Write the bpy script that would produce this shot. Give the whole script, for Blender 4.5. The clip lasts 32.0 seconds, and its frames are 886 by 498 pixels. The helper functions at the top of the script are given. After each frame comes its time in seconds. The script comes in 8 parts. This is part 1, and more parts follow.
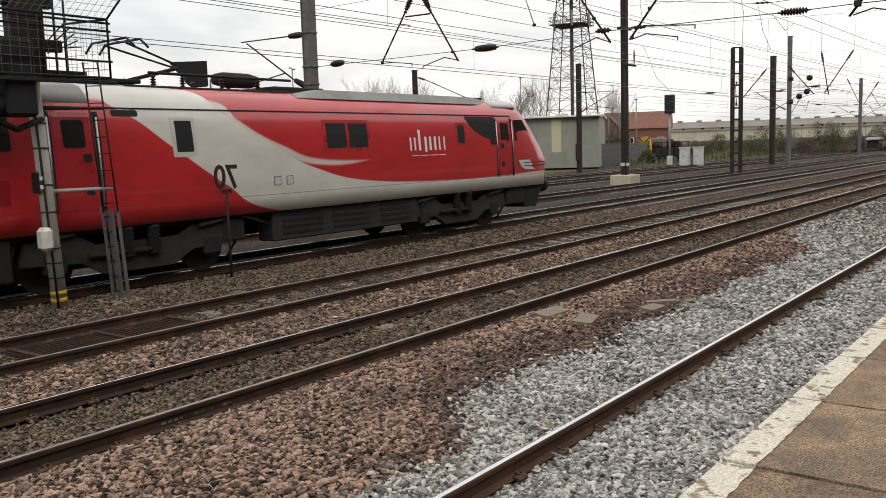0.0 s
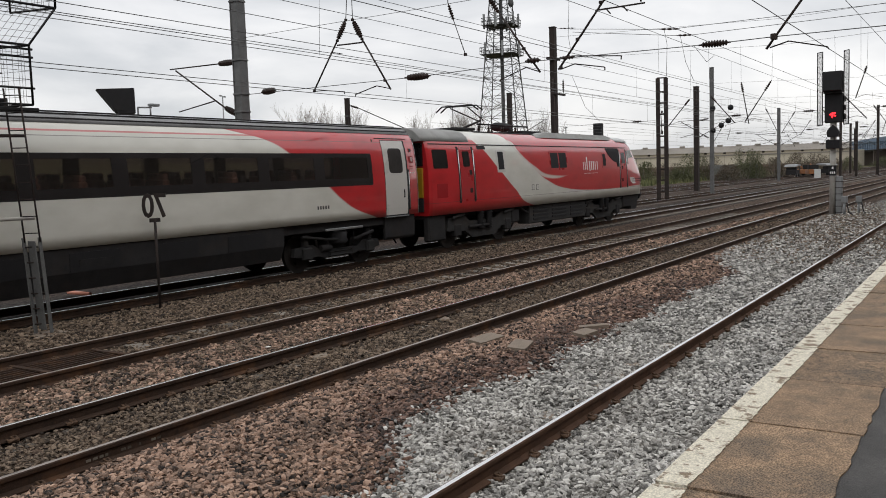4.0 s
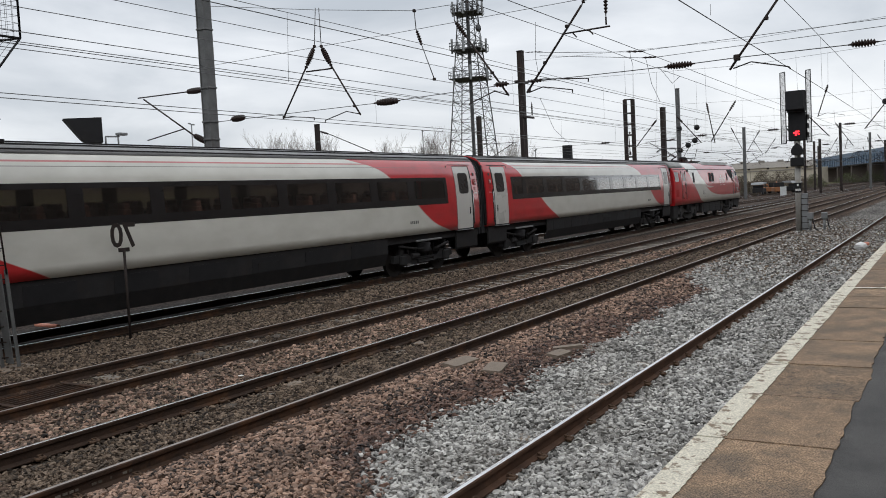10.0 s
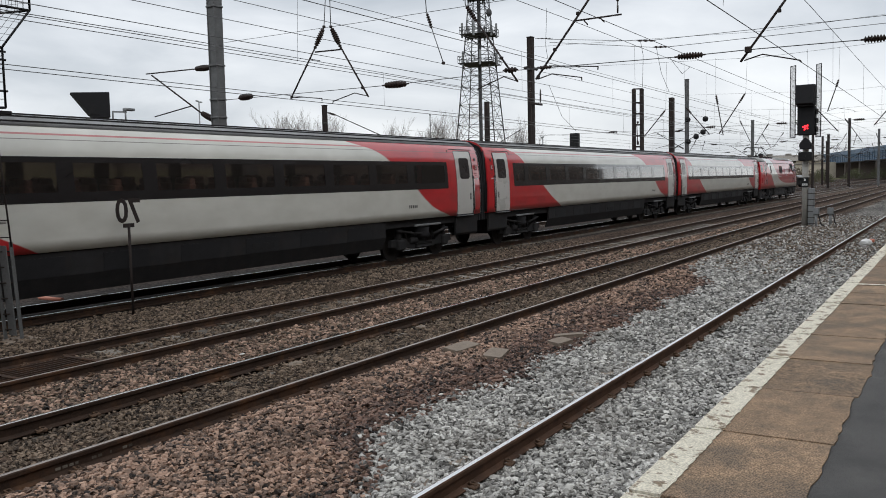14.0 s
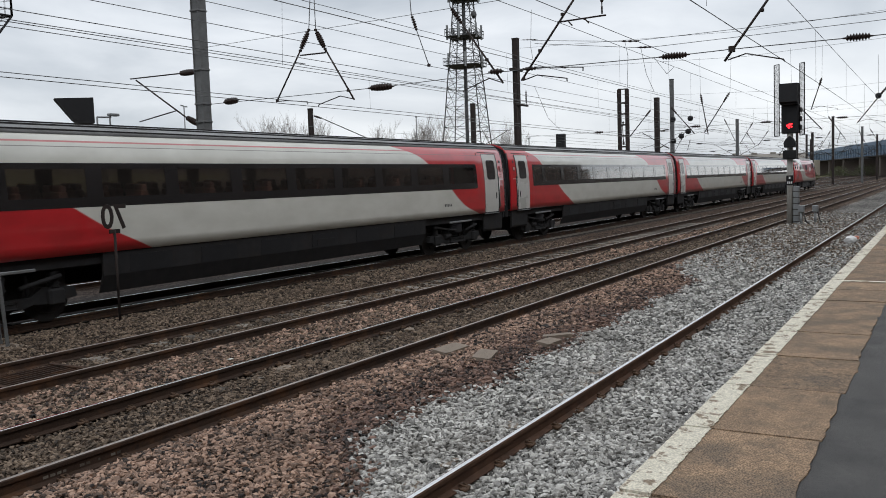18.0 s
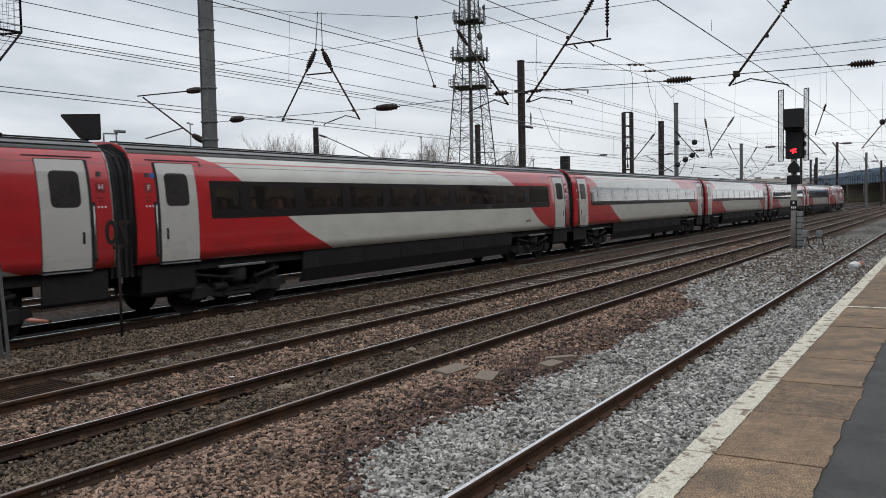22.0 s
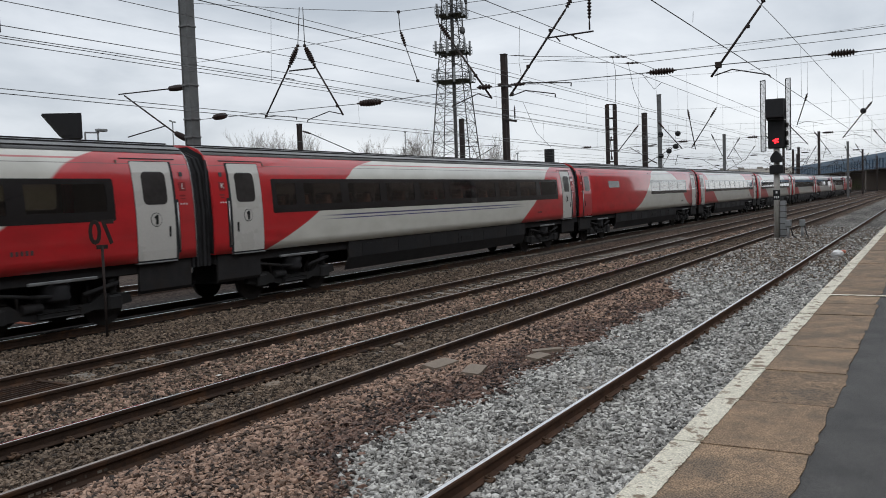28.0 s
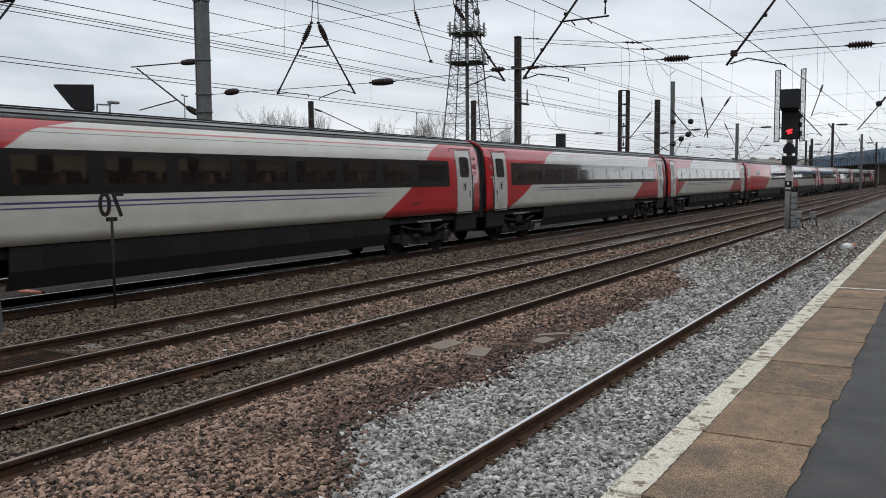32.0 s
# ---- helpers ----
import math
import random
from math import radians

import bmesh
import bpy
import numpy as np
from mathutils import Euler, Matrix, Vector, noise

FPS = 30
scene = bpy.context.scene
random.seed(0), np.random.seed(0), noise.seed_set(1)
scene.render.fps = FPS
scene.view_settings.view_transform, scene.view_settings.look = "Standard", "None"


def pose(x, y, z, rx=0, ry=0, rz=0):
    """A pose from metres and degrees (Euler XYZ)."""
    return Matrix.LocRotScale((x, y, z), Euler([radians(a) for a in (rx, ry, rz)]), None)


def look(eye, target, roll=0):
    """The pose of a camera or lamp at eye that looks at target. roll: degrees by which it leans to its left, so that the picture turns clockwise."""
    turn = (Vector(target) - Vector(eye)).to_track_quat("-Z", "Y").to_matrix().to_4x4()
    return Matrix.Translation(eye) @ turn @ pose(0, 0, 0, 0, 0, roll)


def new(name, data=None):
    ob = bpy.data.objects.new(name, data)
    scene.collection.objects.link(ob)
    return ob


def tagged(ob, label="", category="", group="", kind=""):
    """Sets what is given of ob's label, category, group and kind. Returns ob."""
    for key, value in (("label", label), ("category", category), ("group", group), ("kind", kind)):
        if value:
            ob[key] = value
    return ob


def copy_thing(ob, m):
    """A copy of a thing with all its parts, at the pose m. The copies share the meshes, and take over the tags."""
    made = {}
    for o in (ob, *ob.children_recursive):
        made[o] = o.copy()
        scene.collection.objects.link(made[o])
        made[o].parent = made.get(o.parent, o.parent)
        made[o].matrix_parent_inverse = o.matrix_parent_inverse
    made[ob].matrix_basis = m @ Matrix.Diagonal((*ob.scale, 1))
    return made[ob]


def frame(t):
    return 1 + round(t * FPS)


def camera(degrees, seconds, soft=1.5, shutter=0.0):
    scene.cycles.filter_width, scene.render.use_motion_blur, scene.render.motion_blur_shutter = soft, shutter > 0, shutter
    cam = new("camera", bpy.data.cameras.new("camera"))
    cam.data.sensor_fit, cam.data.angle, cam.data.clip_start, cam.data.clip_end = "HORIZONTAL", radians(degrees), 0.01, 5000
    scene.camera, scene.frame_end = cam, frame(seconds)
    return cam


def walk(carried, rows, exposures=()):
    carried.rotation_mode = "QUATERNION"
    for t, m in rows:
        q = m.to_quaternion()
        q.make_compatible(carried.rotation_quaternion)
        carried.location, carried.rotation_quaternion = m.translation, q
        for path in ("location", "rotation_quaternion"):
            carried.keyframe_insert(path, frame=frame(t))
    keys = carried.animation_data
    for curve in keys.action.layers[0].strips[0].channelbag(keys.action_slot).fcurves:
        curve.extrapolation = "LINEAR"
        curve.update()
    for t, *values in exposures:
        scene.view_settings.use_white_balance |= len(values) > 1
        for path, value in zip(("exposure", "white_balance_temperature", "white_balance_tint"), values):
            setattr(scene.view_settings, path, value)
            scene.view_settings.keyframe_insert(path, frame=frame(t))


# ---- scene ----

# ---------- camera: a phone held still on the platform, turning a little ----------
EYE_Z = 2.36
TURNS = [(0, -52.90, -6.70, 1.74), (0.5, -53.64, -6.63, 1.90), (1, -54.82, -6.63, 1.89), (1.5, -56.28, -6.51, 1.68),
         (2, -57.25, -6.07, 1.39), (2.5, -57.44, -5.71, 1.44), (3, -57.28, -5.52, 1.70), (3.5, -57.23, -5.22, 1.77),
         (5.5, -57.89, -4.75, 2.21), (6, -58.02, -4.69, 2.33), (6.5, -58.35, -4.58, 2.35), (7, -58.62, -4.62, 2.29),
         (7.5, -58.63, -4.62, 2.13), (8, -58.82, -4.35, 2.15), (8.5, -59.03, -4.10, 2.27), (9, -59.14, -3.89, 2.45),
         (9.5, -59.28, -3.64, 2.76), (10, -59.24, -3.51, 2.89), (10.5, -59.17, -3.48, 3.07), (11, -59.28, -3.42, 2.97),
         (11.5, -59.39, -3.55, 2.49), (12, -59.45, -4.07, 1.89), (12.5, -59.52, -4.41, 1.63), (13, -59.44, -4.53, 1.66),
         (13.5, -59.19, -4.49, 1.51), (14, -58.86, -4.52, 1.28), (14.5, -58.79, -4.53, 1.02), (16.5, -59.19, -4.42, 1.78),
         (17, -59.47, -4.29, 1.98), (17.5, -59.65, -4.35, 2.09), (18, -59.73, -4.41, 1.92), (18.5, -59.94, -4.40, 1.86),
         (19, -60.05, -4.11, 1.21), (19.5, -60.28, -3.87, 0.68), (20, -60.43, -3.79, 0.84), (20.5, -60.17, -3.63, 1.10),
         (21, -59.86, -3.33, 1.15), (21.5, -59.55, -3.14, 1.01), (22, -59.47, -3.05, 1.17), (22.5, -59.55, -3.07, 1.33),
         (23, -59.69, -3.21, 1.57), (23.5, -59.69, -3.29, 1.66), (24, -59.80, -3.33, 1.58), (24.5, -59.79, -3.46, 1.77),
         (25, -59.75, -3.44, 1.84), (25.5, -59.70, -3.36, 1.80), (27.5, -60.10, -3.64, 1.90), (28, -60.46, -3.44, 2.00),
         (28.5, -60.79, -3.54, 1.85), (29, -60.91, -3.78, 1.84), (29.5, -61.24, -3.81, 1.90), (30, -61.41, -3.59, 2.08),
         (30.5, -61.28, -3.48, 1.85), (31, -60.92, -3.76, 0.97), (31.5, -60.44, -4.32, -0.03), (32, -59.81, -4.64, 0.41)]
EXPOSURES = [(0, 0.36, 7150, 12), (1, 0.26, 7100, 12), (2, 0.28, 7000, 12), (3, 0.12, 6950, 12), (6, 0.16, 6750, 12), (7, 0.04, 6700, 12), (9, 0.08, 6600, 11), (14, 0.07, 6550, 10), (19, 0.06, 6500, 10), (20, 0.06, 6500, 10), (21, -0.05, 6500, 10), (22, 0.0, 6500, 10), (25, 0.0, 6480, 10), (32, 0.02, 6450, 10)]
cam = camera(54.57, 32.0, soft=0.92, shutter=0.15)
walk(cam, [(t, pose(0, 0, EYE_Z, 90 + p, r, y)) for t, y, p, r in TURNS], EXPOSURES)

# ---------- overcast sky and a weak, wide sun ----------
world = bpy.data.worlds.new("world")
scene.world = world
world.use_nodes = True
wn, wl = world.node_tree.nodes, world.node_tree.links
wn.clear()
sky = wn.new("ShaderNodeTexSky")
sky.sky_type, sky.sun_disc = "NISHITA", False
sky.sun_elevation, sky.sun_rotation = radians(42), radians(150)
bg_sky, bg_cloud = wn.new("ShaderNodeBackground"), wn.new("ShaderNodeBackground")
bg_sky.inputs["Strength"].default_value = 0.1
bg_cloud.inputs["Strength"].default_value = 1.0
wc, wm = wn.new("ShaderNodeTexCoord"), wn.new("ShaderNodeMapping")
wm.inputs["Scale"].default_value = (1.0, 1.0, 2.7)
n1 = wn.new("ShaderNodeTexNoise")
n1.inputs["Scale"].default_value, n1.inputs["Detail"].default_value, n1.inputs["Roughness"].default_value = 2.6, 7.0, 0.52
n1.inputs["Distortion"].default_value = 0.35
ramp = wn.new("ShaderNodeValToRGB")
ramp.color_ramp.elements[0].position, ramp.color_ramp.elements[0].color = 0.30, (0.53, 0.58, 0.64, 1)
ramp.color_ramp.elements[1].position, ramp.color_ramp.elements[1].color = 0.66, (1.05, 1.085, 1.12, 1)
e = ramp.color_ramp.elements.new(0.48)
e.color = (0.81, 0.852, 0.905, 1)
mixw, outw = wn.new("ShaderNodeMixShader"), wn.new("ShaderNodeOutputWorld")
mixw.inputs[0].default_value = 0.9
wl.new(wc.outputs["Generated"], wm.inputs["Vector"])
wl.new(wm.outputs["Vector"], n1.inputs["Vector"])
wl.new(n1.outputs["Fac"], ramp.inputs["Fac"])
# an overcast sky grows brighter towards the zenith
wsep, wgrad, wscale = wn.new("ShaderNodeSeparateXYZ"), wn.new("ShaderNodeMath"), wn.new("ShaderNodeVectorMath")
wgrad.operation, wscale.operation = "MULTIPLY_ADD", "SCALE"
wgrad.inputs[1].default_value, wgrad.inputs[2].default_value = 0.50, 0.90
wl.new(wc.outputs["Generated"], wsep.inputs[0])
wl.new(wsep.outputs["Z"], wgrad.inputs[0])
wl.new(ramp.outputs["Color"], wscale.inputs[0])
wl.new(wgrad.outputs[0], wscale.inputs["Scale"])
wl.new(wscale.outputs["Vector"], bg_cloud.inputs["Color"])
wl.new(sky.outputs["Color"], bg_sky.inputs["Color"])
wl.new(bg_sky.outputs[0], mixw.inputs[1])
wl.new(bg_cloud.outputs[0], mixw.inputs[2])
wl.new(mixw.outputs[0], outw.inputs["Surface"])
sun = bpy.data.lights.new("sun", "SUN")
sun.energy, sun.angle, sun.color = 0.5, radians(35), (1.0, 0.97, 0.92)
sun_ob = new("sun", sun)
sun_ob.matrix_world = look((-30, -40, 60), (10, 5, 0))


# ---------- materials ----------
def nodes_of(name):
    m = bpy.data.materials.new(name)
    m.use_nodes = True
    t = m.node_tree
    return m, t.nodes, t.links, t.nodes["Principled BSDF"]


def grainy(name, dark, light, rough=0.7, metal=0.0, scale=6.0, fine=60.0, bump=0.15, coat=0.0, spread=0.25, per="none", stain=None, stain_amount=0.35, spec=0.5, vary=0.6, cut=(0.52, 0.72), speck=None):
    """Colour between dark and light by two noises, fine relief, optional stains, optional change per object or per island."""
    m, n, l, b = nodes_of(name)
    tc = n.new("ShaderNodeTexCoord")
    a, f = n.new("ShaderNodeTexNoise"), n.new("ShaderNodeTexNoise")
    a.inputs["Scale"].default_value, a.inputs["Detail"].default_value = scale, 5
    f.inputs["Scale"].default_value, f.inputs["Detail"].default_value = fine, 4
    l.new(tc.outputs["Object"], a.inputs["Vector"])
    l.new(tc.outputs["Object"], f.inputs["Vector"])
    add = n.new("ShaderNodeMath")
    add.operation = "MULTIPLY_ADD"
    add.inputs[1].default_value = 0.55
    half = n.new("ShaderNodeMath")
    half.operation = "MULTIPLY"
    half.inputs[1].default_value = 0.45
    l.new(f.outputs["Fac"], half.inputs[0])
    l.new(a.outputs["Fac"], add.inputs[0])
    l.new(half.outputs[0], add.inputs[2])
    src = add.outputs[0]
    if per != "none":
        if per == "island":
            r = n.new("ShaderNodeNewGeometry").outputs["Random Per Island"]
        else:
            r = n.new("ShaderNodeObjectInfo").outputs["Random"]
        mr = n.new("ShaderNodeMath")
        mr.operation = "MULTIPLY_ADD"
        mr.inputs[1].default_value, mr.inputs[2].default_value = vary, -vary / 2
        l.new(r, mr.inputs[0])
        ad = n.new("ShaderNodeMath")
        ad.operation = "ADD"
        l.new(src, ad.inputs[0])
        l.new(mr.outputs[0], ad.inputs[1])
        src = ad.outputs[0]
    cr = n.new("ShaderNodeValToRGB")
    cr.color_ramp.elements[0].position, cr.color_ramp.elements[1].position = 0.5 - spread, 0.5 + spread
    cr.color_ramp.elements[0].color, cr.color_ramp.elements[1].color = (*dark, 1), (*light, 1)
    l.new(src, cr.inputs["Fac"])
    col = cr.outputs["Color"]
    if stain:
        s = n.new("ShaderNodeTexNoise")
        s.inputs["Scale"].default_value, s.inputs["Detail"].default_value, s.inputs["Roughness"].default_value = scale * 0.45, 8, 0.65
        l.new(tc.outputs["Object"], s.inputs["Vector"])
        sr = n.new("ShaderNodeMapRange")
        sr.inputs["From Min"].default_value, sr.inputs["From Max"].default_value = cut
        sr.inputs["To Max"].default_value = stain_amount
        l.new(s.outputs["Fac"], sr.inputs["Value"])
        mx = n.new("ShaderNodeMixRGB")
        mx.inputs["Color2"].default_value = (*stain, 1)
        l.new(sr.outputs[0], mx.inputs["Fac"])
        l.new(col, mx.inputs["Color1"])
        col = mx.outputs["Color"]
    if speck:
        k = n.new("ShaderNodeTexNoise")
        k.inputs["Scale"].default_value, k.inputs["Detail"].default_value, k.inputs["Roughness"].default_value = speck[0], 1.5, 0.6
        l.new(tc.outputs["Object"], k.inputs["Vector"])
        kr = n.new("ShaderNodeMapRange")
        kr.inputs["From Min"].default_value, kr.inputs["From Max"].default_value = 0.40, 0.60
        kr.inputs["To Min"].default_value, kr.inputs["To Max"].default_value = 1 - speck[1], 1 + speck[1]
        l.new(k.outputs["Fac"], kr.inputs["Value"])
        km = n.new("ShaderNodeVectorMath")
        km.operation = "SCALE"
        l.new(col, km.inputs[0])
        l.new(kr.outputs[0], km.inputs["Scale"])
        col = km.outputs["Vector"]
    l.new(col, b.inputs["Base Color"])
    rr = n.new("ShaderNodeMapRange")
    rr.inputs["To Min"].default_value, rr.inputs["To Max"].default_value = max(0.03, rough - 0.12), min(1, rough + 0.12)
    l.new(a.outputs["Fac"], rr.inputs["Value"])
    l.new(rr.outputs[0], b.inputs["Roughness"])
    b.inputs["Metallic"].default_value = metal
    b.inputs["Coat Weight"].default_value = coat
    b.inputs["Specular IOR Level"].default_value = spec
    if bump:
        bp = n.new("ShaderNodeBump")
        bp.inputs["Strength"].default_value, bp.inputs["Distance"].default_value = bump, 0.01
        l.new(f.outputs["Fac"], bp.inputs["Height"])
        l.new(bp.outputs["Normal"], b.inputs["Normal"])
    return m


def glow(name, colour, strength):
    m, n, l, b = nodes_of(name)
    b.inputs["Base Color"].default_value = (*colour, 1)
    b.inputs["Emission Color"].default_value = (*colour, 1)
    b.inputs["Emission Strength"].default_value = strength
    return m


PLATFORM_RAIL = grainy("red_brown_rusty_rail_side", (0.035, 0.020, 0.014), (0.13, 0.070, 0.044), 0.85, 0.0, 5, 80, 0.3, spec=0.2)
RUST_RAIL = grainy("rusty_rail_side", (0.014, 0.009, 0.007), (0.068, 0.040, 0.027), 0.8, 0.0, 5, 80, 0.3, stain=(0.17, 0.075, 0.03), stain_amount=0.45, spec=0.25)
BRIGHT_RAIL = grainy("polished_rail_head", (0.66, 0.66, 0.665), (0.84, 0.84, 0.845), 0.17, 1.0, 3, 90, 0.03)
DULL_RAIL = grainy("dull_rail_head", (0.28, 0.24, 0.22), (0.45, 0.40, 0.37), 0.45, 0.9, 3, 90, 0.05)
SLEEPER = grainy("weathered_sleeper_concrete", (0.075, 0.062, 0.05), (0.22, 0.195, 0.165), 0.9, 0, 3, 70, 0.4, per="object", stain=(0.08, 0.055, 0.04), stain_amount=0.6)
CLIP = grainy("rusty_rail_clip", (0.045, 0.026, 0.017), (0.14, 0.08, 0.045), 0.85, 0.1, 20, 150, 0.3)
STONE_BROWN = grainy("brown_ballast_stone", (0.013, 0.009, 0.007), (0.46, 0.303, 0.222), 0.8, 0, 1.3, 45, 0.6, per="island", spread=0.42, vary=0.95, stain=(0.045, 0.027, 0.018), stain_amount=0.6)
STONE_DARK = grainy("dark_red_brown_ballast_stone", (0.009, 0.006, 0.005), (0.23, 0.138, 0.104), 0.75, 0, 1.3, 45, 0.6, per="island", spread=0.42, vary=0.9)
STONE_GREY = grainy("fresh_grey_ballast_stone", (0.064, 0.061, 0.056), (0.68, 0.662, 0.622), 0.85, 0, 1.5, 45, 0.5, per="island", spread=0.42, vary=0.78, stain=(0.12, 0.104, 0.082), stain_amount=0.5)
STONE_TRACK = grainy("dusty_fine_ballast_stone", (0.020, 0.014, 0.010), (0.27, 0.20, 0.145), 0.95, 0, 1.3, 45, 0.5, per="island", spread=0.40, vary=0.85, stain=(0.05, 0.036, 0.024), stain_amount=0.5)
SLAB = grainy("brown_paving_concrete", (0.085, 0.058, 0.037), (0.385, 0.258, 0.160), 0.92, 0, 6.0, 26, 0.7, per="object", spread=0.26, vary=0.14, stain=(0.115, 0.088, 0.064), stain_amount=0.75, cut=(0.46, 0.62), speck=(110, 0.5))
EDGE_PAINT = grainy("worn_white_edge_paint", (0.52, 0.48, 0.38), (0.76, 0.71, 0.59), 0.8, 0, 20, 80, 0.4, stain=(0.22, 0.165, 0.11), stain_amount=1.0, cut=(0.54, 0.60), speck=(90, 0.18))
TARMAC = grainy("dark_platform_asphalt", (0.032, 0.031, 0.030), (0.118, 0.113, 0.108), 0.9, 0, 3, 160, 0.7, spread=0.2, speck=(200, 0.5))
PLAT_BRICK = grainy("sooty_platform_wall", (0.05, 0.04, 0.035), (0.14, 0.11, 0.09), 0.9, 0, 4, 60, 0.4)
GALV = grainy("galvanised_grey_steel", (0.17, 0.18, 0.185), (0.32, 0.33, 0.335), 0.55, 0.6, 4, 50, 0.1, stain=(0.14, 0.11, 0.09), stain_amount=0.4)
DARK_STEEL = grainy("weathered_brown_steel", (0.013, 0.010, 0.0095), (0.045, 0.034, 0.031), 0.8, 0.1, 4, 60, 0.25, stain=(0.08, 0.05, 0.035), stain_amount=0.35, spec=0.3)
GREY_STEEL = grainy("dull_grey_mast_steel", (0.075, 0.078, 0.08), (0.18, 0.182, 0.182), 0.7, 0.2, 4, 60, 0.2, stain=(0.07, 0.065, 0.06), stain_amount=0.4, spec=0.3)
TOWER_STEEL = grainy("dull_dark_tower_steel", (0.040, 0.040, 0.041), (0.10, 0.10, 0.102), 0.75, 0.1, 1, 20, 0.1, spec=0.2)
BLACK = grainy("matt_black_paint", (0.008, 0.008, 0.009), (0.021, 0.021, 0.023), 0.7, 0, 6, 80, 0.1, spec=0.25)
INSUL = grainy("brown_insulator", (0.012, 0.007, 0.006), (0.040, 0.024, 0.020), 0.4, 0, 8, 60, 0.05, spec=0.3)
WIRE = grainy("weathered_copper_wire", (0.09, 0.092, 0.095), (0.17, 0.172, 0.175), 0.6, 0.5, 4, 30, 0)
MESH = grainy("grey_mesh_wire", (0.10, 0.10, 0.10), (0.2, 0.2, 0.2), 0.6, 0.4, 6, 60, 0)
POST_PAINT = grainy("pale_grey_post_paint", (0.28, 0.27, 0.245), (0.44, 0.43, 0.40), 0.7, 0, 5, 60, 0.15, stain=(0.18, 0.14, 0.11), stain_amount=0.5)
YELLOW = grainy("yellow_paint", (0.40, 0.22, 0.025), (0.56, 0.33, 0.04), 0.6, 0, 5, 60, 0.1)
WHITE_BOX = grainy("white_plastic_box", (0.55, 0.54, 0.50), (0.72, 0.71, 0.68), 0.5, 0, 4, 60, 0.05, stain=(0.35, 0.30, 0.24), stain_amount=0.4)
CABINET = grainy("pale_grey_cabinet_paint", (0.42, 0.44, 0.44), (0.60, 0.62, 0.62), 0.6, 0, 3, 40, 0.05, stain=(0.3, 0.27, 0.22), stain_amount=0.4)
RED_LAMP = glow("red_signal_lamp", (1.0, 0.02, 0.03), 3.2)
UNDER = grainy("grimy_black_underframe", (0.015, 0.015, 0.0165), (0.037, 0.0355, 0.036), 0.85, 0.0, 4, 60, 0.2, stain=(0.035, 0.026, 0.02), stain_amount=0.4, spec=0.15)
BOGIE_GREY = grainy("dusty_grey_bogie_paint", (0.013, 0.013, 0.014), (0.031, 0.0305, 0.031), 0.85, 0.0, 4, 60, 0.2, stain=(0.03, 0.023, 0.018), stain_amount=0.5, spec=0.2)
LOCO_BOGIE = grainy("dusty_grey_locomotive_bogie", (0.017, 0.017, 0.018), (0.046, 0.045, 0.045), 0.85, 0, 4, 60, 0.2, stain=(0.05, 0.036, 0.026), stain_amount=0.6, spec=0.25)
WHEEL = grainy("dark_wheel_steel", (0.016, 0.0145, 0.014), (0.045, 0.040, 0.038), 0.7, 0.2, 4, 60, 0.1, spec=0.3)
GLASS = grainy("dark_tinted_glass", (0.010, 0.0098, 0.010), (0.019, 0.018, 0.018), 0.07, 0, 2, 9, 0, spec=0.45)
PANE = grainy("tinted_coach_window_glass", (0.14, 0.122, 0.115), (0.19, 0.165, 0.155), 0.03, 0, 0.9, 2.2, 0, per="object", spread=0.20, spec=0.6, vary=0.3, coat=1.0)
PANE.node_tree.nodes["Principled BSDF"].inputs["Transmission Weight"].default_value = 1.0
PANE.node_tree.nodes["Principled BSDF"].inputs["Coat IOR"].default_value = 1.75
DOOR_GLASS = grainy("grey_door_glass", (0.028, 0.026, 0.026), (0.050, 0.046, 0.045), 0.08, 0, 2, 9, 0, spec=0.5)
BAND = grainy("black_glazed_window_surround", (0.010, 0.0095, 0.0105), (0.017, 0.016, 0.0175), 0.16, 0, 2, 9, 0, spec=0.5, coat=1.0)
BAND.node_tree.nodes["Principled BSDF"].inputs["Coat IOR"].default_value = 1.6
SEAT = grainy("brown_seat_cloth", (0.11, 0.055, 0.042), (0.30, 0.16, 0.12), 0.95, 0, 5, 60, 0.2, per="object", vary=0.7)
LINING = grainy("brown_coach_lining", (0.10, 0.075, 0.062), (0.19, 0.15, 0.125), 0.8, 0, 2, 30, 0.05, stain=(0.09, 0.07, 0.06), stain_amount=0.5)
LETTER_PLATE = grainy("dull_dark_red_plate", (0.20, 0.012, 0.015), (0.27, 0.018, 0.02), 0.5, 0, 4, 60, 0)
RUBBER = grainy("black_rubber", (0.019, 0.019, 0.021), (0.040, 0.040, 0.043), 0.85, 0, 6, 60, 0.1, spec=0.2)
DOOR_WHITE = grainy("off_white_door_paint", (0.47, 0.46, 0.435), (0.57, 0.56, 0.53), 0.3, 0, 1.2, 20, 0.02, coat=0.4, stain=(0.36, 0.33, 0.28), stain_amount=0.35)
LOCO_ROOF = grainy("weathered_light_grey_roof", (0.20, 0.205, 0.20), (0.34, 0.345, 0.335), 0.6, 0, 2, 40, 0.05, stain=(0.12, 0.11, 0.10), stain_amount=0.5)
ROOF_GREY = grainy("sooty_grey_roof_paint", (0.17, 0.175, 0.18), (0.32, 0.325, 0.33), 0.6, 0, 2, 40, 0.05, stain=(0.09, 0.085, 0.08), stain_amount=0.5)
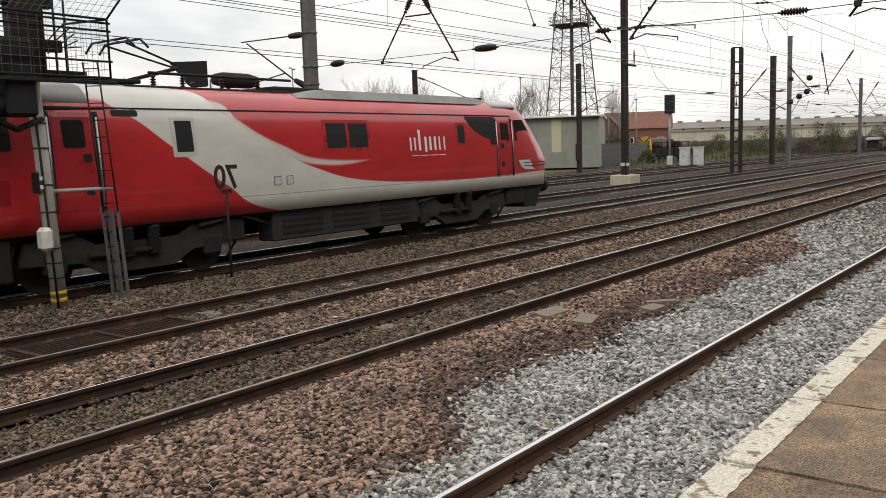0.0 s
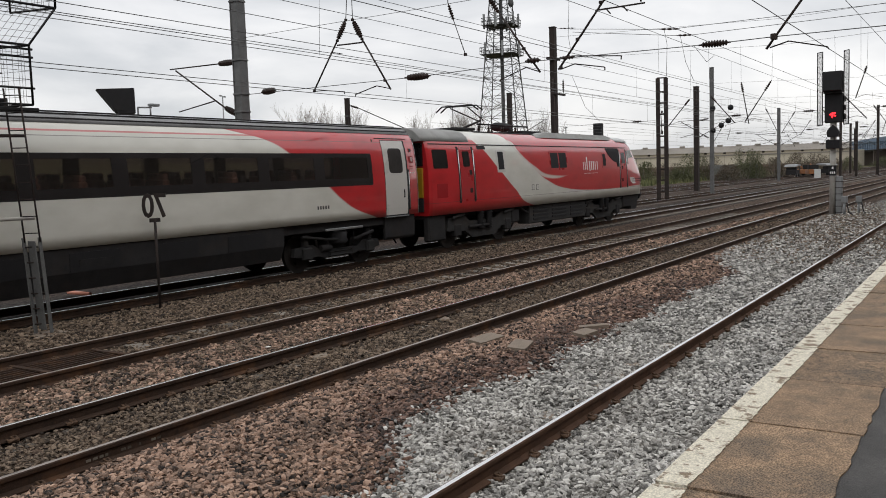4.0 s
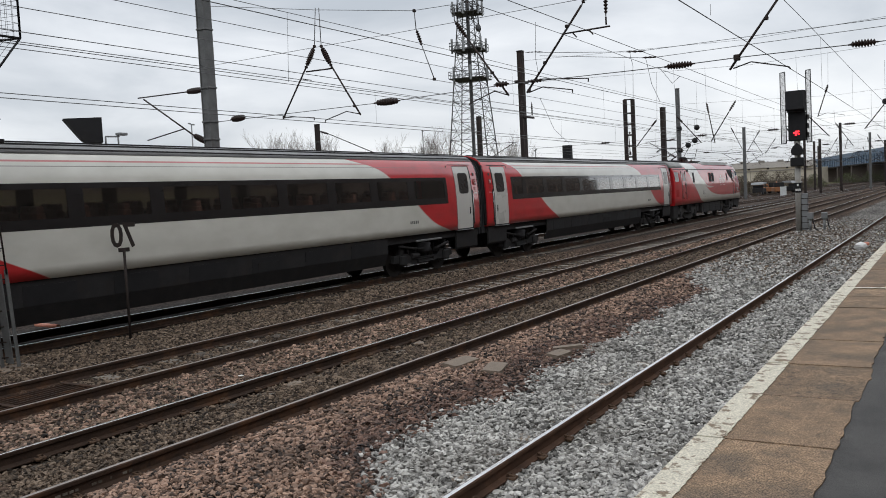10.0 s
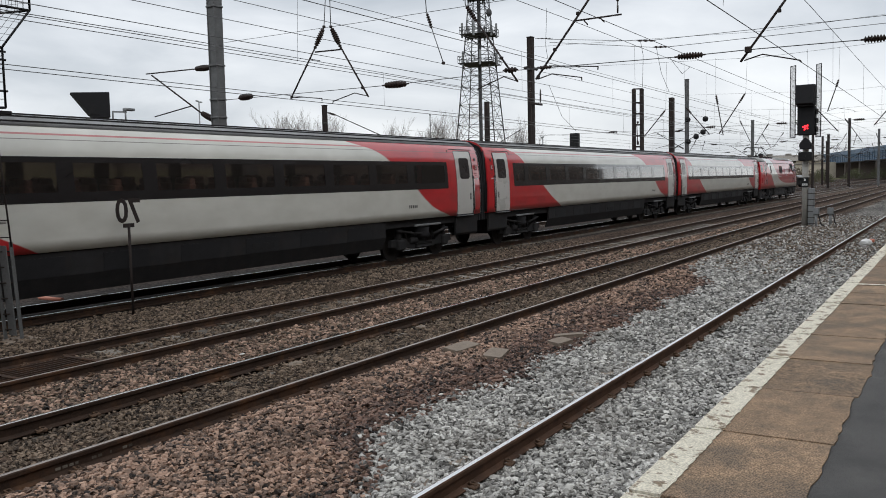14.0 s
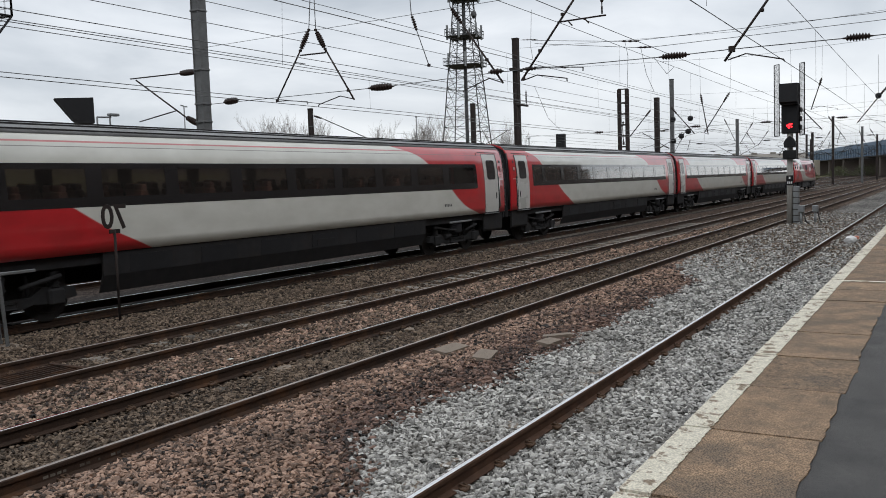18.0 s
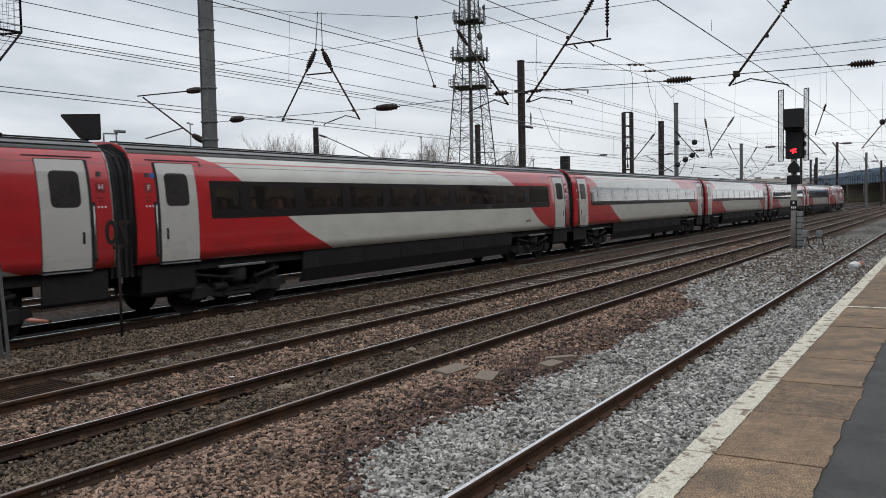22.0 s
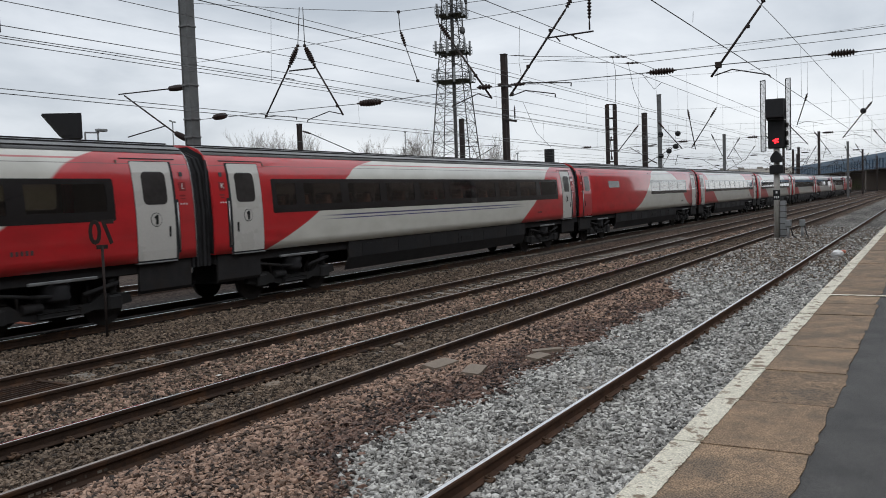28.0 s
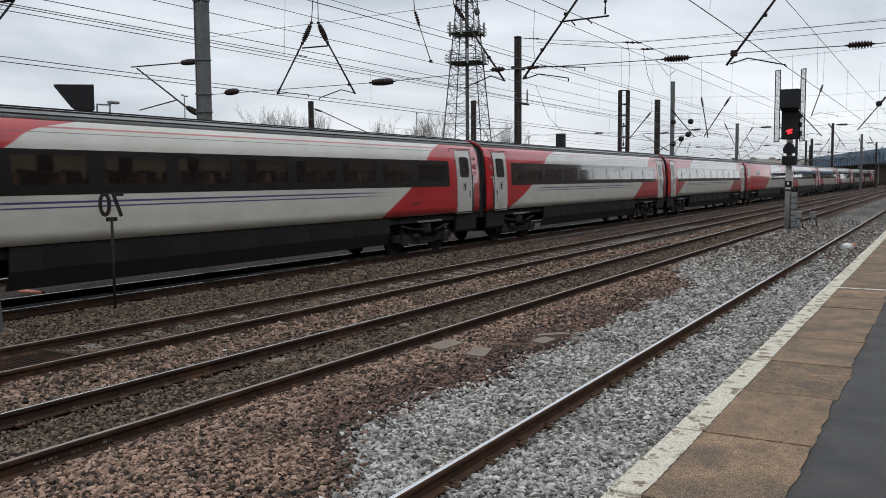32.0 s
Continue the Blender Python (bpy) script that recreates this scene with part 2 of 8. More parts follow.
BLUE_BADGE = grainy("blue_badge", (0.02, 0.08, 0.32), (0.04, 0.13, 0.42), 0.4, 0, 4, 60, 0)
RED_GRILLE = grainy("dark_red_grille", (0.26, 0.013, 0.016), (0.34, 0.017, 0.020), 0.6, 0, 4, 60, 0.2, spec=0.1)
RED_PAINT = grainy("train_red_paint", (0.34, 0.013, 0.018), (0.43, 0.018, 0.023), 0.30, 0, 1.4, 20, 0.015, coat=0.45, stain=(0.22, 0.024, 0.02), stain_amount=0.35)
# yellow lowered in its base colour, for shade between locomotive and coach
HATCH_YELLOW = grainy("warning_yellow_panel", (0.30, 0.165, 0.008), (0.42, 0.245, 0.012), 0.5, 0, 3, 40, 0.05, stain=(0.3, 0.2, 0.05), stain_amount=0.4)
SILVER = grainy("brushed_aluminium", (0.40, 0.40, 0.40), (0.58, 0.58, 0.58), 0.4, 0.8, 4, 60, 0.02)
DECAL = grainy("white_decal", (0.66, 0.66, 0.65), (0.74, 0.74, 0.73), 0.4, 0, 4, 60, 0)
DARK_DECAL = grainy("dark_grey_decal", (0.03, 0.03, 0.032), (0.06, 0.06, 0.062), 0.5, 0, 4, 60, 0)
RUSTY = grainy("faded_orange_machine_paint", (0.16, 0.06, 0.025), (0.34, 0.14, 0.05), 0.7, 0, 1.5, 20, 0.1, stain=(0.05, 0.035, 0.03), stain_amount=0.6)
SHED_WALL = grainy("olive_grey_profiled_sheet", (0.20, 0.205, 0.175), (0.30, 0.305, 0.265), 0.7, 0, 1.2, 30, 0.05, stain=(0.15, 0.15, 0.125), stain_amount=0.5)
SHED_ROOF = grainy("pale_shed_roof", (0.44, 0.44, 0.41), (0.58, 0.58, 0.55), 0.7, 0, 1, 20, 0.05, stain=(0.30, 0.29, 0.26), stain_amount=0.4)
SHED_LIGHT = grainy("yellowed_rooflight_sheet", (0.42, 0.40, 0.26), (0.52, 0.50, 0.33), 0.5, 0, 1, 20, 0.02)
BRICK = grainy("red_brick", (0.13, 0.055, 0.04), (0.24, 0.11, 0.08), 0.9, 0, 1.5, 30, 0.2)
BRICK_ROOF = grainy("brown_tiled_roof", (0.11, 0.075, 0.06), (0.22, 0.15, 0.12), 0.9, 0, 1.5, 25, 0.2)
TIMBER = grainy("grey_brown_timber", (0.12, 0.09, 0.07), (0.25, 0.20, 0.16), 0.9, 0, 3, 40, 0.2)
WARE_WALL = grainy("beige_warehouse_cladding", (0.40, 0.36, 0.28), (0.54, 0.49, 0.40), 0.8, 0, 0.25, 4, 0.03, stain=(0.30, 0.26, 0.20), stain_amount=0.5)
WARE_ROOF = grainy("brown_grey_warehouse_roof", (0.16, 0.145, 0.125), (0.27, 0.25, 0.22), 0.85, 0, 0.2, 3, 0.03, stain=(0.12, 0.105, 0.09), stain_amount=0.5)
BLUE = grainy("faded_blue_bridge_paint", (0.055, 0.105, 0.17), (0.12, 0.19, 0.27), 0.6, 0.1, 0.5, 8, 0.05, stain=(0.06, 0.06, 0.06), stain_amount=0.5)
CONCRETE = grainy("pale_stained_concrete", (0.34, 0.29, 0.21), (0.52, 0.46, 0.36), 0.9, 0, 2, 40, 0.3, stain=(0.2, 0.16, 0.12), stain_amount=0.5)
BARK = grainy("grey_bark", (0.16, 0.145, 0.13), (0.28, 0.255, 0.23), 0.95, 0, 5, 40, 0.3)
TWIG = grainy("bare_twigs", (0.17, 0.152, 0.142), (0.29, 0.262, 0.245), 0.95, 0, 5, 40, 0)
LEAF = grainy("dull_green_leaves", (0.062, 0.070, 0.036), (0.125, 0.132, 0.075), 0.95, 0, 0.5, 4, 0, per="island", vary=0.3, spec=0.1)
LEAF_DRY = grainy("dry_scrub", (0.080, 0.066, 0.050), (0.15, 0.128, 0.096), 0.95, 0, 0.5, 4, 0, per="island", vary=0.3, spec=0.1)
GRASS = grainy("rough_trackside_grass", (0.045, 0.06, 0.02), (0.16, 0.16, 0.07), 0.95, 0, 0.7, 9, 0.2, per="island")
FENCE = grainy("grey_palisade_steel", (0.12, 0.13, 0.13), (0.24, 0.25, 0.25), 0.6, 0.5, 3, 30, 0.05)
ORANGE = grainy("faded_orange_plastic", (0.50, 0.15, 0.085), (0.66, 0.25, 0.16), 0.5, 0, 4, 40, 0)
BLOCK = grainy("flat_concrete_slab", (0.14, 0.112, 0.086), (0.28, 0.226, 0.178), 0.9, 0, 6, 70, 0.4, stain=(0.10, 0.075, 0.055), stain_amount=0.4)


# ---------- mesh helpers ----------
class Shape:
    """Gathers boxes, tubes, prisms and lathes, and becomes one mesh."""

    def __init__(self):
        self.v, self.f, self.s = [], [], []

    def add(self, verts, faces, smooth=False):
        o = len(self.v)
        self.v.extend(verts)
        self.f.extend(tuple(i + o for i in face) for face in faces)
        self.s.extend([smooth] * len(faces))
        return self

    def box(self, x0, x1, y0, y1, z0, z1, c=0.0):
        """A box; c: width of the chamfer on its edges."""
        if c <= 0:
            p = [(x, y, z) for x in (x0, x1) for y in (y0, y1) for z in (z0, z1)]
            return self.add(p, [(0, 1, 3, 2), (4, 6, 7, 5), (0, 4, 5, 1), (2, 3, 7, 6), (0, 2, 6, 4), (1, 5, 7, 3)])
        bm = bmesh.new()
        bmesh.ops.create_cube(bm, size=1.0)
        for v in bm.verts:
            v.co = ((x0 + x1) / 2 + v.co.x * (x1 - x0), (y0 + y1) / 2 + v.co.y * (y1 - y0), (z0 + z1) / 2 + v.co.z * (z1 - z0))
        bmesh.ops.bevel(bm, geom=bm.edges[:], offset=c, segments=1, affect="EDGES")
        bm.verts.index_update()
        self.add([tuple(v.co) for v in bm.verts], [tuple(v.index for v in f.verts) for f in bm.faces])
        bm.free()
        return self

    def tube(self, p0, p1, r, n=8, r1=None, caps=True):
        p0, p1 = Vector(p0), Vector(p1)
        d = (p1 - p0)
        q = d.to_track_quat("Z", "Y").to_matrix()
        r1 = r if r1 is None else r1
        ring = [(math.cos(2 * math.pi * i / n), math.sin(2 * math.pi * i / n)) for i in range(n)]
        vs = [tuple(p0 + q @ Vector((a * r, b * r, 0))) for a, b in ring] + [tuple(p1 + q @ Vector((a * r1, b * r1, 0))) for a, b in ring]
        self.add(vs, [(i, (i + 1) % n, n + (i + 1) % n, n + i) for i in range(n)], True)
        if caps:
            self.f.append(tuple(len(self.v) - 2 * n + i for i in reversed(range(n))))
            self.f.append(tuple(len(self.v) - n + i for i in range(n)))
            self.s += [False, False]
        return self

    def path(self, pts, r, n=6):
        for a, b in zip(pts, pts[1:]):
            self.tube(a, b, r, n)
        return self

    def lathe(self, p0, p1, radii, n=10, smooth=True):
        """Rings of the given (share of the way, radius) round the line p0 to p1."""
        p0, p1 = Vector(p0), Vector(p1)
        d = p1 - p0
        q = d.to_track_quat("Z", "Y").to_matrix()
        vs, fs = [], []
        for s, r in radii:
            vs += [tuple(p0 + d * s + q @ Vector((math.cos(2 * math.pi * i / n) * r, math.sin(2 * math.pi * i / n) * r, 0))) for i in range(n)]
        for k in range(len(radii) - 1):
            fs += [(k * n + i, k * n + (i + 1) % n, (k + 1) * n + (i + 1) % n, (k + 1) * n + i) for i in range(n)]
        fs += [tuple(reversed(range(n))), tuple(range((len(radii) - 1) * n, len(radii) * n))]
        return self.add(vs, fs, smooth)

    def insulator(self, p0, p1, r, sheds=7, core=0.45):
        rr, r = [(0, r * 0.16), (0.1, r * 0.2)], r * 0.74
        for k in range(sheds):
            a, w = 0.1 + 0.8 * (k + 0.1) / sheds, 0.8 / sheds
            t = r * (0.72 + 0.28 * math.sin(math.pi * (k + 0.5) / sheds))
            rr += [(a, t * core), (a + 0.42 * w, t), (a + 0.58 * w, t), (a + 0.88 * w, t * core)]
        rr += [(0.9, r * 0.26), (1, r * 0.2)]
        return self.lathe(p0, p1, rr, 10, False)

    def prism(self, outline, x0, x1, axis="x", smooth=False):
        """An outline (closed, two numbers a point) drawn along an axis."""
        n = len(outline)
        if axis == "x":
            put = lambda a, b, s: (s, a, b)
        elif axis == "y":
            put = lambda a, b, s: (a, s, b)
        else:
            put = lambda a, b, s: (a, b, s)
        vs = [put(a, b, x0) for a, b in outline] + [put(a, b, x1) for a, b in outline]
        self.add(vs, [(i, (i + 1) % n, n + (i + 1) % n, n + i) for i in range(n)], smooth)
        o = len(self.v) - 2 * n
        self.f += [tuple(o + i for i in reversed(range(n))), tuple(o + n + i for i in range(n))]
        self.s += [False, False]
        return self

    def loft(self, rings, smooth=True, closed=True, caps=True):
        n = len(rings[0])
        vs = [tuple(p) for ring in rings for p in ring]
        fs = []
        last = n if closed else n - 1
        for k in range(len(rings) - 1):
            fs += [(k * n + i, k * n + (i + 1) % n, (k + 1) * n + (i + 1) % n, (k + 1) * n + i) for i in range(last)]
        o = len(self.v)
        self.add(vs, fs, smooth)
        if caps:
            self.f += [tuple(o + i for i in reversed(range(n))), tuple(o + (len(rings) - 1) * n + i for i in range(n))]
            self.s += [False, False]
        return self

    def mesh(self, name, material, recalc=True):
        me = bpy.data.meshes.new(name)
        me.from_pydata(self.v, [], self.f)
        me.polygons.foreach_set("use_smooth", self.s)
        me.materials.append(material)
        if recalc:
            bm = bmesh.new()
            bm.from_mesh(me)
            bmesh.ops.recalc_face_normals(bm, faces=bm.faces[:])
            bm.to_mesh(me)
            bm.free()
        me.update()
        return me


def part(name, shape, material, parent=None, label="", at=(0, 0, 0)):
    """One mesh object under a thing or a part; shape: a Shape, or a mesh to share."""
    me = shape if isinstance(shape, bpy.types.Mesh) else shape.mesh(name, material)
    ob = new(name, me)
    ob.location = at
    if parent:
        ob.parent = parent
    return tagged(ob, label) if label else ob


def thing(name, at, label, category, group="", kind="", rz=0.0):
    ob = new(name)
    ob.empty_display_size = 0.2
    ob.location, ob.rotation_euler = at, (0, 0, radians(rz))
    return tagged(ob, label, category, group, kind)

# ---------- ground, platform, tracks ----------
GAUGE = 1.475
TRACKS = [2.0, 6.805, 10.105, 14.885, 19.9, 26.6, 31.2]   # near rail of each track
CENTRE = [y + GAUGE / 2 for y in TRACKS]
EDGE = 1.30
PLAT_Z = 0.915


def bed(x, y):
    """Height of the ballast; rail tops lie at zero."""
    z = -0.20
    if 3.6 < y < 6.75:
        z += 0.07 * math.sin((y - 3.6) / 3.15 * math.pi) + 0.05 * max(0.0, min(1.0, (y - 4.6) / 1.2)) * max(0.0, min(1.0, (6.75 - y) / 0.25))
    elif 8.35 < y < 10.05:
        z += 0.03
    elif 11.7 < y < 14.8:
        z += 0.06 * math.sin((y - 11.7) / 3.1 * math.pi)
    elif y > 17:
        z += 0.02
    return z


def ground_material():
    m, n, l, b = nodes_of("ballast_and_yard_ground")
    tc = n.new("ShaderNodeTexCoord")
    sep = n.new("ShaderNodeSeparateXYZ")
    l.new(tc.outputs["Object"], sep.inputs[0])
    wob = n.new("ShaderNodeTexNoise")
    wob.inputs["Scale"].default_value, wob.inputs["Detail"].default_value = 0.8, 5
    l.new(tc.outputs["Object"], wob.inputs["Vector"])
    yy = n.new("ShaderNodeMath")
    yy.operation = "MULTIPLY_ADD"
    yy.inputs[1].default_value = 1.1
    l.new(wob.outputs["Fac"], yy.inputs[0])
    l.new(sep.outputs["Y"], yy.inputs[2])
    vor = n.new("ShaderNodeTexVoronoi")
    vor.inputs["Scale"].default_value = 17
    l.new(tc.outputs["Object"], vor.inputs["Vector"])
    cell = n.new("ShaderNodeSeparateColor")
    l.new(vor.outputs["Color"], cell.inputs[0])

    def tones(a, c):
        r = n.new("ShaderNodeValToRGB")
        r.color_ramp.elements[0].color, r.color_ramp.elements[1].color = (*a, 1), (*c, 1)
        l.new(cell.outputs[0], r.inputs["Fac"])
        return r.outputs["Color"]

    def over(first, second, at, soft):
        mr = n.new("ShaderNodeMapRange")
        mr.inputs["From Min"].default_value, mr.inputs["From Max"].default_value = at, at + soft
        l.new(yy.outputs[0], mr.inputs["Value"])
        mx = n.new("ShaderNodeMixRGB")
        l.new(mr.outputs[0], mx.inputs["Fac"])
        l.new(first, mx.inputs["Color1"])
        l.new(second, mx.inputs["Color2"])
        return mx.outputs["Color"]

    # both tones are darkened for the shade in the gaps between stones
    grey, brown = tones((0.020, 0.019, 0.018), (0.27, 0.255, 0.235)), tones((0.008, 0.006, 0.005), (0.15, 0.105, 0.08))
    # shade under the train, painted into the ground colour along its track
    train_shade = tones((0.018, 0.016, 0.015), (0.070, 0.060, 0.054))
    yard, dirt = tones((0.018, 0.013, 0.011), (0.105, 0.080, 0.066)), tones((0.07, 0.065, 0.035), (0.15, 0.14, 0.08))
    col = over(over(over(over(grey, brown, 6.2, 0.25), train_shade, 14.1, 0.5), yard, 18.6, 0.8), dirt, 38.5, 3.0)
    broad = n.new("ShaderNodeTexNoise")
    broad.inputs["Scale"].default_value, broad.inputs["Detail"].default_value, broad.inputs["Roughness"].default_value = 0.35, 8, 0.7
    bm_ = n.new("ShaderNodeMapping")
    bm_.inputs["Scale"].default_value = (0.35, 1.6, 1.0)
    l.new(tc.outputs["Object"], bm_.inputs["Vector"])
    l.new(bm_.outputs["Vector"], broad.inputs["Vector"])
    br = n.new("ShaderNodeMapRange")
    br.inputs["From Min"].default_value, br.inputs["From Max"].default_value = 0.3, 0.7
    br.inputs["To Min"].default_value, br.inputs["To Max"].default_value = 0.45, 1.45
    l.new(broad.outputs["Fac"], br.inputs["Value"])
    mul = n.new("ShaderNodeVectorMath")
    mul.operation = "SCALE"
    l.new(col, mul.inputs[0])
    l.new(br.outputs[0], mul.inputs["Scale"])
    l.new(mul.outputs["Vector"], b.inputs["Base Color"])
    b.inputs["Roughness"].default_value = 0.95
    b.inputs["Specular IOR Level"].default_value = 0.08
    bp = n.new("ShaderNodeBump")
    bp.inputs["Strength"].default_value, bp.inputs["Distance"].default_value = 0.9, 0.04
    l.new(vor.outputs["Distance"], bp.inputs["Height"])
    l.new(bp.outputs["Normal"], b.inputs["Normal"])
    return m


def build_ground():
    ys = [-3000, -60, -8, 1.2] + [1.4 + 0.25 * i for i in range(70)] + [20, 24, 30, 36, 40, 60, 140, 500, 3000]
    xs = [-3000, -300, -60, -10] + [2 * i for i in range(0, 31)] + [80, 110, 150, 220, 400, 900, 3000]
    s = Shape()
    vs = [(x, y, bed(x, y)) for x in xs for y in ys]
    n = len(ys)
    s.add(vs, [(i * n + j, (i + 1) * n + j, (i + 1) * n + j + 1, i * n + j + 1) for i in range(len(xs) - 1) for j in range(n - 1)], True)
    tagged(part("ground", s.mesh("ground", ground_material(), False), None), "railway yard ground of stone ballast and dirt", "ground", kind="structure")


def grey_limit(x):
    """How far from the platform the fresh grey stones reach."""
    pts = [(0, 3.6), (5.5, 4.2), (7.0, 4.95), (7.7, 5.05), (8.8, 4.75), (10.5, 4.82), (12.6, 4.84), (15.5, 4.9), (19.3, 4.85), (20.5, 5.15), (22.0, 6.0), (26, 6.6), (60, 6.7)]
    for (a, p), (c, q) in zip(pts, pts[1:]):
        if x <= c:
            return p + (q - p) * (x - a) / (c - a)
    return 6.7


def build_stones():
    rng = np.random.default_rng(7)
    ang8 = np.radians([0, 90, 180, 270, 45, 135, 225, 315])
    wide8 = np.array([1.15] * 4 + [0.72] * 4)
    corner = np.stack([np.cos(ang8) * wide8, np.sin(ang8) * wide8, np.array([-0.75] * 4 + [0.8] * 4)], 1)
    faces = np.array([(i, (i + 1) % 4, 4 + i) for i in range(4)] + [((i + 1) % 4, 4 + (i + 1) % 4, 4 + i) for i in range(4)] + [(4, 5, 6), (4, 6, 7)])
    kinds = {"grey": [], "brown": [], "track": [], "dark": []}
    for r0, r1, dens, size in ((3.5, 9, 2300, 0.0182), (9, 14, 1350, 0.0195), (14, 21, 660, 0.0235), (21, 36, 235, 0.028), (36, 56, 130, 0.028)):
        span = 1.16 if r0 < 30 else 0.28
        count = int(dens * 0.5 * (r1 * r1 - r0 * r0) * span)
        r = np.sqrt(rng.uniform(r0 * r0, r1 * r1, count))
        a = rng.uniform(0.0, span, count)
        x, y = r * np.cos(a), r * np.sin(a)
        ok = (y > EDGE + 0.08) & (y < 14.6) & ((r < 24) | (rng.random(count) < np.where(y < 9.5, np.clip((56 - r) / 14, 0, 1), np.clip((36 - r) / 12, 0, 1))))
        for yr in TRACKS[:4]:
            for e in (yr, yr + GAUGE):
                ok &= np.abs(y - e) > (0.055 if yr == TRACKS[0] else 0.075)
        x, y = x[ok], y[ok]
        sz = size * rng.uniform(0.6, 1.45, len(x))
        z = np.array([bed(p, q) for p, q in zip(x, y)]) + rng.uniform(-0.3, 1.9, len(x)) * sz
        lim = np.array([grey_limit(p) for p in x]) + 0.10 * np.sin(x * 3.1) + rng.normal(0, 0.10, len(x))
        fine = ((y > TRACKS[1]) & (y < TRACKS[1] + GAUGE)) | ((y > TRACKS[2]) & (y < TRACKS[2] + GAUGE))
        pick = np.where(y < lim, 0, np.where(fine | (y > 11.6) | ((y > 8.3) & (rng.random(len(x)) < 0.45)), 2, 1))
        patch = (y > lim) & (y < lim + np.interp(x, [6, 8, 11, 14, 18, 22], [0.0, 0.6, 0.9, 0.9, 0.6, 0.0]) + 0.25 * np.sin(x * 2.3 + y) + rng.normal(0, 0.12, len(x))) & (x > 6) & (x < 24)
        pick = np.where(patch & (rng.random(len(x)) < 0.93), 3, pick)
        spot = (x > 5.0) & (x < 10.4) & (y > lim) & (y < lim + np.interp(x, [5.0, 6.0, 6.8, 7.6, 8.4, 9.6, 10.4], [0.0, 0.4, 0.6, 0.9, 0.75, 0.5, 0.0]) + rng.normal(0, 0.14, len(x)))
        pick = np.where(spot & (rng.random(len(x)) < 0.85), 3, pick)
        pick = np.where((pick == 0) & (x > 22) & (rng.random(len(x)) < np.clip((x - 21) / 14, 0, 0.6)), 2, pick)
        third = (y > TRACKS[2]) & (y < TRACKS[2] + GAUGE) & ((x % 0.65) < 0.26) & (rng.random(len(x)) < np.clip((x - 13) / 6, 0.08, 0.95))
        second = (y > TRACKS[1]) & (y < TRACKS[1] + GAUGE) & ((x % 0.65) < 0.26) & (rng.random(len(x)) < 0.5) & (np.sin(x * 1.7) > 0.3)
        for k, nm in enumerate(("grey", "brown", "track", "dark")):
            sel = (pick == k) & ~third & ~second
            small = np.where(k == 2, 0.78, 1.0)
            kinds[nm].append(np.stack([x[sel], y[sel], z[sel], sz[sel] * small], 1))
    for nm, mat, label in (("grey", STONE_GREY, "fresh light grey crushed stone ballast beside the platform track"),
                           ("brown", STONE_BROWN, "old rust-brown crushed stone ballast between the tracks"),
                           ("track", STONE_TRACK, "fine dusty ballast between the rails"),
                           ("dark", STONE_DARK, "dark red-brown ballast along the edge of the fresh stones")):
        p = np.concatenate(kinds[nm])
        n = len(p)
        sc = p[:, 3][:, None] * rng.uniform(0.5, 1.4, (n, 3)) * np.array([1.42, 0.88, 0.58])
        v = corner[None] * sc[:, None, :] * (1 + rng.uniform(-0.38, 0.28, (n, 8, 1))) + rng.normal(0, 0.17, (n, 8, 3)) * sc[:, None, :]
        ang, tilt = rng.uniform(0, 6.28, n), rng.normal(0, 0.5, n)
        ca, sa, ct, st = np.cos(ang), np.sin(ang), np.cos(tilt), np.sin(tilt)
        yv, zv = v[:, :, 1] * ct[:, None] - v[:, :, 2] * st[:, None], v[:, :, 1] * st[:, None] + v[:, :, 2] * ct[:, None]
        xv = v[:, :, 0]
        w = np.stack([xv * ca[:, None] - yv * sa[:, None], xv * sa[:, None] + yv * ca[:, None], zv], 2) + p[:, None, :3]
        f = (faces[None] + 8 * np.arange(n)[:, None, None]).reshape(-1, 3)
        me = bpy.data.meshes.new("ballast")
        me.vertices.add(n * 8)
        me.vertices.foreach_set("co", w.reshape(-1).astype(np.float32))
        me.loops.add(len(f) * 3)
        me.loops.foreach_set("vertex_index", f.reshape(-1).astype(np.int32))
        me.polygons.add(len(f))
        me.polygons.foreach_set("loop_start", np.arange(0, len(f) * 3, 3, dtype=np.int32))
        me.polygons.foreach_set("use_smooth", np.zeros(len(f), dtype=bool))
        me.materials.append(mat)
        me.update(calc_edges=True)
        tagged(new("ballast_" + nm, me), label, "ballast", kind="stuff")


RAIL = [(-0.07, -0.159), (0.07, -0.159), (0.07, -0.148), (0.014, -0.128), (0.011, -0.05), (0.034, -0.04), (0.0352, -0.010), (0.028, -0.001), (-0.028, -0.001), (-0.0352, -0.010), (-0.034, -0.04), (-0.011, -0.05), (-0.014, -0.128), (-0.07, -0.148)]


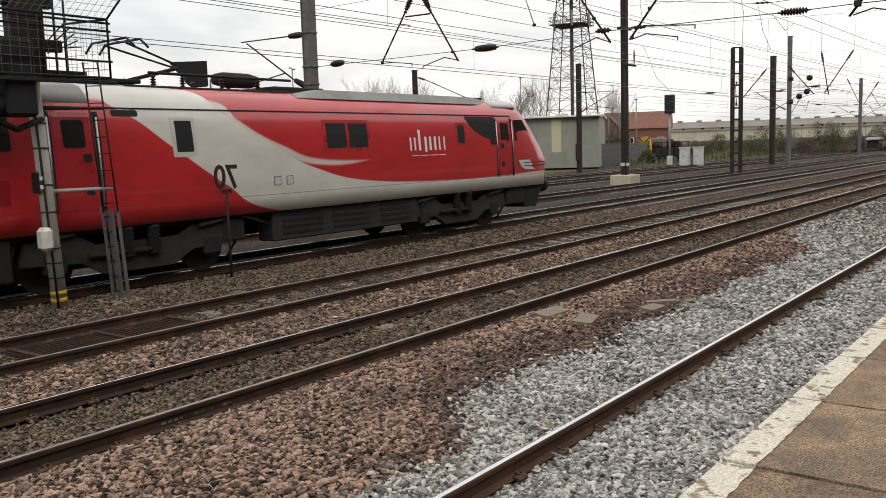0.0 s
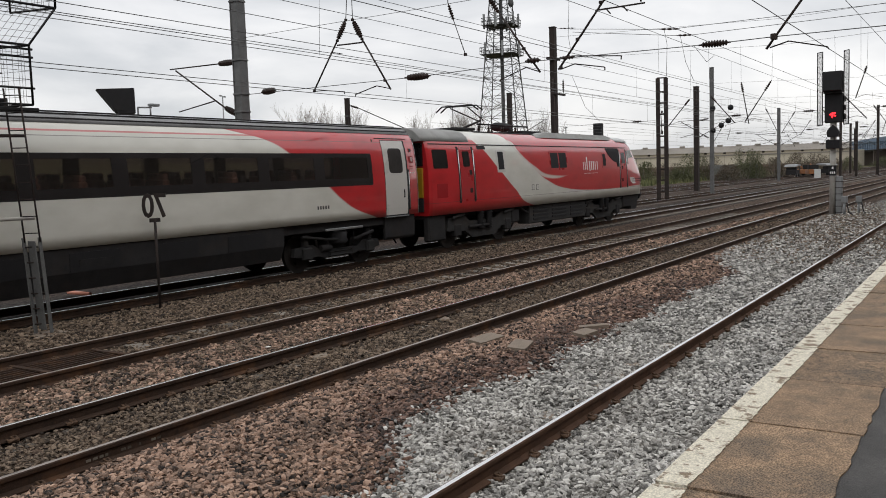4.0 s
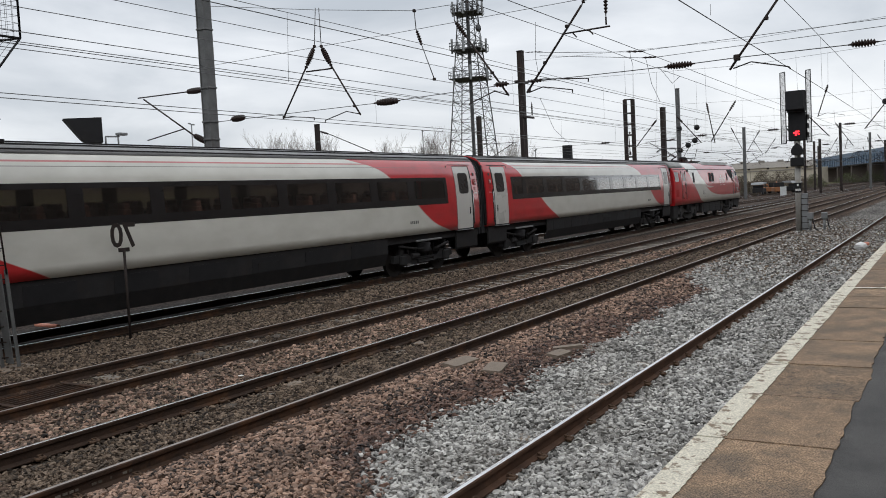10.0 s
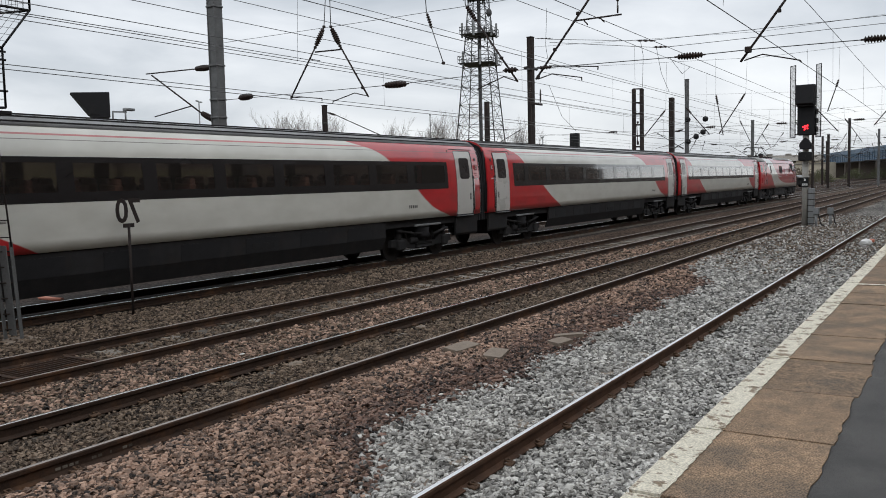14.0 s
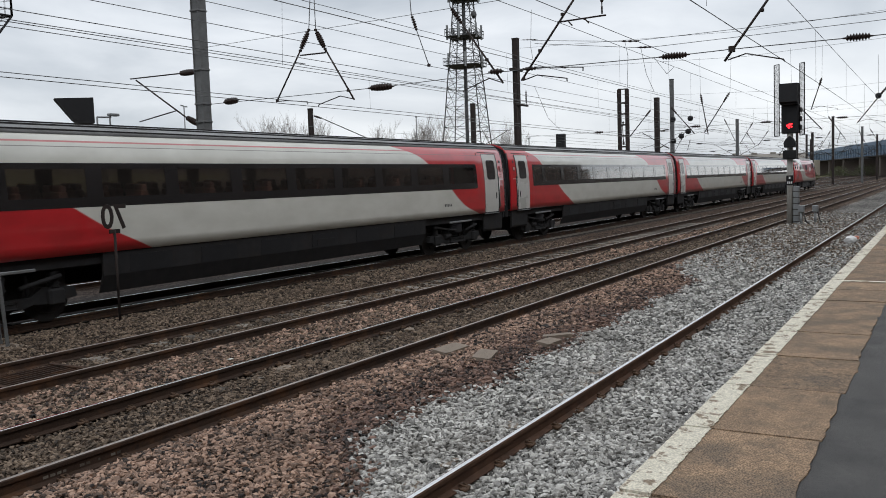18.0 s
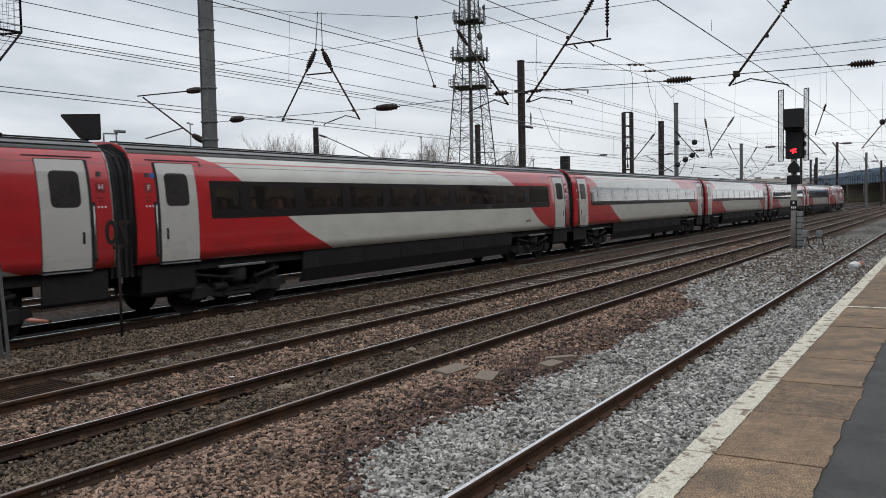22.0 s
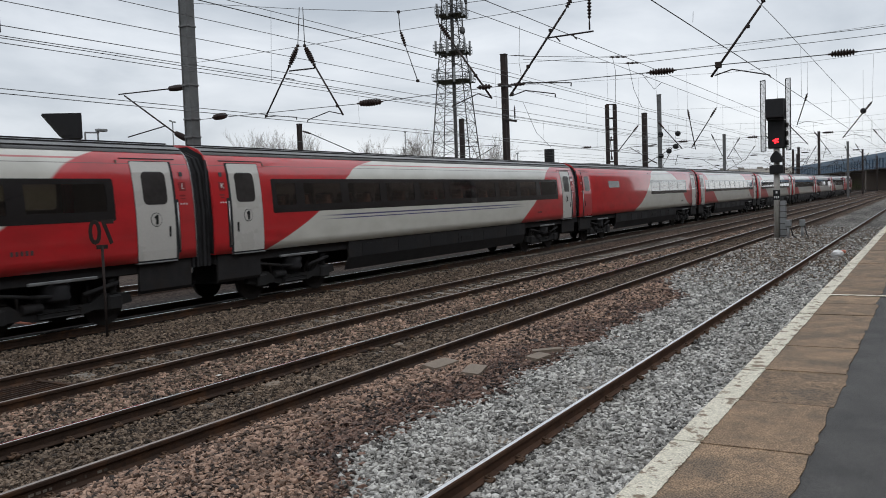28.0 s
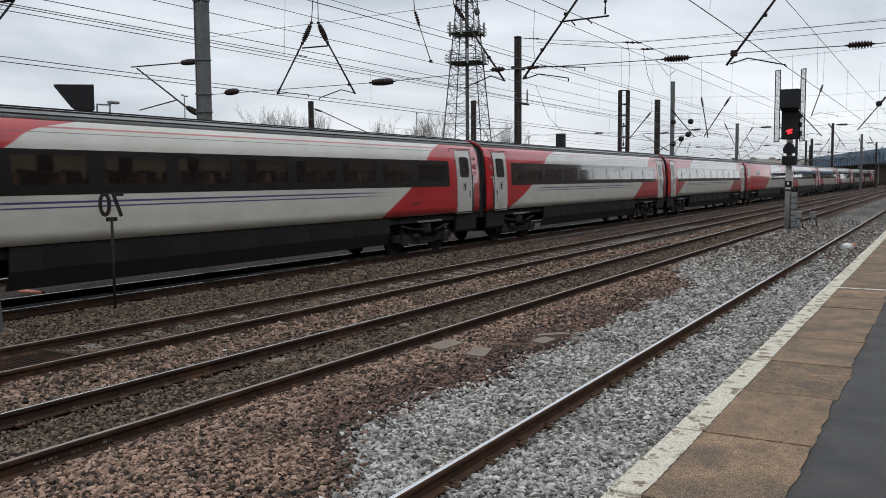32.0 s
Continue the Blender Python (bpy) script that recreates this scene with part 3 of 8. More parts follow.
def build_tracks():
    slp = Shape()
    slp.prism([(-1.25, -0.40), (1.25, -0.40), (1.25, -0.19), (0.95, -0.165), (0.50, -0.165), (0.3, -0.185), (-0.3, -0.185), (-0.5, -0.165), (-0.95, -0.165), (-1.25, -0.19)], -0.13, 0.13)
    slp_mesh = slp.mesh("sleeper", SLEEPER)
    clip = Shape()
    clip.box(-0.055, 0.055, 0.075, 0.125, -0.165, -0.128, 0.008)
    clip.path([(-0.05, 0.12, -0.145), (-0.05, 0.05, -0.12), (0.0, 0.045, -0.118), (0.0, 0.13, -0.13), (0.05, 0.13, -0.145), (0.05, 0.06, -0.13)], 0.010, 5)
    clip_mesh = clip.mesh("rail_clip", CLIP)
    x0, x1 = -330.0, 900.0
    for k, (near, mid) in enumerate(zip(TRACKS, CENTRE)):
        tr = thing("railway_track", (0, 0, 0), ("platform line with one bright rail in grey ballast", "running line with polished rail heads in brown ballast", "running line with dull rusty rails and visible sleepers", "straight railway line of two steel rails under the train")[min(k, 3)], "railway track", kind="structure")
        for e in (near, near + GAUGE):
            part("rail", Shape().prism([(y + e, z) for y, z in RAIL], x0, x1), PLATFORM_RAIL if k == 0 else RUST_RAIL, tr)
            bright = (k in (0, 1) and e > near) or k >= 3
            part("rail_head", Shape().prism([(e - 0.024, -0.004), (e + 0.024, -0.004), (e + 0.018, 0.002), (e - 0.018, 0.002)], x0, x1), BRIGHT_RAIL if bright else DULL_RAIL, tr, "running surface polished by wheels" if bright else "dull running surface")
        if k < 3:
            for i in range(int(2.0 / 0.65), int((46 if k else 34) / 0.65)):
                part("sleeper", slp_mesh, None, tr, at=(0.65 * i + 0.13, mid, (-0.02, -0.03, 0.004)[k]))
            for i in range(int(3.0 / 0.65), int(24 / 0.65)):
                for e in (near, near + GAUGE):
                    c = part("rail_clip", clip_mesh, None, tr, at=(0.65 * i + 0.13, e, 0.0))
                    if e == near:
                        c.rotation_euler = (0, 0, math.pi)
                    if e > near or k == 0:
                        d = part("rail_clip", clip_mesh, None, tr, at=(0.65 * i + 0.13, e, 0.0))
                        d.rotation_euler = (0, 0, math.pi if e > near else 0)
        elif k < 6:
            rest = Shape()
            for i in range(30 if k == 3 else 60, 240):
                rest.box(0.65 * i, 0.65 * i + 0.26, mid - 1.25, mid + 1.25, -0.3, -0.168)
            tagged(part("sleepers", rest, SLEEPER, tr), kind="stuff")
        if k == 0:
            for i in range(6, 19):
                part("sleeper_end", Shape().box(0.65 * i - 0.08, 0.65 * i + 0.17, 3.76 + 0.03 * (i % 3), 3.97, -0.30, -0.150 - 0.012 * (i % 2), 0.012), BLOCK, tr, "pale end of a concrete sleeper among the stones")
        if k == 1:
            for x, w in ((4.53, 0.05), (4.60, 0.05), (4.67, 0.04), (4.73, 0.03), (4.90, 0.05), (4.97, 0.04), (5.10, 0.02), (5.24, 0.05), (5.31, 0.04)):
                part("rail_mark", Shape().box(x, x + w, near - 0.0145, near - 0.0115, -0.110, -0.086), SLEEPER, tr, "pale unreadable mark on the rail web")
    # loops of a train-stop aerial between the rails of the third track
    rack = thing("track_loop_rack", (7.4, CENTRE[2], -0.13), "flat rusty rack of bars laid between the rails", "trackside equipment")
    for i in range(7):
        part("bar", Shape().box(-2.2, 0.4, -0.36 + 0.12 * i, -0.33 + 0.12 * i, 0.0, 0.035), RUST_RAIL, rack)
    for i in range(3):
        part("cross_bar", Shape().box(-2.1 + 1.22 * i, -2.02 + 1.22 * i, -0.45, 0.45, 0.036, 0.05), RUST_RAIL, rack)


def build_platform():
    pf = thing("platform", (0, 0, 0), "railway platform with a worn white edge line", "platform", kind="structure")
    part("platform_wall", Shape().box(-150, 260, EDGE - 0.5, EDGE - 0.16, -0.6, 0.80), PLAT_BRICK, pf)
    part("fill", Shape().box(-150, 260, -9.0, EDGE - 0.5, -0.6, 0.86), PLAT_BRICK, pf)
    part("asphalt", Shape().box(-150, 260, -9.0, 0.575, 0.861, PLAT_Z - 0.006), TARMAC, pf, "dark grey asphalt surface")
    rng = random.Random(5)
    joints = [-4.6, -3.4, -2.2, -1.0, 0.2, 1.4, 2.55, 3.74, 4.88, 6.0, 7.08, 8.21, 9.29, 10.33, 11.3, 12.3]
    while joints[-1] < 120:
        joints.append(joints[-1] + rng.uniform(0.98, 1.24))
    for a, b in zip(joints, joints[1:]):
        inner = 0.555 + rng.uniform(-0.018, 0.018)
        dz = rng.uniform(-0.004, 0.004)
        # the inner edge of each slab is chipped
        edge, x = [], b - 0.012
        while x > a + 0.03:
            edge.append((x, inner + rng.uniform(-0.012, 0.012)))
            x -= rng.uniform(0.05, 0.16)
        edge.append((a + 0.012, inner + rng.uniform(-0.012, 0.012)))
        part("paving_slab", Shape().prism([(a + 0.012, EDGE - 0.155), (b - 0.012, EDGE - 0.155)] + edge, 0.82, PLAT_Z + dz, "z"), SLAB, pf)
        s = Shape().prism([(a + 0.012, EDGE - 0.004), (a + 0.010, EDGE - 0.152), (b - 0.012, EDGE - 0.152), (b - 0.010, EDGE - 0.05), (b - 0.02, EDGE), (a + 0.03, EDGE)], 0.80, PLAT_Z + dz + 0.002, "z")
        edge = part("edge_slab", s, EDGE_PAINT, pf, "white-painted coping edge, paint worn through")
        # paint run over on to the brown slabs, with a ragged rim
        rim, x = [], b - 0.02
        while x > a + 0.02:
            rim.append((x, EDGE - 0.158 - rng.uniform(0.0, 0.012)))
            x -= rng.uniform(0.02, 0.06)
        part("paint_rim", Shape().prism([(a + 0.02, EDGE - 0.15), (b - 0.02, EDGE - 0.15)] + rim, PLAT_Z + dz + 0.003, PLAT_Z + dz + 0.006, "z"), EDGE_PAINT, edge)
    x = joints[-1]
    part("far_edge", Shape().box(x, 260, EDGE - 0.152, EDGE, 0.80, PLAT_Z), EDGE_PAINT, pf)
    part("far_paving", Shape().box(x, 260, 0.565, EDGE - 0.152, 0.80, PLAT_Z - 0.002), SLAB, pf)
    part("painted_line", Shape().box(12.07, 12.18, 0.40, EDGE - 0.16, PLAT_Z + 0.007, PLAT_Z + 0.011), EDGE_PAINT, pf, "white line across the paving")


build_ground()
build_tracks()
build_platform()

# ---------- the train ----------
PITCH = 23.70
SIDE = [(1.322, 1.22), (1.340, 1.45), (1.345, 1.9), (1.335, 2.3), (1.30, 2.75), (1.25, 3.1), (1.18, 3.35), (1.08, 3.52), (0.92, 3.66), (0.65, 3.75), (0.30, 3.795), (0.0, 3.805)]


def side_y(z):
    if z <= SIDE[0][1]:
        return SIDE[0][0]
    for (a, p), (c, q) in zip(SIDE, SIDE[1:]):
        if z <= q:
            return a + (c - a) * (z - p) / (q - p)
    return 0.0


def panel(x0, x1, z0, z1, off, round_=0.06, deep=0.03, sgn=-1):
    """A panel that follows the leaning side of a vehicle, with rounded corners."""
    k = 4
    rows = []
    for i in range(k + 1):
        a = math.pi / 2 * i / k
        rows.append((z0 + round_ * (1 - math.cos(a)), round_ * (1 - math.sin(a))))
    rows += [(z, 0.0) for _, z in SIDE if z0 + round_ + 0.01 < z < z1 - round_ - 0.01]
    for i in range(k + 1):
        a = math.pi / 2 * (k - i) / k
        rows.append((z1 - round_ * (1 - math.cos(a)), round_ * (1 - math.sin(a))))
    front = [(x0 + r, sgn * (side_y(z) + off), z) for z, r in rows] + [(x1 - r, sgn * (side_y(z) + off), z) for z, r in rows]
    n = len(rows)
    loop = list(range(n)) + list(range(2 * n - 1, n - 1, -1))
    s = Shape()
    back = [(x, y - sgn * deep, z) for x, y, z in front]
    s.add(front + back, [(i, i + 1, n + i + 1, n + i) for i in range(n - 1)] + [(a, b, b + 2 * n, a + 2 * n) for a, b in zip(loop, loop[1:] + loop[:1])])
    return s


def curve_node(n, points):
    c = n.new("ShaderNodeFloatCurve")
    cv = c.mapping.curves[0]
    while len(cv.points) > 2:
        cv.points.remove(cv.points[1])
    cv.points[0].location, cv.points[1].location = points[0], points[-1]
    for p in points[1:-1]:
        cv.points.new(*p)
    c.mapping.update()
    return c


def calc(n, l, op, a, b, c=None):
    m = n.new("ShaderNodeMath")
    m.operation = op
    for i, v in enumerate((a, b, c)):
        if v is None:
            continue
        if isinstance(v, (int, float)):
            m.inputs[i].default_value = v
        else:
            l.new(v, m.inputs[i])
    return m.outputs[0]


def step(n, l, value, low, high):
    m = n.new("ShaderNodeMapRange")
    m.interpolation_type = "SMOOTHSTEP"
    m.inputs["From Min"].default_value, m.inputs["From Max"].default_value = low, high
    l.new(value, m.inputs["Value"])
    return m.outputs[0]


def livery(name, kind):
    """Red ends and off-white middle, with slanted curved edges; kind: standard, first, buffet or loco."""
    m, n, l, b = nodes_of(name)
    tc = n.new("ShaderNodeTexCoord")
    sep = n.new("ShaderNodeSeparateXYZ")
    l.new(tc.outputs["Object"], sep.inputs[0])
    X, Z = sep.outputs["X"], sep.outputs["Z"]
    zn = calc(n, l, "MULTIPLY_ADD", Z, 1 / 3.0, -1 / 3.0)
    xn = calc(n, l, "MULTIPLY_ADD", X, 1 / 24.0, 0.5)

    def over_z(pts):
        c = curve_node(n, [((z - 1) / 3.0, (x + 12) / 24.0) for z, x in pts])
        l.new(zn, c.inputs["Value"])
        return calc(n, l, "MULTIPLY_ADD", c.outputs[0], 24.0, -12.0)

    def over_x(pts):
        c = curve_node(n, [((x + 12) / 24.0, (z - 1) / 3.0) for x, z in pts])
        l.new(xn, c.inputs["Value"])
        return calc(n, l, "MULTIPLY_ADD", c.outputs[0], 3.0, 1.0)

    grime = n.new("ShaderNodeTexNoise")
    grime.inputs["Scale"].default_value, grime.inputs["Detail"].default_value = 1.3, 8
    gm = n.new("ShaderNodeMapping")
    gm.inputs["Scale"].default_value = (1.0, 1.0, 2.2)
    l.new(tc.outputs["Object"], gm.inputs["Vector"])
    l.new(gm.outputs["Vector"], grime.inputs["Vector"])
    if kind == "loco":
        low = over_x([(-12, 3.6), (-6.6, 3.6), (-5.61, 3.24), (-4.55, 2.55), (-3.25, 1.71), (-2.2, 1.17), (-1.0, 1.02), (12, 1.0)])
        top = over_x([(-12, 3.75), (-4.0, 3.70), (-3.3, 3.27), (-2.86, 2.99), (-1.96, 2.56), (-0.64, 1.98), (1.08, 1.63), (4.5, 1.48), (9.7, 1.54), (12, 1.56)])
        white = calc(n, l, "MULTIPLY", step(n, l, calc(n, l, "SUBTRACT", Z, low), -0.01, 0.03), step(n, l, calc(n, l, "SUBTRACT", top, Z), -0.01, 0.02))
        arc = over_x([(-12, 3.8), (-3.3, 3.30), (-2.9, 2.98), (-1.65, 2.42), (-0.27, 2.11), (1.05, 2.13), (1.5, 2.2), (12, 2.2)])
        thick = over_x([(-12, 1.16), (-3.0, 1.15), (-1.0, 1.085), (0.3, 1.06), (1.3, 1.0), (2.0, 1.0), (12, 1.0)])
        away = calc(n, l, "ABSOLUTE", calc(n, l, "SUBTRACT", Z, arc), 0.0)
        swoosh = calc(n, l, "MULTIPLY", step(n, l, calc(n, l, "SUBTRACT", calc(n, l, "SUBTRACT", thick, 1.0), away), -0.02, 0.05), step(n, l, calc(n, l, "SUBTRACT", 1.35, X), -0.1, 0.4))
        white = calc(n, l, "MAXIMUM", white, calc(n, l, "MULTIPLY", swoosh, 0.85))
        line = None
    else:
        front = over_z([(1.0, 10.4), (1.27, 9.62), (1.48, 8.9), (1.75, 8.35), (2.16, 7.75), (2.99, 6.44), (3.3, 5.7), (3.51, 4.6), (4.0, 2.0)])
        if kind == "buffet":
            rear = over_z([(1.0, -3.7), (1.3, -2.9), (1.65, -1.75), (1.95, -1.1), (2.6, -0.05), (3.1, 0.55), (3.42, 1.0), (3.56, 2.0), (4.0, 5.0)])
        else:
            rear = over_z([(1.0, -4.5), (1.28, -5.05), (1.7, -6.0), (2.12, -6.75), (2.97, -8.25), (3.3, -8.8), (3.55, -9.7), (4.0, -11.5)])
        if kind == "first":
            front = over_z([(1.0, 5.2), (1.3, 5.75), (1.72, 6.55), (2.17, 7.35), (2.98, 8.3), (3.31, 8.75), (3.5, 9.3), (4.0, 11.5)])
            rear = over_z([(1.0, -10.4), (1.27, -9.5), (1.74, -8.25), (2.2, -7.3), (3.07, -5.95), (3.35, -5.4), (3.5, -4.6), (4.0, -2.0)])
        white = calc(n, l, "MULTIPLY", step(n, l, calc(n, l, "SUBTRACT", front, X), -0.02, 0.10), step(n, l, calc(n, l, "SUBTRACT", X, rear), -0.02, 0.05))
        thin = calc(n, l, "ABSOLUTE", calc(n, l, "SUBTRACT", Z, 3.385), 0.0)
        line = step(n, l, calc(n, l, "SUBTRACT", 0.018, thin), -0.004, 0.004)
        white = calc(n, l, "MULTIPLY", white, calc(n, l, "SUBTRACT", 1.0, calc(n, l, "MULTIPLY", line, 0.75)))
    shade = n.new("ShaderNodeValToRGB")
    shade.color_ramp.elements[0].color, shade.color_ramp.elements[1].color = (0.522, 0.517, 0.465, 1), (0.65, 0.647, 0.595, 1)
    shade.color_ramp.elements[0].position, shade.color_ramp.elements[1].position = 0.2, 0.7
    l.new(grime.outputs["Fac"], shade.inputs["Fac"])
    red = n.new("ShaderNodeValToRGB")
    red.color_ramp.elements[0].color, red.color_ramp.elements[1].color = (0.37, 0.015, 0.018, 1), (0.49, 0.018, 0.023, 1)
    red.color_ramp.elements[0].position, red.color_ramp.elements[1].position = 0.25, 0.55
    l.new(grime.outputs["Fac"], red.inputs["Fac"])
    mix = n.new("ShaderNodeMixRGB")
    l.new(white, mix.inputs["Fac"])
    l.new(red.outputs["Color"], mix.inputs["Color1"])
    l.new(shade.outputs["Color"], mix.inputs["Color2"])
    col = mix.outputs["Color"]
    if kind == "first":
        for at, half in ((1.98, 0.020), (1.885, 0.015)):
            d = calc(n, l, "ABSOLUTE", calc(n, l, "SUBTRACT", Z, at), 0.0)
            on = calc(n, l, "MULTIPLY", step(n, l, calc(n, l, "SUBTRACT", half, d), -0.004, 0.004), calc(n, l, "MULTIPLY", step(n, l, X, -7.6, -6.0), step(n, l, calc(n, l, "SUBTRACT", 6.4, X), 0.0, 2.5)))
            mx = n.new("ShaderNodeMixRGB")
            mx.inputs["Color2"].default_value = (0.06, 0.05, 0.16, 1)
            l.new(on, mx.inputs["Fac"])
            l.new(col, mx.inputs["Color1"])
            col = mx.outputs["Color"]
    fine_z, half_line = (1.47, 0.006) if kind == "loco" else (3.285, 0.007)
    seam = step(n, l, calc(n, l, "SUBTRACT", half_line, calc(n, l, "ABSOLUTE", calc(n, l, "SUBTRACT", Z, fine_z), 0.0)), -0.003, 0.003)
    dark = n.new("ShaderNodeMixRGB")
    dark.inputs["Color2"].default_value = (0.07, 0.045, 0.04, 1)
    l.new(calc(n, l, "MULTIPLY", seam, 0.8), dark.inputs["Fac"])
    l.new(col, dark.inputs["Color1"])
    l.new(dark.outputs["Color"], b.inputs["Base Color"])
    b.inputs["Roughness"].default_value = 0.28
    b.inputs["Coat Weight"].default_value = 1.0
    b.inputs["Coat Roughness"].default_value = 0.07
    b.inputs["Coat IOR"].default_value = 1.46
    bp = n.new("ShaderNodeBump")
    bp.inputs["Strength"].default_value, bp.inputs["Distance"].default_value = 0.015, 0.01
    l.new(grime.outputs["Fac"], bp.inputs["Height"])
    l.new(bp.outputs["Normal"], b.inputs["Normal"])
    return m


def ring(x, low=1.22, side=1.0):
    pts = [(-y * side, z) for y, z in SIDE if z >= low] + [(y * side, z) for y, z in reversed(SIDE[:-1]) if z >= low]
    return [(x, y, z) for y, z in pts]


def wheel_pair(name, parent, x, r, y=0.735):
    s = Shape()
    for g in (-1, 1):
        s.lathe((0, g * (y - 0.065), 0), (0, g * (y + 0.065), 0), [(0, r + (0.03 if g > 0 else 0)), (0.25, r + (0.03 if g > 0 else 0)), (0.3, r), (0.75, r), (0.8, r + (0.03 if g < 0 else 0)), (1, r + (0.03 if g < 0 else 0))], 28, False)
        s.lathe((0, g * (y + 0.06), 0), (0, g * (y + 0.10), 0), [(0, r * 0.8), (0.3, r * 0.72), (0.35, 0.16), (1, 0.14)], 20, False)
        for k in range(4):
            a = math.pi / 2 * k + 0.3
            s.box(-0.03 + math.cos(a) * r * 0.55, 0.03 + math.cos(a) * r * 0.55, g * (y + 0.075) - 0.02, g * (y + 0.075) + 0.02, math.sin(a) * r * 0.55 - 0.03, math.sin(a) * r * 0.55 + 0.03)
    s.tube((0, -y, 0), (0, y, 0), 0.09, 12)
    ob = part("wheelset", s, WHEEL, parent, "steel wheels on one axle", at=(x, 0, r))
    return ob


WHEELS = []


def coach_bogie(parent, x):
    s = Shape()
    for g in (-1, 1):
        s.prism([(-1.75, 0.42), (-1.7, 0.62), (-1.0, 0.66), (-0.75, 0.50), (0.75, 0.50), (1.0, 0.66), (1.7, 0.62), (1.75, 0.42), (1.2, 0.34), (0.8, 0.36), (0.55, 0.30), (-0.55, 0.30), (-0.8, 0.36), (-1.2, 0.34)], g * 0.98, g * 1.10, "y")
        s.box(-0.45, 0.45, g * 0.80, g * 1.16, 0.34, 0.44, 0.02)
    s.box(-0.35, 0.35, -1.0, 1.0, 0.42, 0.75, 0.03)
    bg = part("bogie", s, BOGIE_GREY, parent, "grimy dark bogie frame", at=(x, 0, 0))
    part("brake_gear", Shape().box(-1.9, 1.9, -0.62, 0.62, 0.40, 0.99, 0.06), UNDER, bg, "dark brake gear between the wheels")
    for g in (-1, 1):
        for a in (-1.28, 1.28):
            part("coil_spring", Shape().lathe((a, g * 1.04, 0.62), (a, g * 1.04, 0.96), [(k / 10, 0.085 if k % 2 == 0 else 0.12) for k in range(11)], 10), BOGIE_GREY, bg)
            part("brake_hanger", Shape().path([(a - 0.5 * (1 if a > 0 else -1), g * 0.95, 0.9), (a - 0.52 * (1 if a > 0 else -1), g * 1.02, 0.45), (a - 0.3 * (1 if a > 0 else -1), g * 1.02, 0.3)], 0.035, 6), UNDER, bg)
        part("anti_roll_bar", Shape().path([(-1.5, g * 1.16, 0.9), (-0.6, g * 1.2, 0.78), (0.2, g * 1.2, 0.72)], 0.04, 6), BOGIE_GREY, bg)
    for g in (-1, 1):
        for a in (-1.28, 1.28):
            part("axle_box", Shape().box(a - 0.17, a + 0.17, g * 1.02 if g > 0 else -1.19, g * 1.02 if g < 0 else 1.19, 0.30, 0.62, 0.04), BOGIE_GREY, bg)
        part("air_spring", Shape().lathe((0, g * 1.02, 0.62), (0, g * 1.02, 0.98), [(0, 0.24), (0.2, 0.30), (0.5, 0.27), (0.8, 0.30), (1, 0.24)], 14), RUBBER, bg)
        part("damper", Shape().tube((0.5, g * 1.19, 0.70), (1.35, g * 1.19, 0.86), 0.045, 8), UNDER, bg)
        part("step_bar", Shape().box(-0.75, 0.75, g * 1.31 - 0.03, g * 1.31 + 0.03, 0.99, 1.05, 0.01), GALV, bg, "worn metal step bar")
        part("brake_cylinder", Shape().tube((-0.75, g * 1.08, 0.55), (-0.35, g * 1.08, 0.55), 0.10, 10), UNDER, bg)
    for a in (-1.28, 1.28):
        WHEELS.append((wheel_pair("wheelset", bg, a, 0.46), 0.46, (a, 0, 0.46)))
    return bg


def letters(name, text, size, material, parent, at, rx, ry, rz, depth=0.004, mirror=False, label="", bold=0.0):
    """Writing in the built-in font as a mesh."""
    cu = bpy.data.curves.new(name, "FONT")
    cu.body, cu.size, cu.extrude, cu.align_x, cu.align_y = text, size, depth, "CENTER", "CENTER"
    cu.resolution_u, cu.offset = 3, bold
    tmp = new(name + "_tmp", cu)
    dg = bpy.context.evaluated_depsgraph_get()
    me = bpy.data.meshes.new_from_object(tmp.evaluated_get(dg))
    bpy.data.objects.remove(tmp)
    bpy.data.curves.remove(cu)
    me.materials.clear()
    me.materials.append(material)
    if mirror:
        me.transform(Matrix.Diagonal((-1, 1, 1, 1)))
        me.flip_normals()
    ob = new(name, me)
    ob.location, ob.rotation_euler = at, [radians(a) for a in (rx, ry, rz)]
    ob.parent = parent
    return tagged(ob, label) if label else ob


def tilt(z):
    """How far the side leans at a height, in degrees."""
    return math.degrees(math.atan2(side_y(z - 0.1) - side_y(z + 0.1), 0.2))


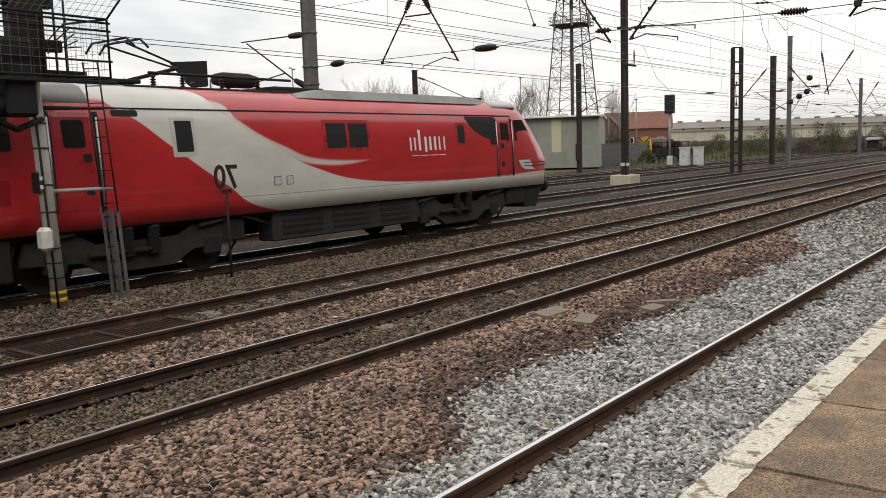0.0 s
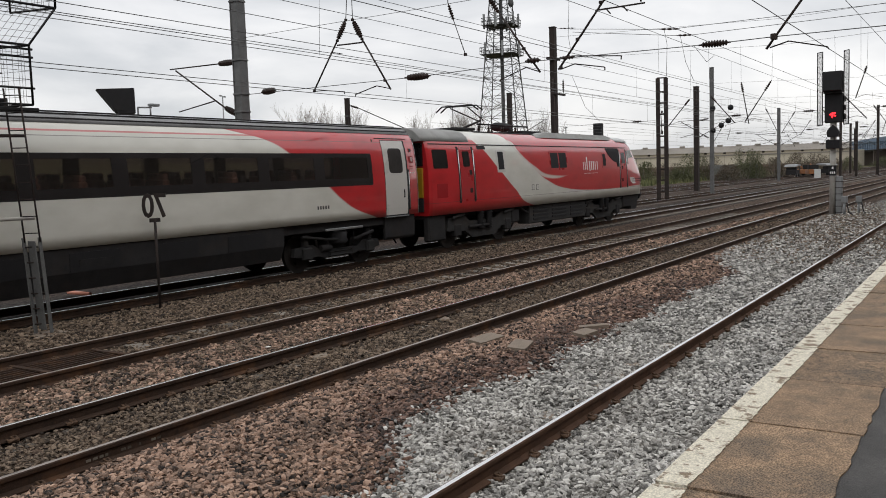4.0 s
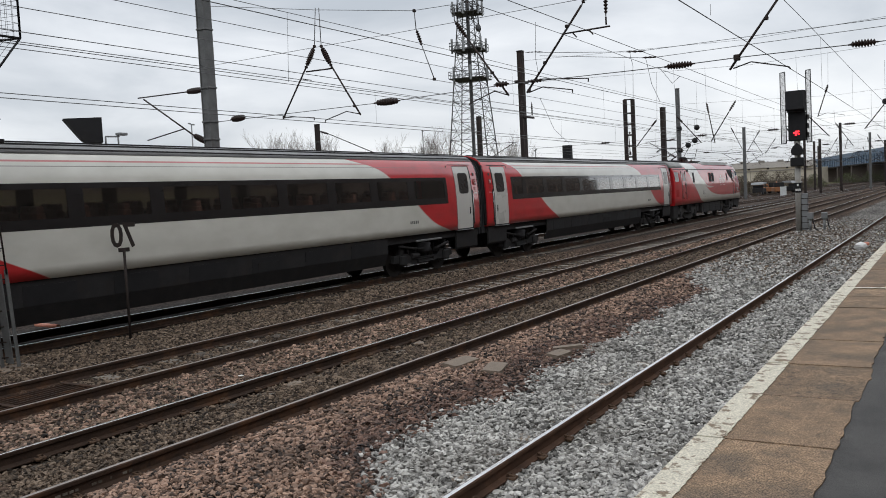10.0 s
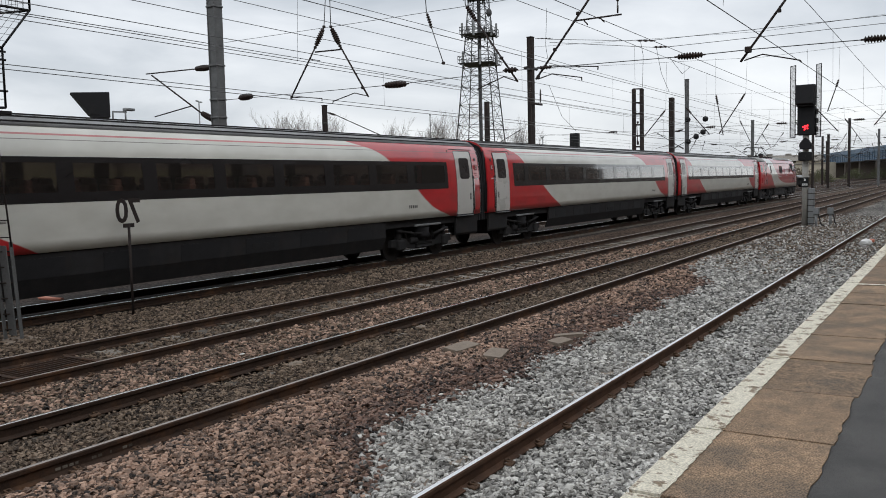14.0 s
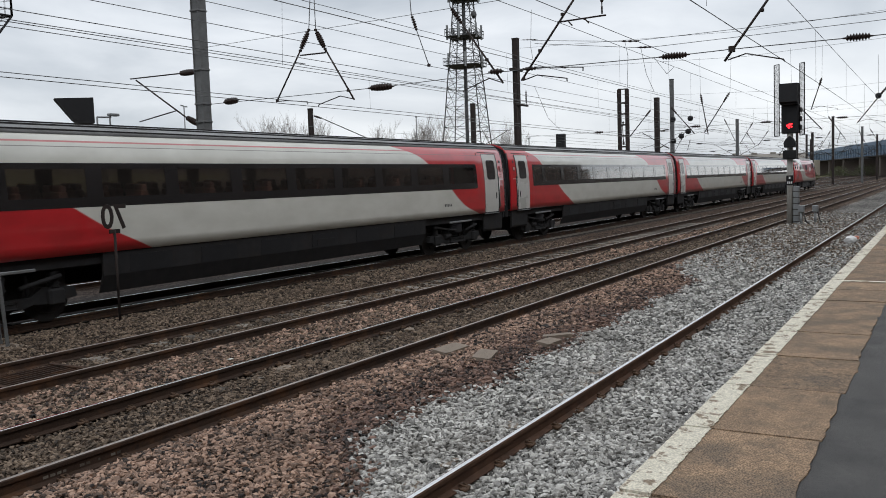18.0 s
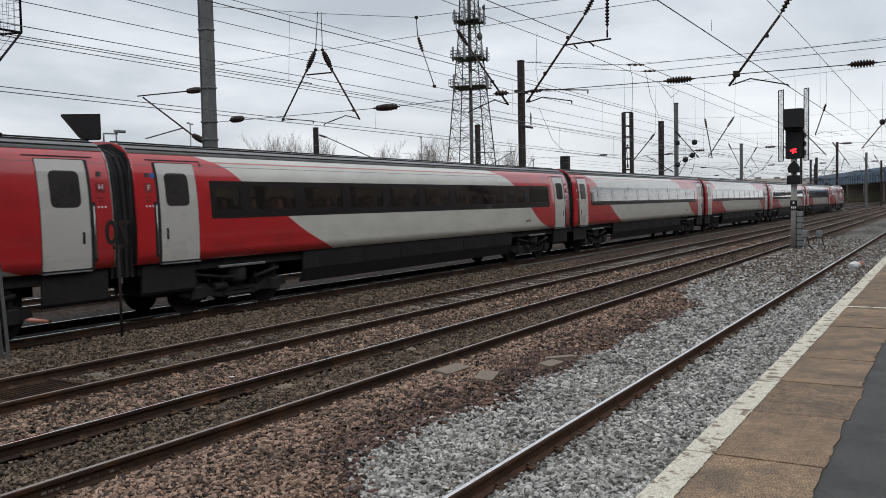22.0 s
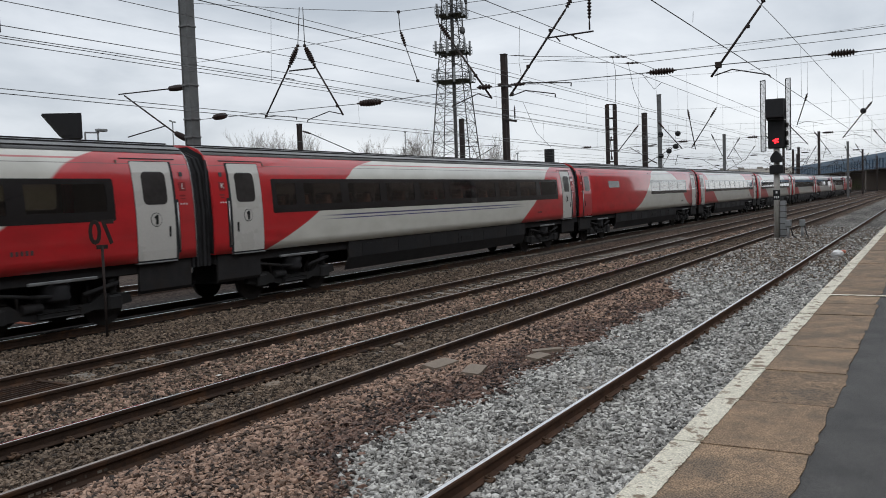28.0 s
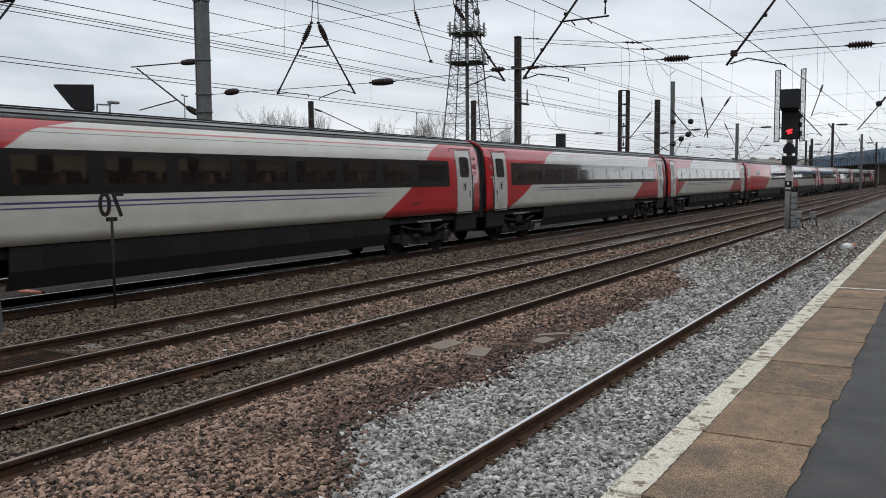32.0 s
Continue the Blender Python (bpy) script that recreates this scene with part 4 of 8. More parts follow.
def open_body(c, mat, x0, x1, bands):
    """The coach shell, with its long window openings left free on both sides."""
    prof = sorted(set([z for _, z in SIDE if z < 3.8] + [2.16, 2.93]))
    half = [(side_y(z), z) for z in prof] + [(0.0, 3.805)]
    full = [(-y, z) for y, z in half] + [(y, z) for y, z in reversed(half[:-1])]
    n, h = len(full), len(half)
    low, high = prof.index(2.16), prof.index(2.93)
    (b0, b1, _, _) = bands[0]
    stations = [(x0, 0.985), (x0 + 0.05, 1.0), (b0 + 0.05, 1.0), (b1 - 0.05, 1.0), (x1 - 0.05, 1.0), (x1, 0.985)]
    vs, fs = [], []
    for x, side in stations:
        vs += [(x, y * side, z) for y, z in full]
    for k in range(len(stations) - 1):
        for i in range(n):
            seg = i if i < h - 1 else n - 2 - i
            if k == 2 and i != n - 1 and low <= seg < high:
                continue
            fs.append((k * n + i, k * n + (i + 1) % n, (k + 1) * n + (i + 1) % n, (k + 1) * n + i))
    shell = Shape().add(vs, fs, True)
    shell.s = [abs(vs[f[0]][2] - vs[f[1]][2]) > 0.001 for f in fs]
    shell.f += [tuple(range(n)), tuple((len(stations) - 1) * n + i for i in reversed(range(n)))]
    shell.s += [False, False]
    part("body", shell, mat, c)


SEAT_MESH = []


def cabin(c, bands, a0, a1):
    """Plain lining and rows of seats behind the windows."""
    if not SEAT_MESH:
        s = Shape().box(-0.09, 0.09, -0.47, 0.47, 0.35, 1.16, 0.05)
        s.box(-0.07, 0.07, -0.44, -0.05, 1.12, 1.26, 0.03).box(-0.07, 0.07, 0.05, 0.44, 1.12, 1.26, 0.03)
        s.box(0.05, 0.5, -0.47, 0.47, 0.32, 0.46, 0.04)
        SEAT_MESH.append(s.mesh("seat", SEAT))
    (b0, b1, _, _) = bands[0]
    s = Shape().box(b0 - 0.2, b1 + 0.2, -1.2, 1.2, 1.24, 1.28)
    s.box(b0 - 0.2, b1 + 0.2, -1.0, 1.0, 3.36, 3.40)
    for g in (-1, 1):
        s.box(b0 - 0.2, b1 + 0.2, min(g * 1.20, g * 1.24), max(g * 1.20, g * 1.24), 1.28, 2.18)
        s.box(b0 - 0.2, b1 + 0.2, min(g * 1.0, g * 1.12), max(g * 1.0, g * 1.12), 3.02, 3.36)
        s.box(b0 - 0.2, b1 + 0.2, min(g * 0.70, g * 1.02), max(g * 0.70, g * 1.02), 2.98, 3.02)
    for x in (b0 - 0.2, b1 + 0.16):
        s.box(x, x + 0.04, -1.2, 1.2, 1.28, 3.36)
    room = part("cabin", s, LINING, c, "dim passenger cabin behind the windows")
    count = int((b1 - b0 - 0.8) / 0.96)
    for k in range(count):
        for y in (-0.68, 0.68):
            ob = part("seat", SEAT_MESH[0], None, room, at=(b0 + 0.55 + 0.96 * k, y, 1.28))
            if (k + (y > 0)) % 4 < 2:
                ob.rotation_euler = (0, 0, math.pi)


def build_coach(kind, mats, letter, label):
    c = thing("passenger_coach", (0, 0, 0), label, "railway coach", "coaches of the train")
    e = 11.56
    # the body reaches a little further ahead of its middle than behind
    a0, a1 = -e + (0.21 if kind != "buffet" else -0.02), e + 0.21
    if kind == "buffet":
        bands = [(0.30, 8.70, 2.12, 2.97)]
        cuts = [[(0.50, 2.15), (2.45, 4.30), (4.60, 6.45), (6.75, 8.52)]]
    else:
        bands = [(-9.3, 9.62, 2.12, 2.97)]
        cuts = [[(-9.15, -8.35), (-8.05, -6.38), (-6.05, -4.42), (-4.10, -2.47), (-2.15, -0.52), (-0.20, 1.43), (1.75, 3.38), (3.70, 5.33), (5.65, 7.28), (7.62, 9.45)]]
    open_body(c, mats[kind], a0, a1, bands)
    cabin(c, bands, a0, a1)
    part("roof", Shape().prism([(-(y + 0.006), z + 0.004) for y, z in SIDE if z >= 3.5] + [(y + 0.006, z + 0.004) for y, z in reversed(SIDE[:-1]) if z >= 3.5], a0 + 0.02, a1 - 0.02, "x", True), ROOF_GREY, c, "sooty grey ribbed roof")
    for y, z in ((0.99, 3.60), (0.80, 3.705), (0.55, 3.768)):
        for g in (-1, 1):
            part("roof_rib", Shape().box(a0 + 0.03, a1 - 0.03, g * y - 0.018, g * y + 0.018, z, z + 0.028), UNDER, c, "dark raised roof rib")
    # the lit edge of the body end, made as a bright metal strip
    part("end_trim", Shape().loft([ring(a1 - 0.022, side=1.004), ring(a1 - 0.002, side=1.002)], caps=False), SILVER, c, "thin bright strip standing in for light on the edge of the body end")
    # skirts and underframe
    part("underframe", Shape().box(a0 + 0.1, a1 - 0.1, -1.20, 1.20, 0.98, 1.225, 0.02), UNDER, c)
    for x0, x1 in ((-6.1, 6.1),):
        for g in (-1, 1):
            part("skirt", Shape().prism([(g * 1.29, 1.218), (g * 1.27, 0.75), (g * 1.12, 0.40), (g * 1.09, 0.40), (g * 1.22, 0.76), (g * 1.24, 1.218)], x0, x1), UNDER, c, "black curved skirt panels below the body")
            for k in range(6):
                xx = -4.9 + 1.95 * k
                part("skirt_hatch", Shape().prism([(g * 1.296, 1.12), (g * 1.276, 0.76), (g * 1.26, 0.76), (g * 1.28, 1.12)], xx - 0.55, xx + 0.55), BLACK, c)
            part("vent_grille", Shape().prism([(g * 1.30, 0.98), (g * 1.285, 0.82), (g * 1.26, 0.82), (g * 1.28, 0.98)], 0.6, 1.35), BOGIE_GREY, c, "pale louvred vent")
    for x in (a0 + 0.85, a1 - 0.85):
        for g in (-1, 1):
            part("end_skirt", Shape().prism([(g * 1.27, 1.218), (g * 1.25, 0.62), (g * 1.20, 0.55), (g * 1.18, 0.55), (g * 1.21, 1.218)], x - 0.72, x + 0.72), UNDER, c)
    part("air_tank", Shape().tube((-2.2, 0, 0.6), (2.2, 0, 0.6), 0.3, 14), UNDER, c)
    for x in (-8.35, 8.35):
        coach_bogie(c, x)
    # gangways, couplers
    for g, end in ((-1, a0), (1, a1)):
        bel = Shape()
        for k in range(4):
            a = abs(end) + 0.005 + 0.07 * k
            w = (1.10 if k % 2 else 1.17) - (0.5 if letter == "B" and g > 0 else 0)
            bel.prism([(-w, 0.98), (w, 0.98), (w + 0.02, 2.2), (w - 0.06, 3.1), (w - 0.22, 3.45), (w - 0.6, 3.62), (-w + 0.6, 3.62), (-w + 0.22, 3.45), (-w + 0.06, 3.1), (-w - 0.02, 2.2)], g * a, g * (a + 0.068))
        part("gangway_bellows", bel, RUBBER, c, "black folded gangway bellows")
        part("end_frame", Shape().prism([(-1.28, 1.25), (1.28, 1.25), (1.30, 2.0), (1.22, 3.15), (1.02, 3.53), (0.6, 3.73), (-0.6, 3.73), (-1.02, 3.53), (-1.22, 3.15), (-1.30, 2.0)], end - 0.02, end + 0.02), BLACK, c, "black body end")
        part("coupler", Shape().box(min(end, end + g * 0.29), max(end, end + g * 0.29), -0.2, 0.2, 0.75, 1.0, 0.03), UNDER, c)
        part("jumper_cable", Shape().path([(end, -0.7, 1.0), (end + g * 0.1, -0.72, 0.62), (end + g * 0.2, -0.72, 0.5), (end + g * 0.29, -0.7, 0.6)], 0.03, 6), RUBBER, c)
        for q in (-1, 1):
            part("corner_pipe", Shape().tube((end + g * 0.03, q * 1.24, 1.3), (end + g * 0.03, q * 1.16, 3.4), 0.025, 6), RUBBER, c)
    # windows
    smalls = [(-7.28, -5.55, 2.56, 2.90)] if kind == "buffet" else []
    for g in (-1, 1):
        for (x0, x1, z0, z1), panes in zip(bands, cuts):
            frame_shape = Shape()
            ends = [x0] + [v for p in panes for v in p] + [x1]
            for k in range(0, len(ends), 2):
                last = k in (0, len(ends) - 2)
                b = panel(ends[k] - (0 if k == 0 else 0.02), ends[k + 1] + (0.02 if k < len(ends) - 2 else 0), z0, z1, 0.004, 0.05 if last else 0.01, 0.03, g)
                frame_shape.add(b.v, b.f)
            for p, q in ((z0, z0 + 0.19), (z1 - 0.11, z1)):
                b = panel(x0 + 0.06, x1 - 0.06, p, q, 0.0030, 0.005, 0.028, g)
                frame_shape.add(b.v, b.f)
            wb = part("window_band", frame_shape, BAND, c, "long black glazed window band")
            for p0, p1 in panes:
                pane = part("pane", panel(p0 - 0.01, p1 + 0.01, z0 + 0.17, z1 - 0.09, -0.004, 0.06, 0.008, g), PANE, wb)
                pane.visible_shadow = False
        for x0, x1, z0, z1 in smalls:
            part("window", panel(x0, x1, z0, z1, 0.005, 0.06, 0.02, g), GLASS, c, "small kitchen window")
        # doors: off-white plug doors with a rounded window
        for d0, d1, w0, w1, out in ((10.13, 11.17, 10.37, 11.0, 11.26) if kind == "first" else (10.18, 11.22, 10.42, 11.05, 11.31), (-11.02, -9.98, -10.80, -10.17, -11.13) if kind == "buffet" else (-10.75, -9.70, -10.56, -9.93, -10.86)):
            grey = DOOR_WHITE
            part("door_seal", panel(d0 - (0.014 if out > 0 else 0.075), d1 + (0.075 if out > 0 else 0.014), 1.22, 3.345, 0.003, 0.03, 0.02, g), RUBBER, c)
            if kind == "buffet" and out < 0:
                door = part("door", panel(d0, d1, 1.25, 3.33, 0.008, 0.03, 0.02, g), RED_PAINT, c, "closed red staff door")
            else:
                door = part("door", panel(d0, d1, 1.25, 3.33, 0.008, 0.03, 0.02, g), grey, c, "closed off-white passenger door")
            part("door_window", panel(w0 - 0.02, w1, 2.42, 3.12, 0.012, 0.12, 0.01, g), DOOR_GLASS, door, "dark rounded door window")
            hx = d1 - 0.16 if out > 0 else d0 + 0.16
            part("door_handle", panel(hx - 0.025, hx + 0.025, 1.72, 1.95, 0.018, 0.02, 0.02, g), BLACK, door)
            part("grab_rail", Shape().tube((out, g * (side_y(1.5) + 0.035), 1.42), (out, g * (side_y(2.6) + 0.035), 2.45), 0.012, 6), SILVER, c, "vertical silver handrail")
            part("grab_recess", panel(out - 0.05, out + 0.05, 1.36, 2.52, 0.004, 0.02, 0.01, g), RUBBER, c)
            part("door_step", Shape().box(d0 - 0.02, d1 + 0.02, min(g * 1.22, g * 1.36), max(g * 1.22, g * 1.36), 1.185, 1.212, 0.006), GALV, c, "metal door sill")
            if kind == "first":
                part("class_roundel", panel((d0 + d1) / 2 - 0.15, (d0 + d1) / 2 + 0.15, 1.95, 2.25, 0.012, 0.145, 0.006, g), BLACK, door, "round first class mark")
                part("roundel_face", panel((d0 + d1) / 2 - 0.137, (d0 + d1) / 2 + 0.137, 1.963, 2.237, 0.016, 0.132, 0.006, g), DOOR_WHITE, door)
                if g < 0:
                    part("figure", Shape().prism([(a + (d0 + d1) / 2, b + 2.10) for a, b in ((-0.025, -0.10), (0.035, -0.10), (0.035, 0.105), (-0.005, 0.105), (-0.06, 0.06), (-0.06, 0.025), (-0.025, 0.045))], -(side_y(2.1) + 0.032), -(side_y(2.1) + 0.018), "y"), BLACK, door, "dark figure 1")
            part("door_gutter", panel(d0 - 0.22, d1 + 0.22, 3.385, 3.405, 0.012, 0.006, 0.014, g), BLACK, c, "dark rain strip over the door")
            if g < 0:
                ex = out - 0.16 if out < 0 else out + 0.20
                part("notice", panel(ex - 0.10, ex + 0.06, 2.58, 2.62, 0.006, 0.01, 0.006, g), LETTER_PLATE, c, "small notice of unreadable lines")
                part("notice", panel(ex - 0.08, ex + 0.06, 2.52, 2.545, 0.006, 0.01, 0.006, g), LETTER_PLATE, c)
                part("letter_plate", panel(ex - 0.10, ex + 0.10, 2.70, 2.90, 0.006, 0.015, 0.006, g), LETTER_PLATE, c)
                letters("coach_letter", letter, 0.17, DECAL, c, (ex, -(side_y(2.7) + 0.012), 2.80), 90, 0, 0)
                for k in range(3):
                    part("icon_bar", panel(ex - 0.09 + 0.08 * k, ex - 0.058 + 0.08 * k, 2.40, 2.44, 0.006, 0.01, 0.006, g), DECAL, c)
                if letter == "F" and out < 0:
                    part("blue_badge", panel(ex + 0.08, ex + 0.20, 3.0, 3.12, 0.008, 0.058, 0.006, g), BLUE_BADGE, c, "round blue badge")
                part("door_lamp", panel(ex - 0.05, ex + 0.05, 3.02, 3.12, 0.012, 0.03, 0.012, g), DARK_DECAL, c)
        # the running number, unreadable, as bars
        for k in range(5):
            part("number_bar", panel(7.68 - 0.10 * k, 7.735 - 0.10 * k, 1.56, 1.65, 0.003, 0.008, 0.004, g), DARK_DECAL, c)
        if kind == "buffet":
            part("roof_fan", Shape().box(-7.4, -6.1, -0.5, 0.5, 3.78, 3.86, 0.02), ROOF_GREY, c) if g < 0 else None
            part("roof_fan", Shape().box(-4.9, -3.8, -0.45, 0.45, 3.79, 3.85, 0.02), ROOF_GREY, c) if g < 0 else None
            part("roof_fan", Shape().box(-1.9, -1.3, -0.35, 0.35, 3.79, 3.86, 0.02), ROOF_GREY, c) if g < 0 else None
            part("roof_grab", Shape().box(0.6, 0.9, -0.3, 0.3, 3.79, 3.85, 0.02), ROOF_GREY, c) if g < 0 else None
    return c


def cab_shape(g):
    """Dark panel with a curved lower edge and a short tab, laid on the locomotive's side."""
    xs = [5.32, 5.5, 5.7, 5.9, 6.1, 6.3, 6.5, 6.55, 6.80]
    lows = [3.19, 3.01, 2.87, 2.76, 2.68, 2.64, 2.61, 2.42, 2.42]
    vs, fs = [], []
    for x, z0 in zip(xs, lows):
        for k in range(5):
            z = z0 + (3.24 - z0) * k / 4
            vs.append((x, g * (side_y(z) + 0.016), z))
    for i in range(len(xs) - 1):
        fs += [(i * 5 + k, i * 5 + k + 1, i * 5 + k + 6, i * 5 + k + 5) for k in range(4)]
    rim = len(vs)
    for i in range(len(xs)):
        vs.append((xs[i], g * (side_y(lows[i]) - 0.01), lows[i]))
    fs += [(i * 5, i * 5 + 5, rim + i + 1, rim + i) for i in range(len(xs) - 1)]
    return Shape().add(vs, fs)


def build_loco(mat):
    """Electric locomotive; local x runs from the flat end at -8.8 to the raked nose at 9.85; zero lies 9.30 ahead of the coupling."""
    c = thing("electric_locomotive", (0, 0, 0), "red and off-white electric locomotive with a raked nose", "locomotive")
    nose_x = lambda z: 9.88 if z < 1.5 else (9.96 - 0.04 * (z - 1.5) if z < 1.95 else max(8.35, 9.94 - (z - 1.95) * 0.92))
    rings = []
    for x, side in ((-8.75, 0.97), (-8.6, 1.0), (-4.0, 1.0), (0, 1.0), (4, 1.0), (6.6, 1.0), (7.6, 0.99)):
        rings.append(ring(x, side=side))
    for k, side in ((0.35, 0.975), (0.7, 0.95), (0.93, 0.915), (1.0, 0.86)):
        rings.append([(7.6 + (nose_x(z) - 7.6) * k, y * side, z) for _, y, z in ring(0)])
    rings = [[(x, y, 1.10 if z < 1.23 else z) for x, y, z in r] for r in rings]
    hull = Shape().loft(rings)
    hull.s = [flag and abs(hull.v[f[0]][2] - hull.v[f[1]][2]) > 0.001 for f, flag in zip(hull.f, hull.s)]
    part("body", hull, mat, c)
    s = Shape()
    s.loft([[(x, -w, 3.60), (x, -w + 0.12, h), (x, w - 0.12, h), (x, w, 3.60)] for x, w, h in ((-0.9, 1.0, 3.70), (-0.1, 1.04, 3.815), (6.0, 1.04, 3.815), (6.9, 0.95, 3.74))], False)
    part("roof", s, LOCO_ROOF, c, "raised grey roof hatches")
    for x in (1.8, 3.4, 5.0):
        part("roof_joint", Shape().box(x, x + 0.03, -0.9, 0.9, 3.81, 3.825), UNDER, c)
    part("cab_roof", Shape().prism([(-(y + 0.006), z + 0.006) for y, z in SIDE if z >= 3.5] + [(y + 0.006, z + 0.006) for y, z in reversed(SIDE[:-1]) if z >= 3.5], 6.95, 8.32, "x", True), CABINET, c, "pale grey cab roof")
    part("rear_roof", Shape().prism([(-(y + 0.006), z + 0.006) for y, z in SIDE if z >= 3.3] + [(y + 0.006, z + 0.006) for y, z in reversed(SIDE[:-1]) if z >= 3.3], -8.95, -6.15, "x", True), LOCO_ROOF, c, "grey roof over the flat end")
    part("roof_well", Shape().box(-5.1, 0.7, -0.75, 0.75, 3.70, 3.76, 0.02), BLACK, c)
    for g in (-1, 1):
        part("gutter", Shape().box(-8.6, 7.75, g * 1.212 - 0.010, g * 1.212 + 0.012, 3.262, 3.285), BLACK, c, "dark line below the roof")
        # flat end: cab side window, door, rails
        part("cab_window", panel(-8.48, -7.66, 2.52, 3.10, 0.006, 0.05, 0.02, g), GLASS, c, "dark flat-end side window")
        part("cab_grille", panel(-8.35, -7.75, 1.62, 2.05, 0.004, 0.02, 0.01, g), RED_GRILLE, c, "dark red ventilation grille")
        part("rear_valance", Shape().box(-8.7, -7.75, min(g * 1.0, g * 1.24), max(g * 1.0, g * 1.24), 0.30, 1.20, 0.05), UNDER, c, "black lower corner skirt")
        part("front_valance", Shape().box(7.5, 8.55, min(g * 1.0, g * 1.2), max(g * 1.0, g * 1.2), 0.55, 1.20, 0.05), UNDER, c)
        part("sand_box", Shape().box(-3.35, -2.75, min(g * 0.9, g * 1.2), max(g * 0.9, g * 1.2), 0.55, 1.05, 0.04), UNDER, c)
        part("brake_pipe", Shape().path([(-7.6, g * 1.25, 1.12), (-5.0, g * 1.25, 1.08), (-3.0, g * 1.25, 1.12), (-2.2, g * 1.25, 0.85)], 0.03, 6), BOGIE_GREY, c)
        part("brake_pipe", Shape().path([(3.2, g * 1.25, 0.8), (3.6, g * 1.25, 1.1), (5.2, g * 1.25, 1.08), (7.4, g * 1.25, 1.12)], 0.03, 6), BOGIE_GREY, c)
        d = part("cab_door", panel(-6.9, -6.2, 1.45, 3.18, 0.007, 0.05, 0.02, g), RED_PAINT, c, "red cab door")
        part("door_window", panel(-6.75, -6.33, 2.56, 3.05, 0.012, 0.05, 0.01, g), GLASS, d)
        for zz in (1.72, 2.30):
            part("door_handle", panel(-6.4, -6.24, zz, zz + 0.15, 0.014, 0.03, 0.01, g), BLACK, d)
        for xx in (-7.0, -6.08):
            part("door_recess", panel(xx - 0.06, xx + 0.06, 1.42, 3.2, 0.003, 0.02, 0.01, g), BLACK, c)
            part("grab_rail", Shape().tube((xx, g * (side_y(1.5) + 0.03), 1.5), (xx, g * (side_y(3.1) + 0.03), 3.1), 0.02, 6), SILVER, c, "silver handrail")
        part("lamp_slot", panel(-5.75, -5.2, 3.12, 3.24, 0.006, 0.04, 0.01, g), BLACK, c)
        # body side windows with frames
        w = part("window_frame", panel(-4.52, -3.95, 2.34, 3.13, 0.006, 0.03, 0.02, g), DOOR_WHITE, c, "off-white framed louvre")
        part("louvre", panel(-4.43, -4.04, 2.44, 3.05, 0.010, 0.02, 0.01, g), BLACK, w)
        w = part("window_frame", panel(-0.40, 1.20, 2.36, 3.10, 0.006, 0.04, 0.02, g), RED_PAINT, c, "red framed pair of windows")
        for p0, p1 in ((-0.30, 0.36), (0.46, 1.12)):
            part("louvre", panel(p0, p1, 2.44, 3.02, 0.010, 0.02, 0.01, g), BLACK, w)
        w = part("window_frame", panel(4.80, 5.28, 2.40, 3.05, 0.006, 0.03, 0.02, g), RED_PAINT, c)
        part("louvre", panel(4.88, 5.20, 2.48, 2.98, 0.010, 0.02, 0.01, g), BLACK, w)
        # front cab: door, windows, dark corner panel
        part("cab_panel", cab_shape(g), BLACK, c, "dark curved panel behind the cab")
        d = part("cab_door", panel(6.95, 7.62, 1.50, 3.16, 0.007, 0.05, 0.02, g), RED_PAINT, c, "red cab door")
        part("door_window", panel(7.06, 7.5, 2.55, 3.05, 0.012, 0.05, 0.01, g), GLASS, d)
        for zz in (1.75, 2.30):
            part("door_handle", panel(7.05, 7.2, zz, zz + 0.15, 0.014, 0.03, 0.01, g), BLACK, d)
        for xx in (6.86, 7.72):
            part("door_recess", panel(xx - 0.05, xx + 0.05, 1.46, 3.2, 0.003, 0.02, 0.01, g), BLACK, c)
            part("grab_rail", Shape().tube((xx, g * (side_y(1.5) + 0.03), 1.5), (xx, g * (side_y(3.1) + 0.03), 3.1), 0.018, 6), SILVER, c, "silver handrail")
        part("quarter_light", Shape().add([(7.88, g * 1.245, 3.16), (8.42, g * 1.215, 3.16), (9.05, g * 1.225, 2.52), (7.88, g * 1.30, 2.52)], [(0, 1, 2, 3)]), GLASS, c, "cab quarter light")
        part("front_flash", Shape().add([(8.0, g * 1.345, 1.92), (9.70, g * 1.235, 1.92), (9.78, g * 1.225, 1.62), (8.4, g * 1.335, 1.62), (8.15, g * 1.342, 1.72)], [(0, 1, 2, 3, 4)]), DOOR_WHITE, c, "pale grey flash on the nose")
        for k in range(2):
            part("flash_line", Shape().add([(8.3, g * 1.345, 1.72 + 0.1 * k), (9.74, g * 1.24, 1.72 + 0.1 * k), (9.74, g * 1.24, 1.74 + 0.1 * k), (8.3, g * 1.345, 1.74 + 0.1 * k)], [(0, 1, 2, 3)]), BOGIE_GREY, c)
        # body number as bars, data panels
        for k in range(4):
            part("number_bar", panel(8.15 + 0.14 * k, 8.25 + 0.14 * k, 1.36, 1.44, -0.045, 0.01, 0.004, g), DARK_DECAL, c)
        for k in range(2):
            part("data_panel", panel(-2.0 + 0.36 * k, -1.80 + 0.36 * k, 1.66, 1.86, 0.004, 0.02, 0.004, g), DARK_DECAL, c)
            part("data_face", panel(-1.985 + 0.36 * k, -1.815 + 0.36 * k, 1.675, 1.845, 0.007, 0.02, 0.004, g), DOOR_WHITE, c)
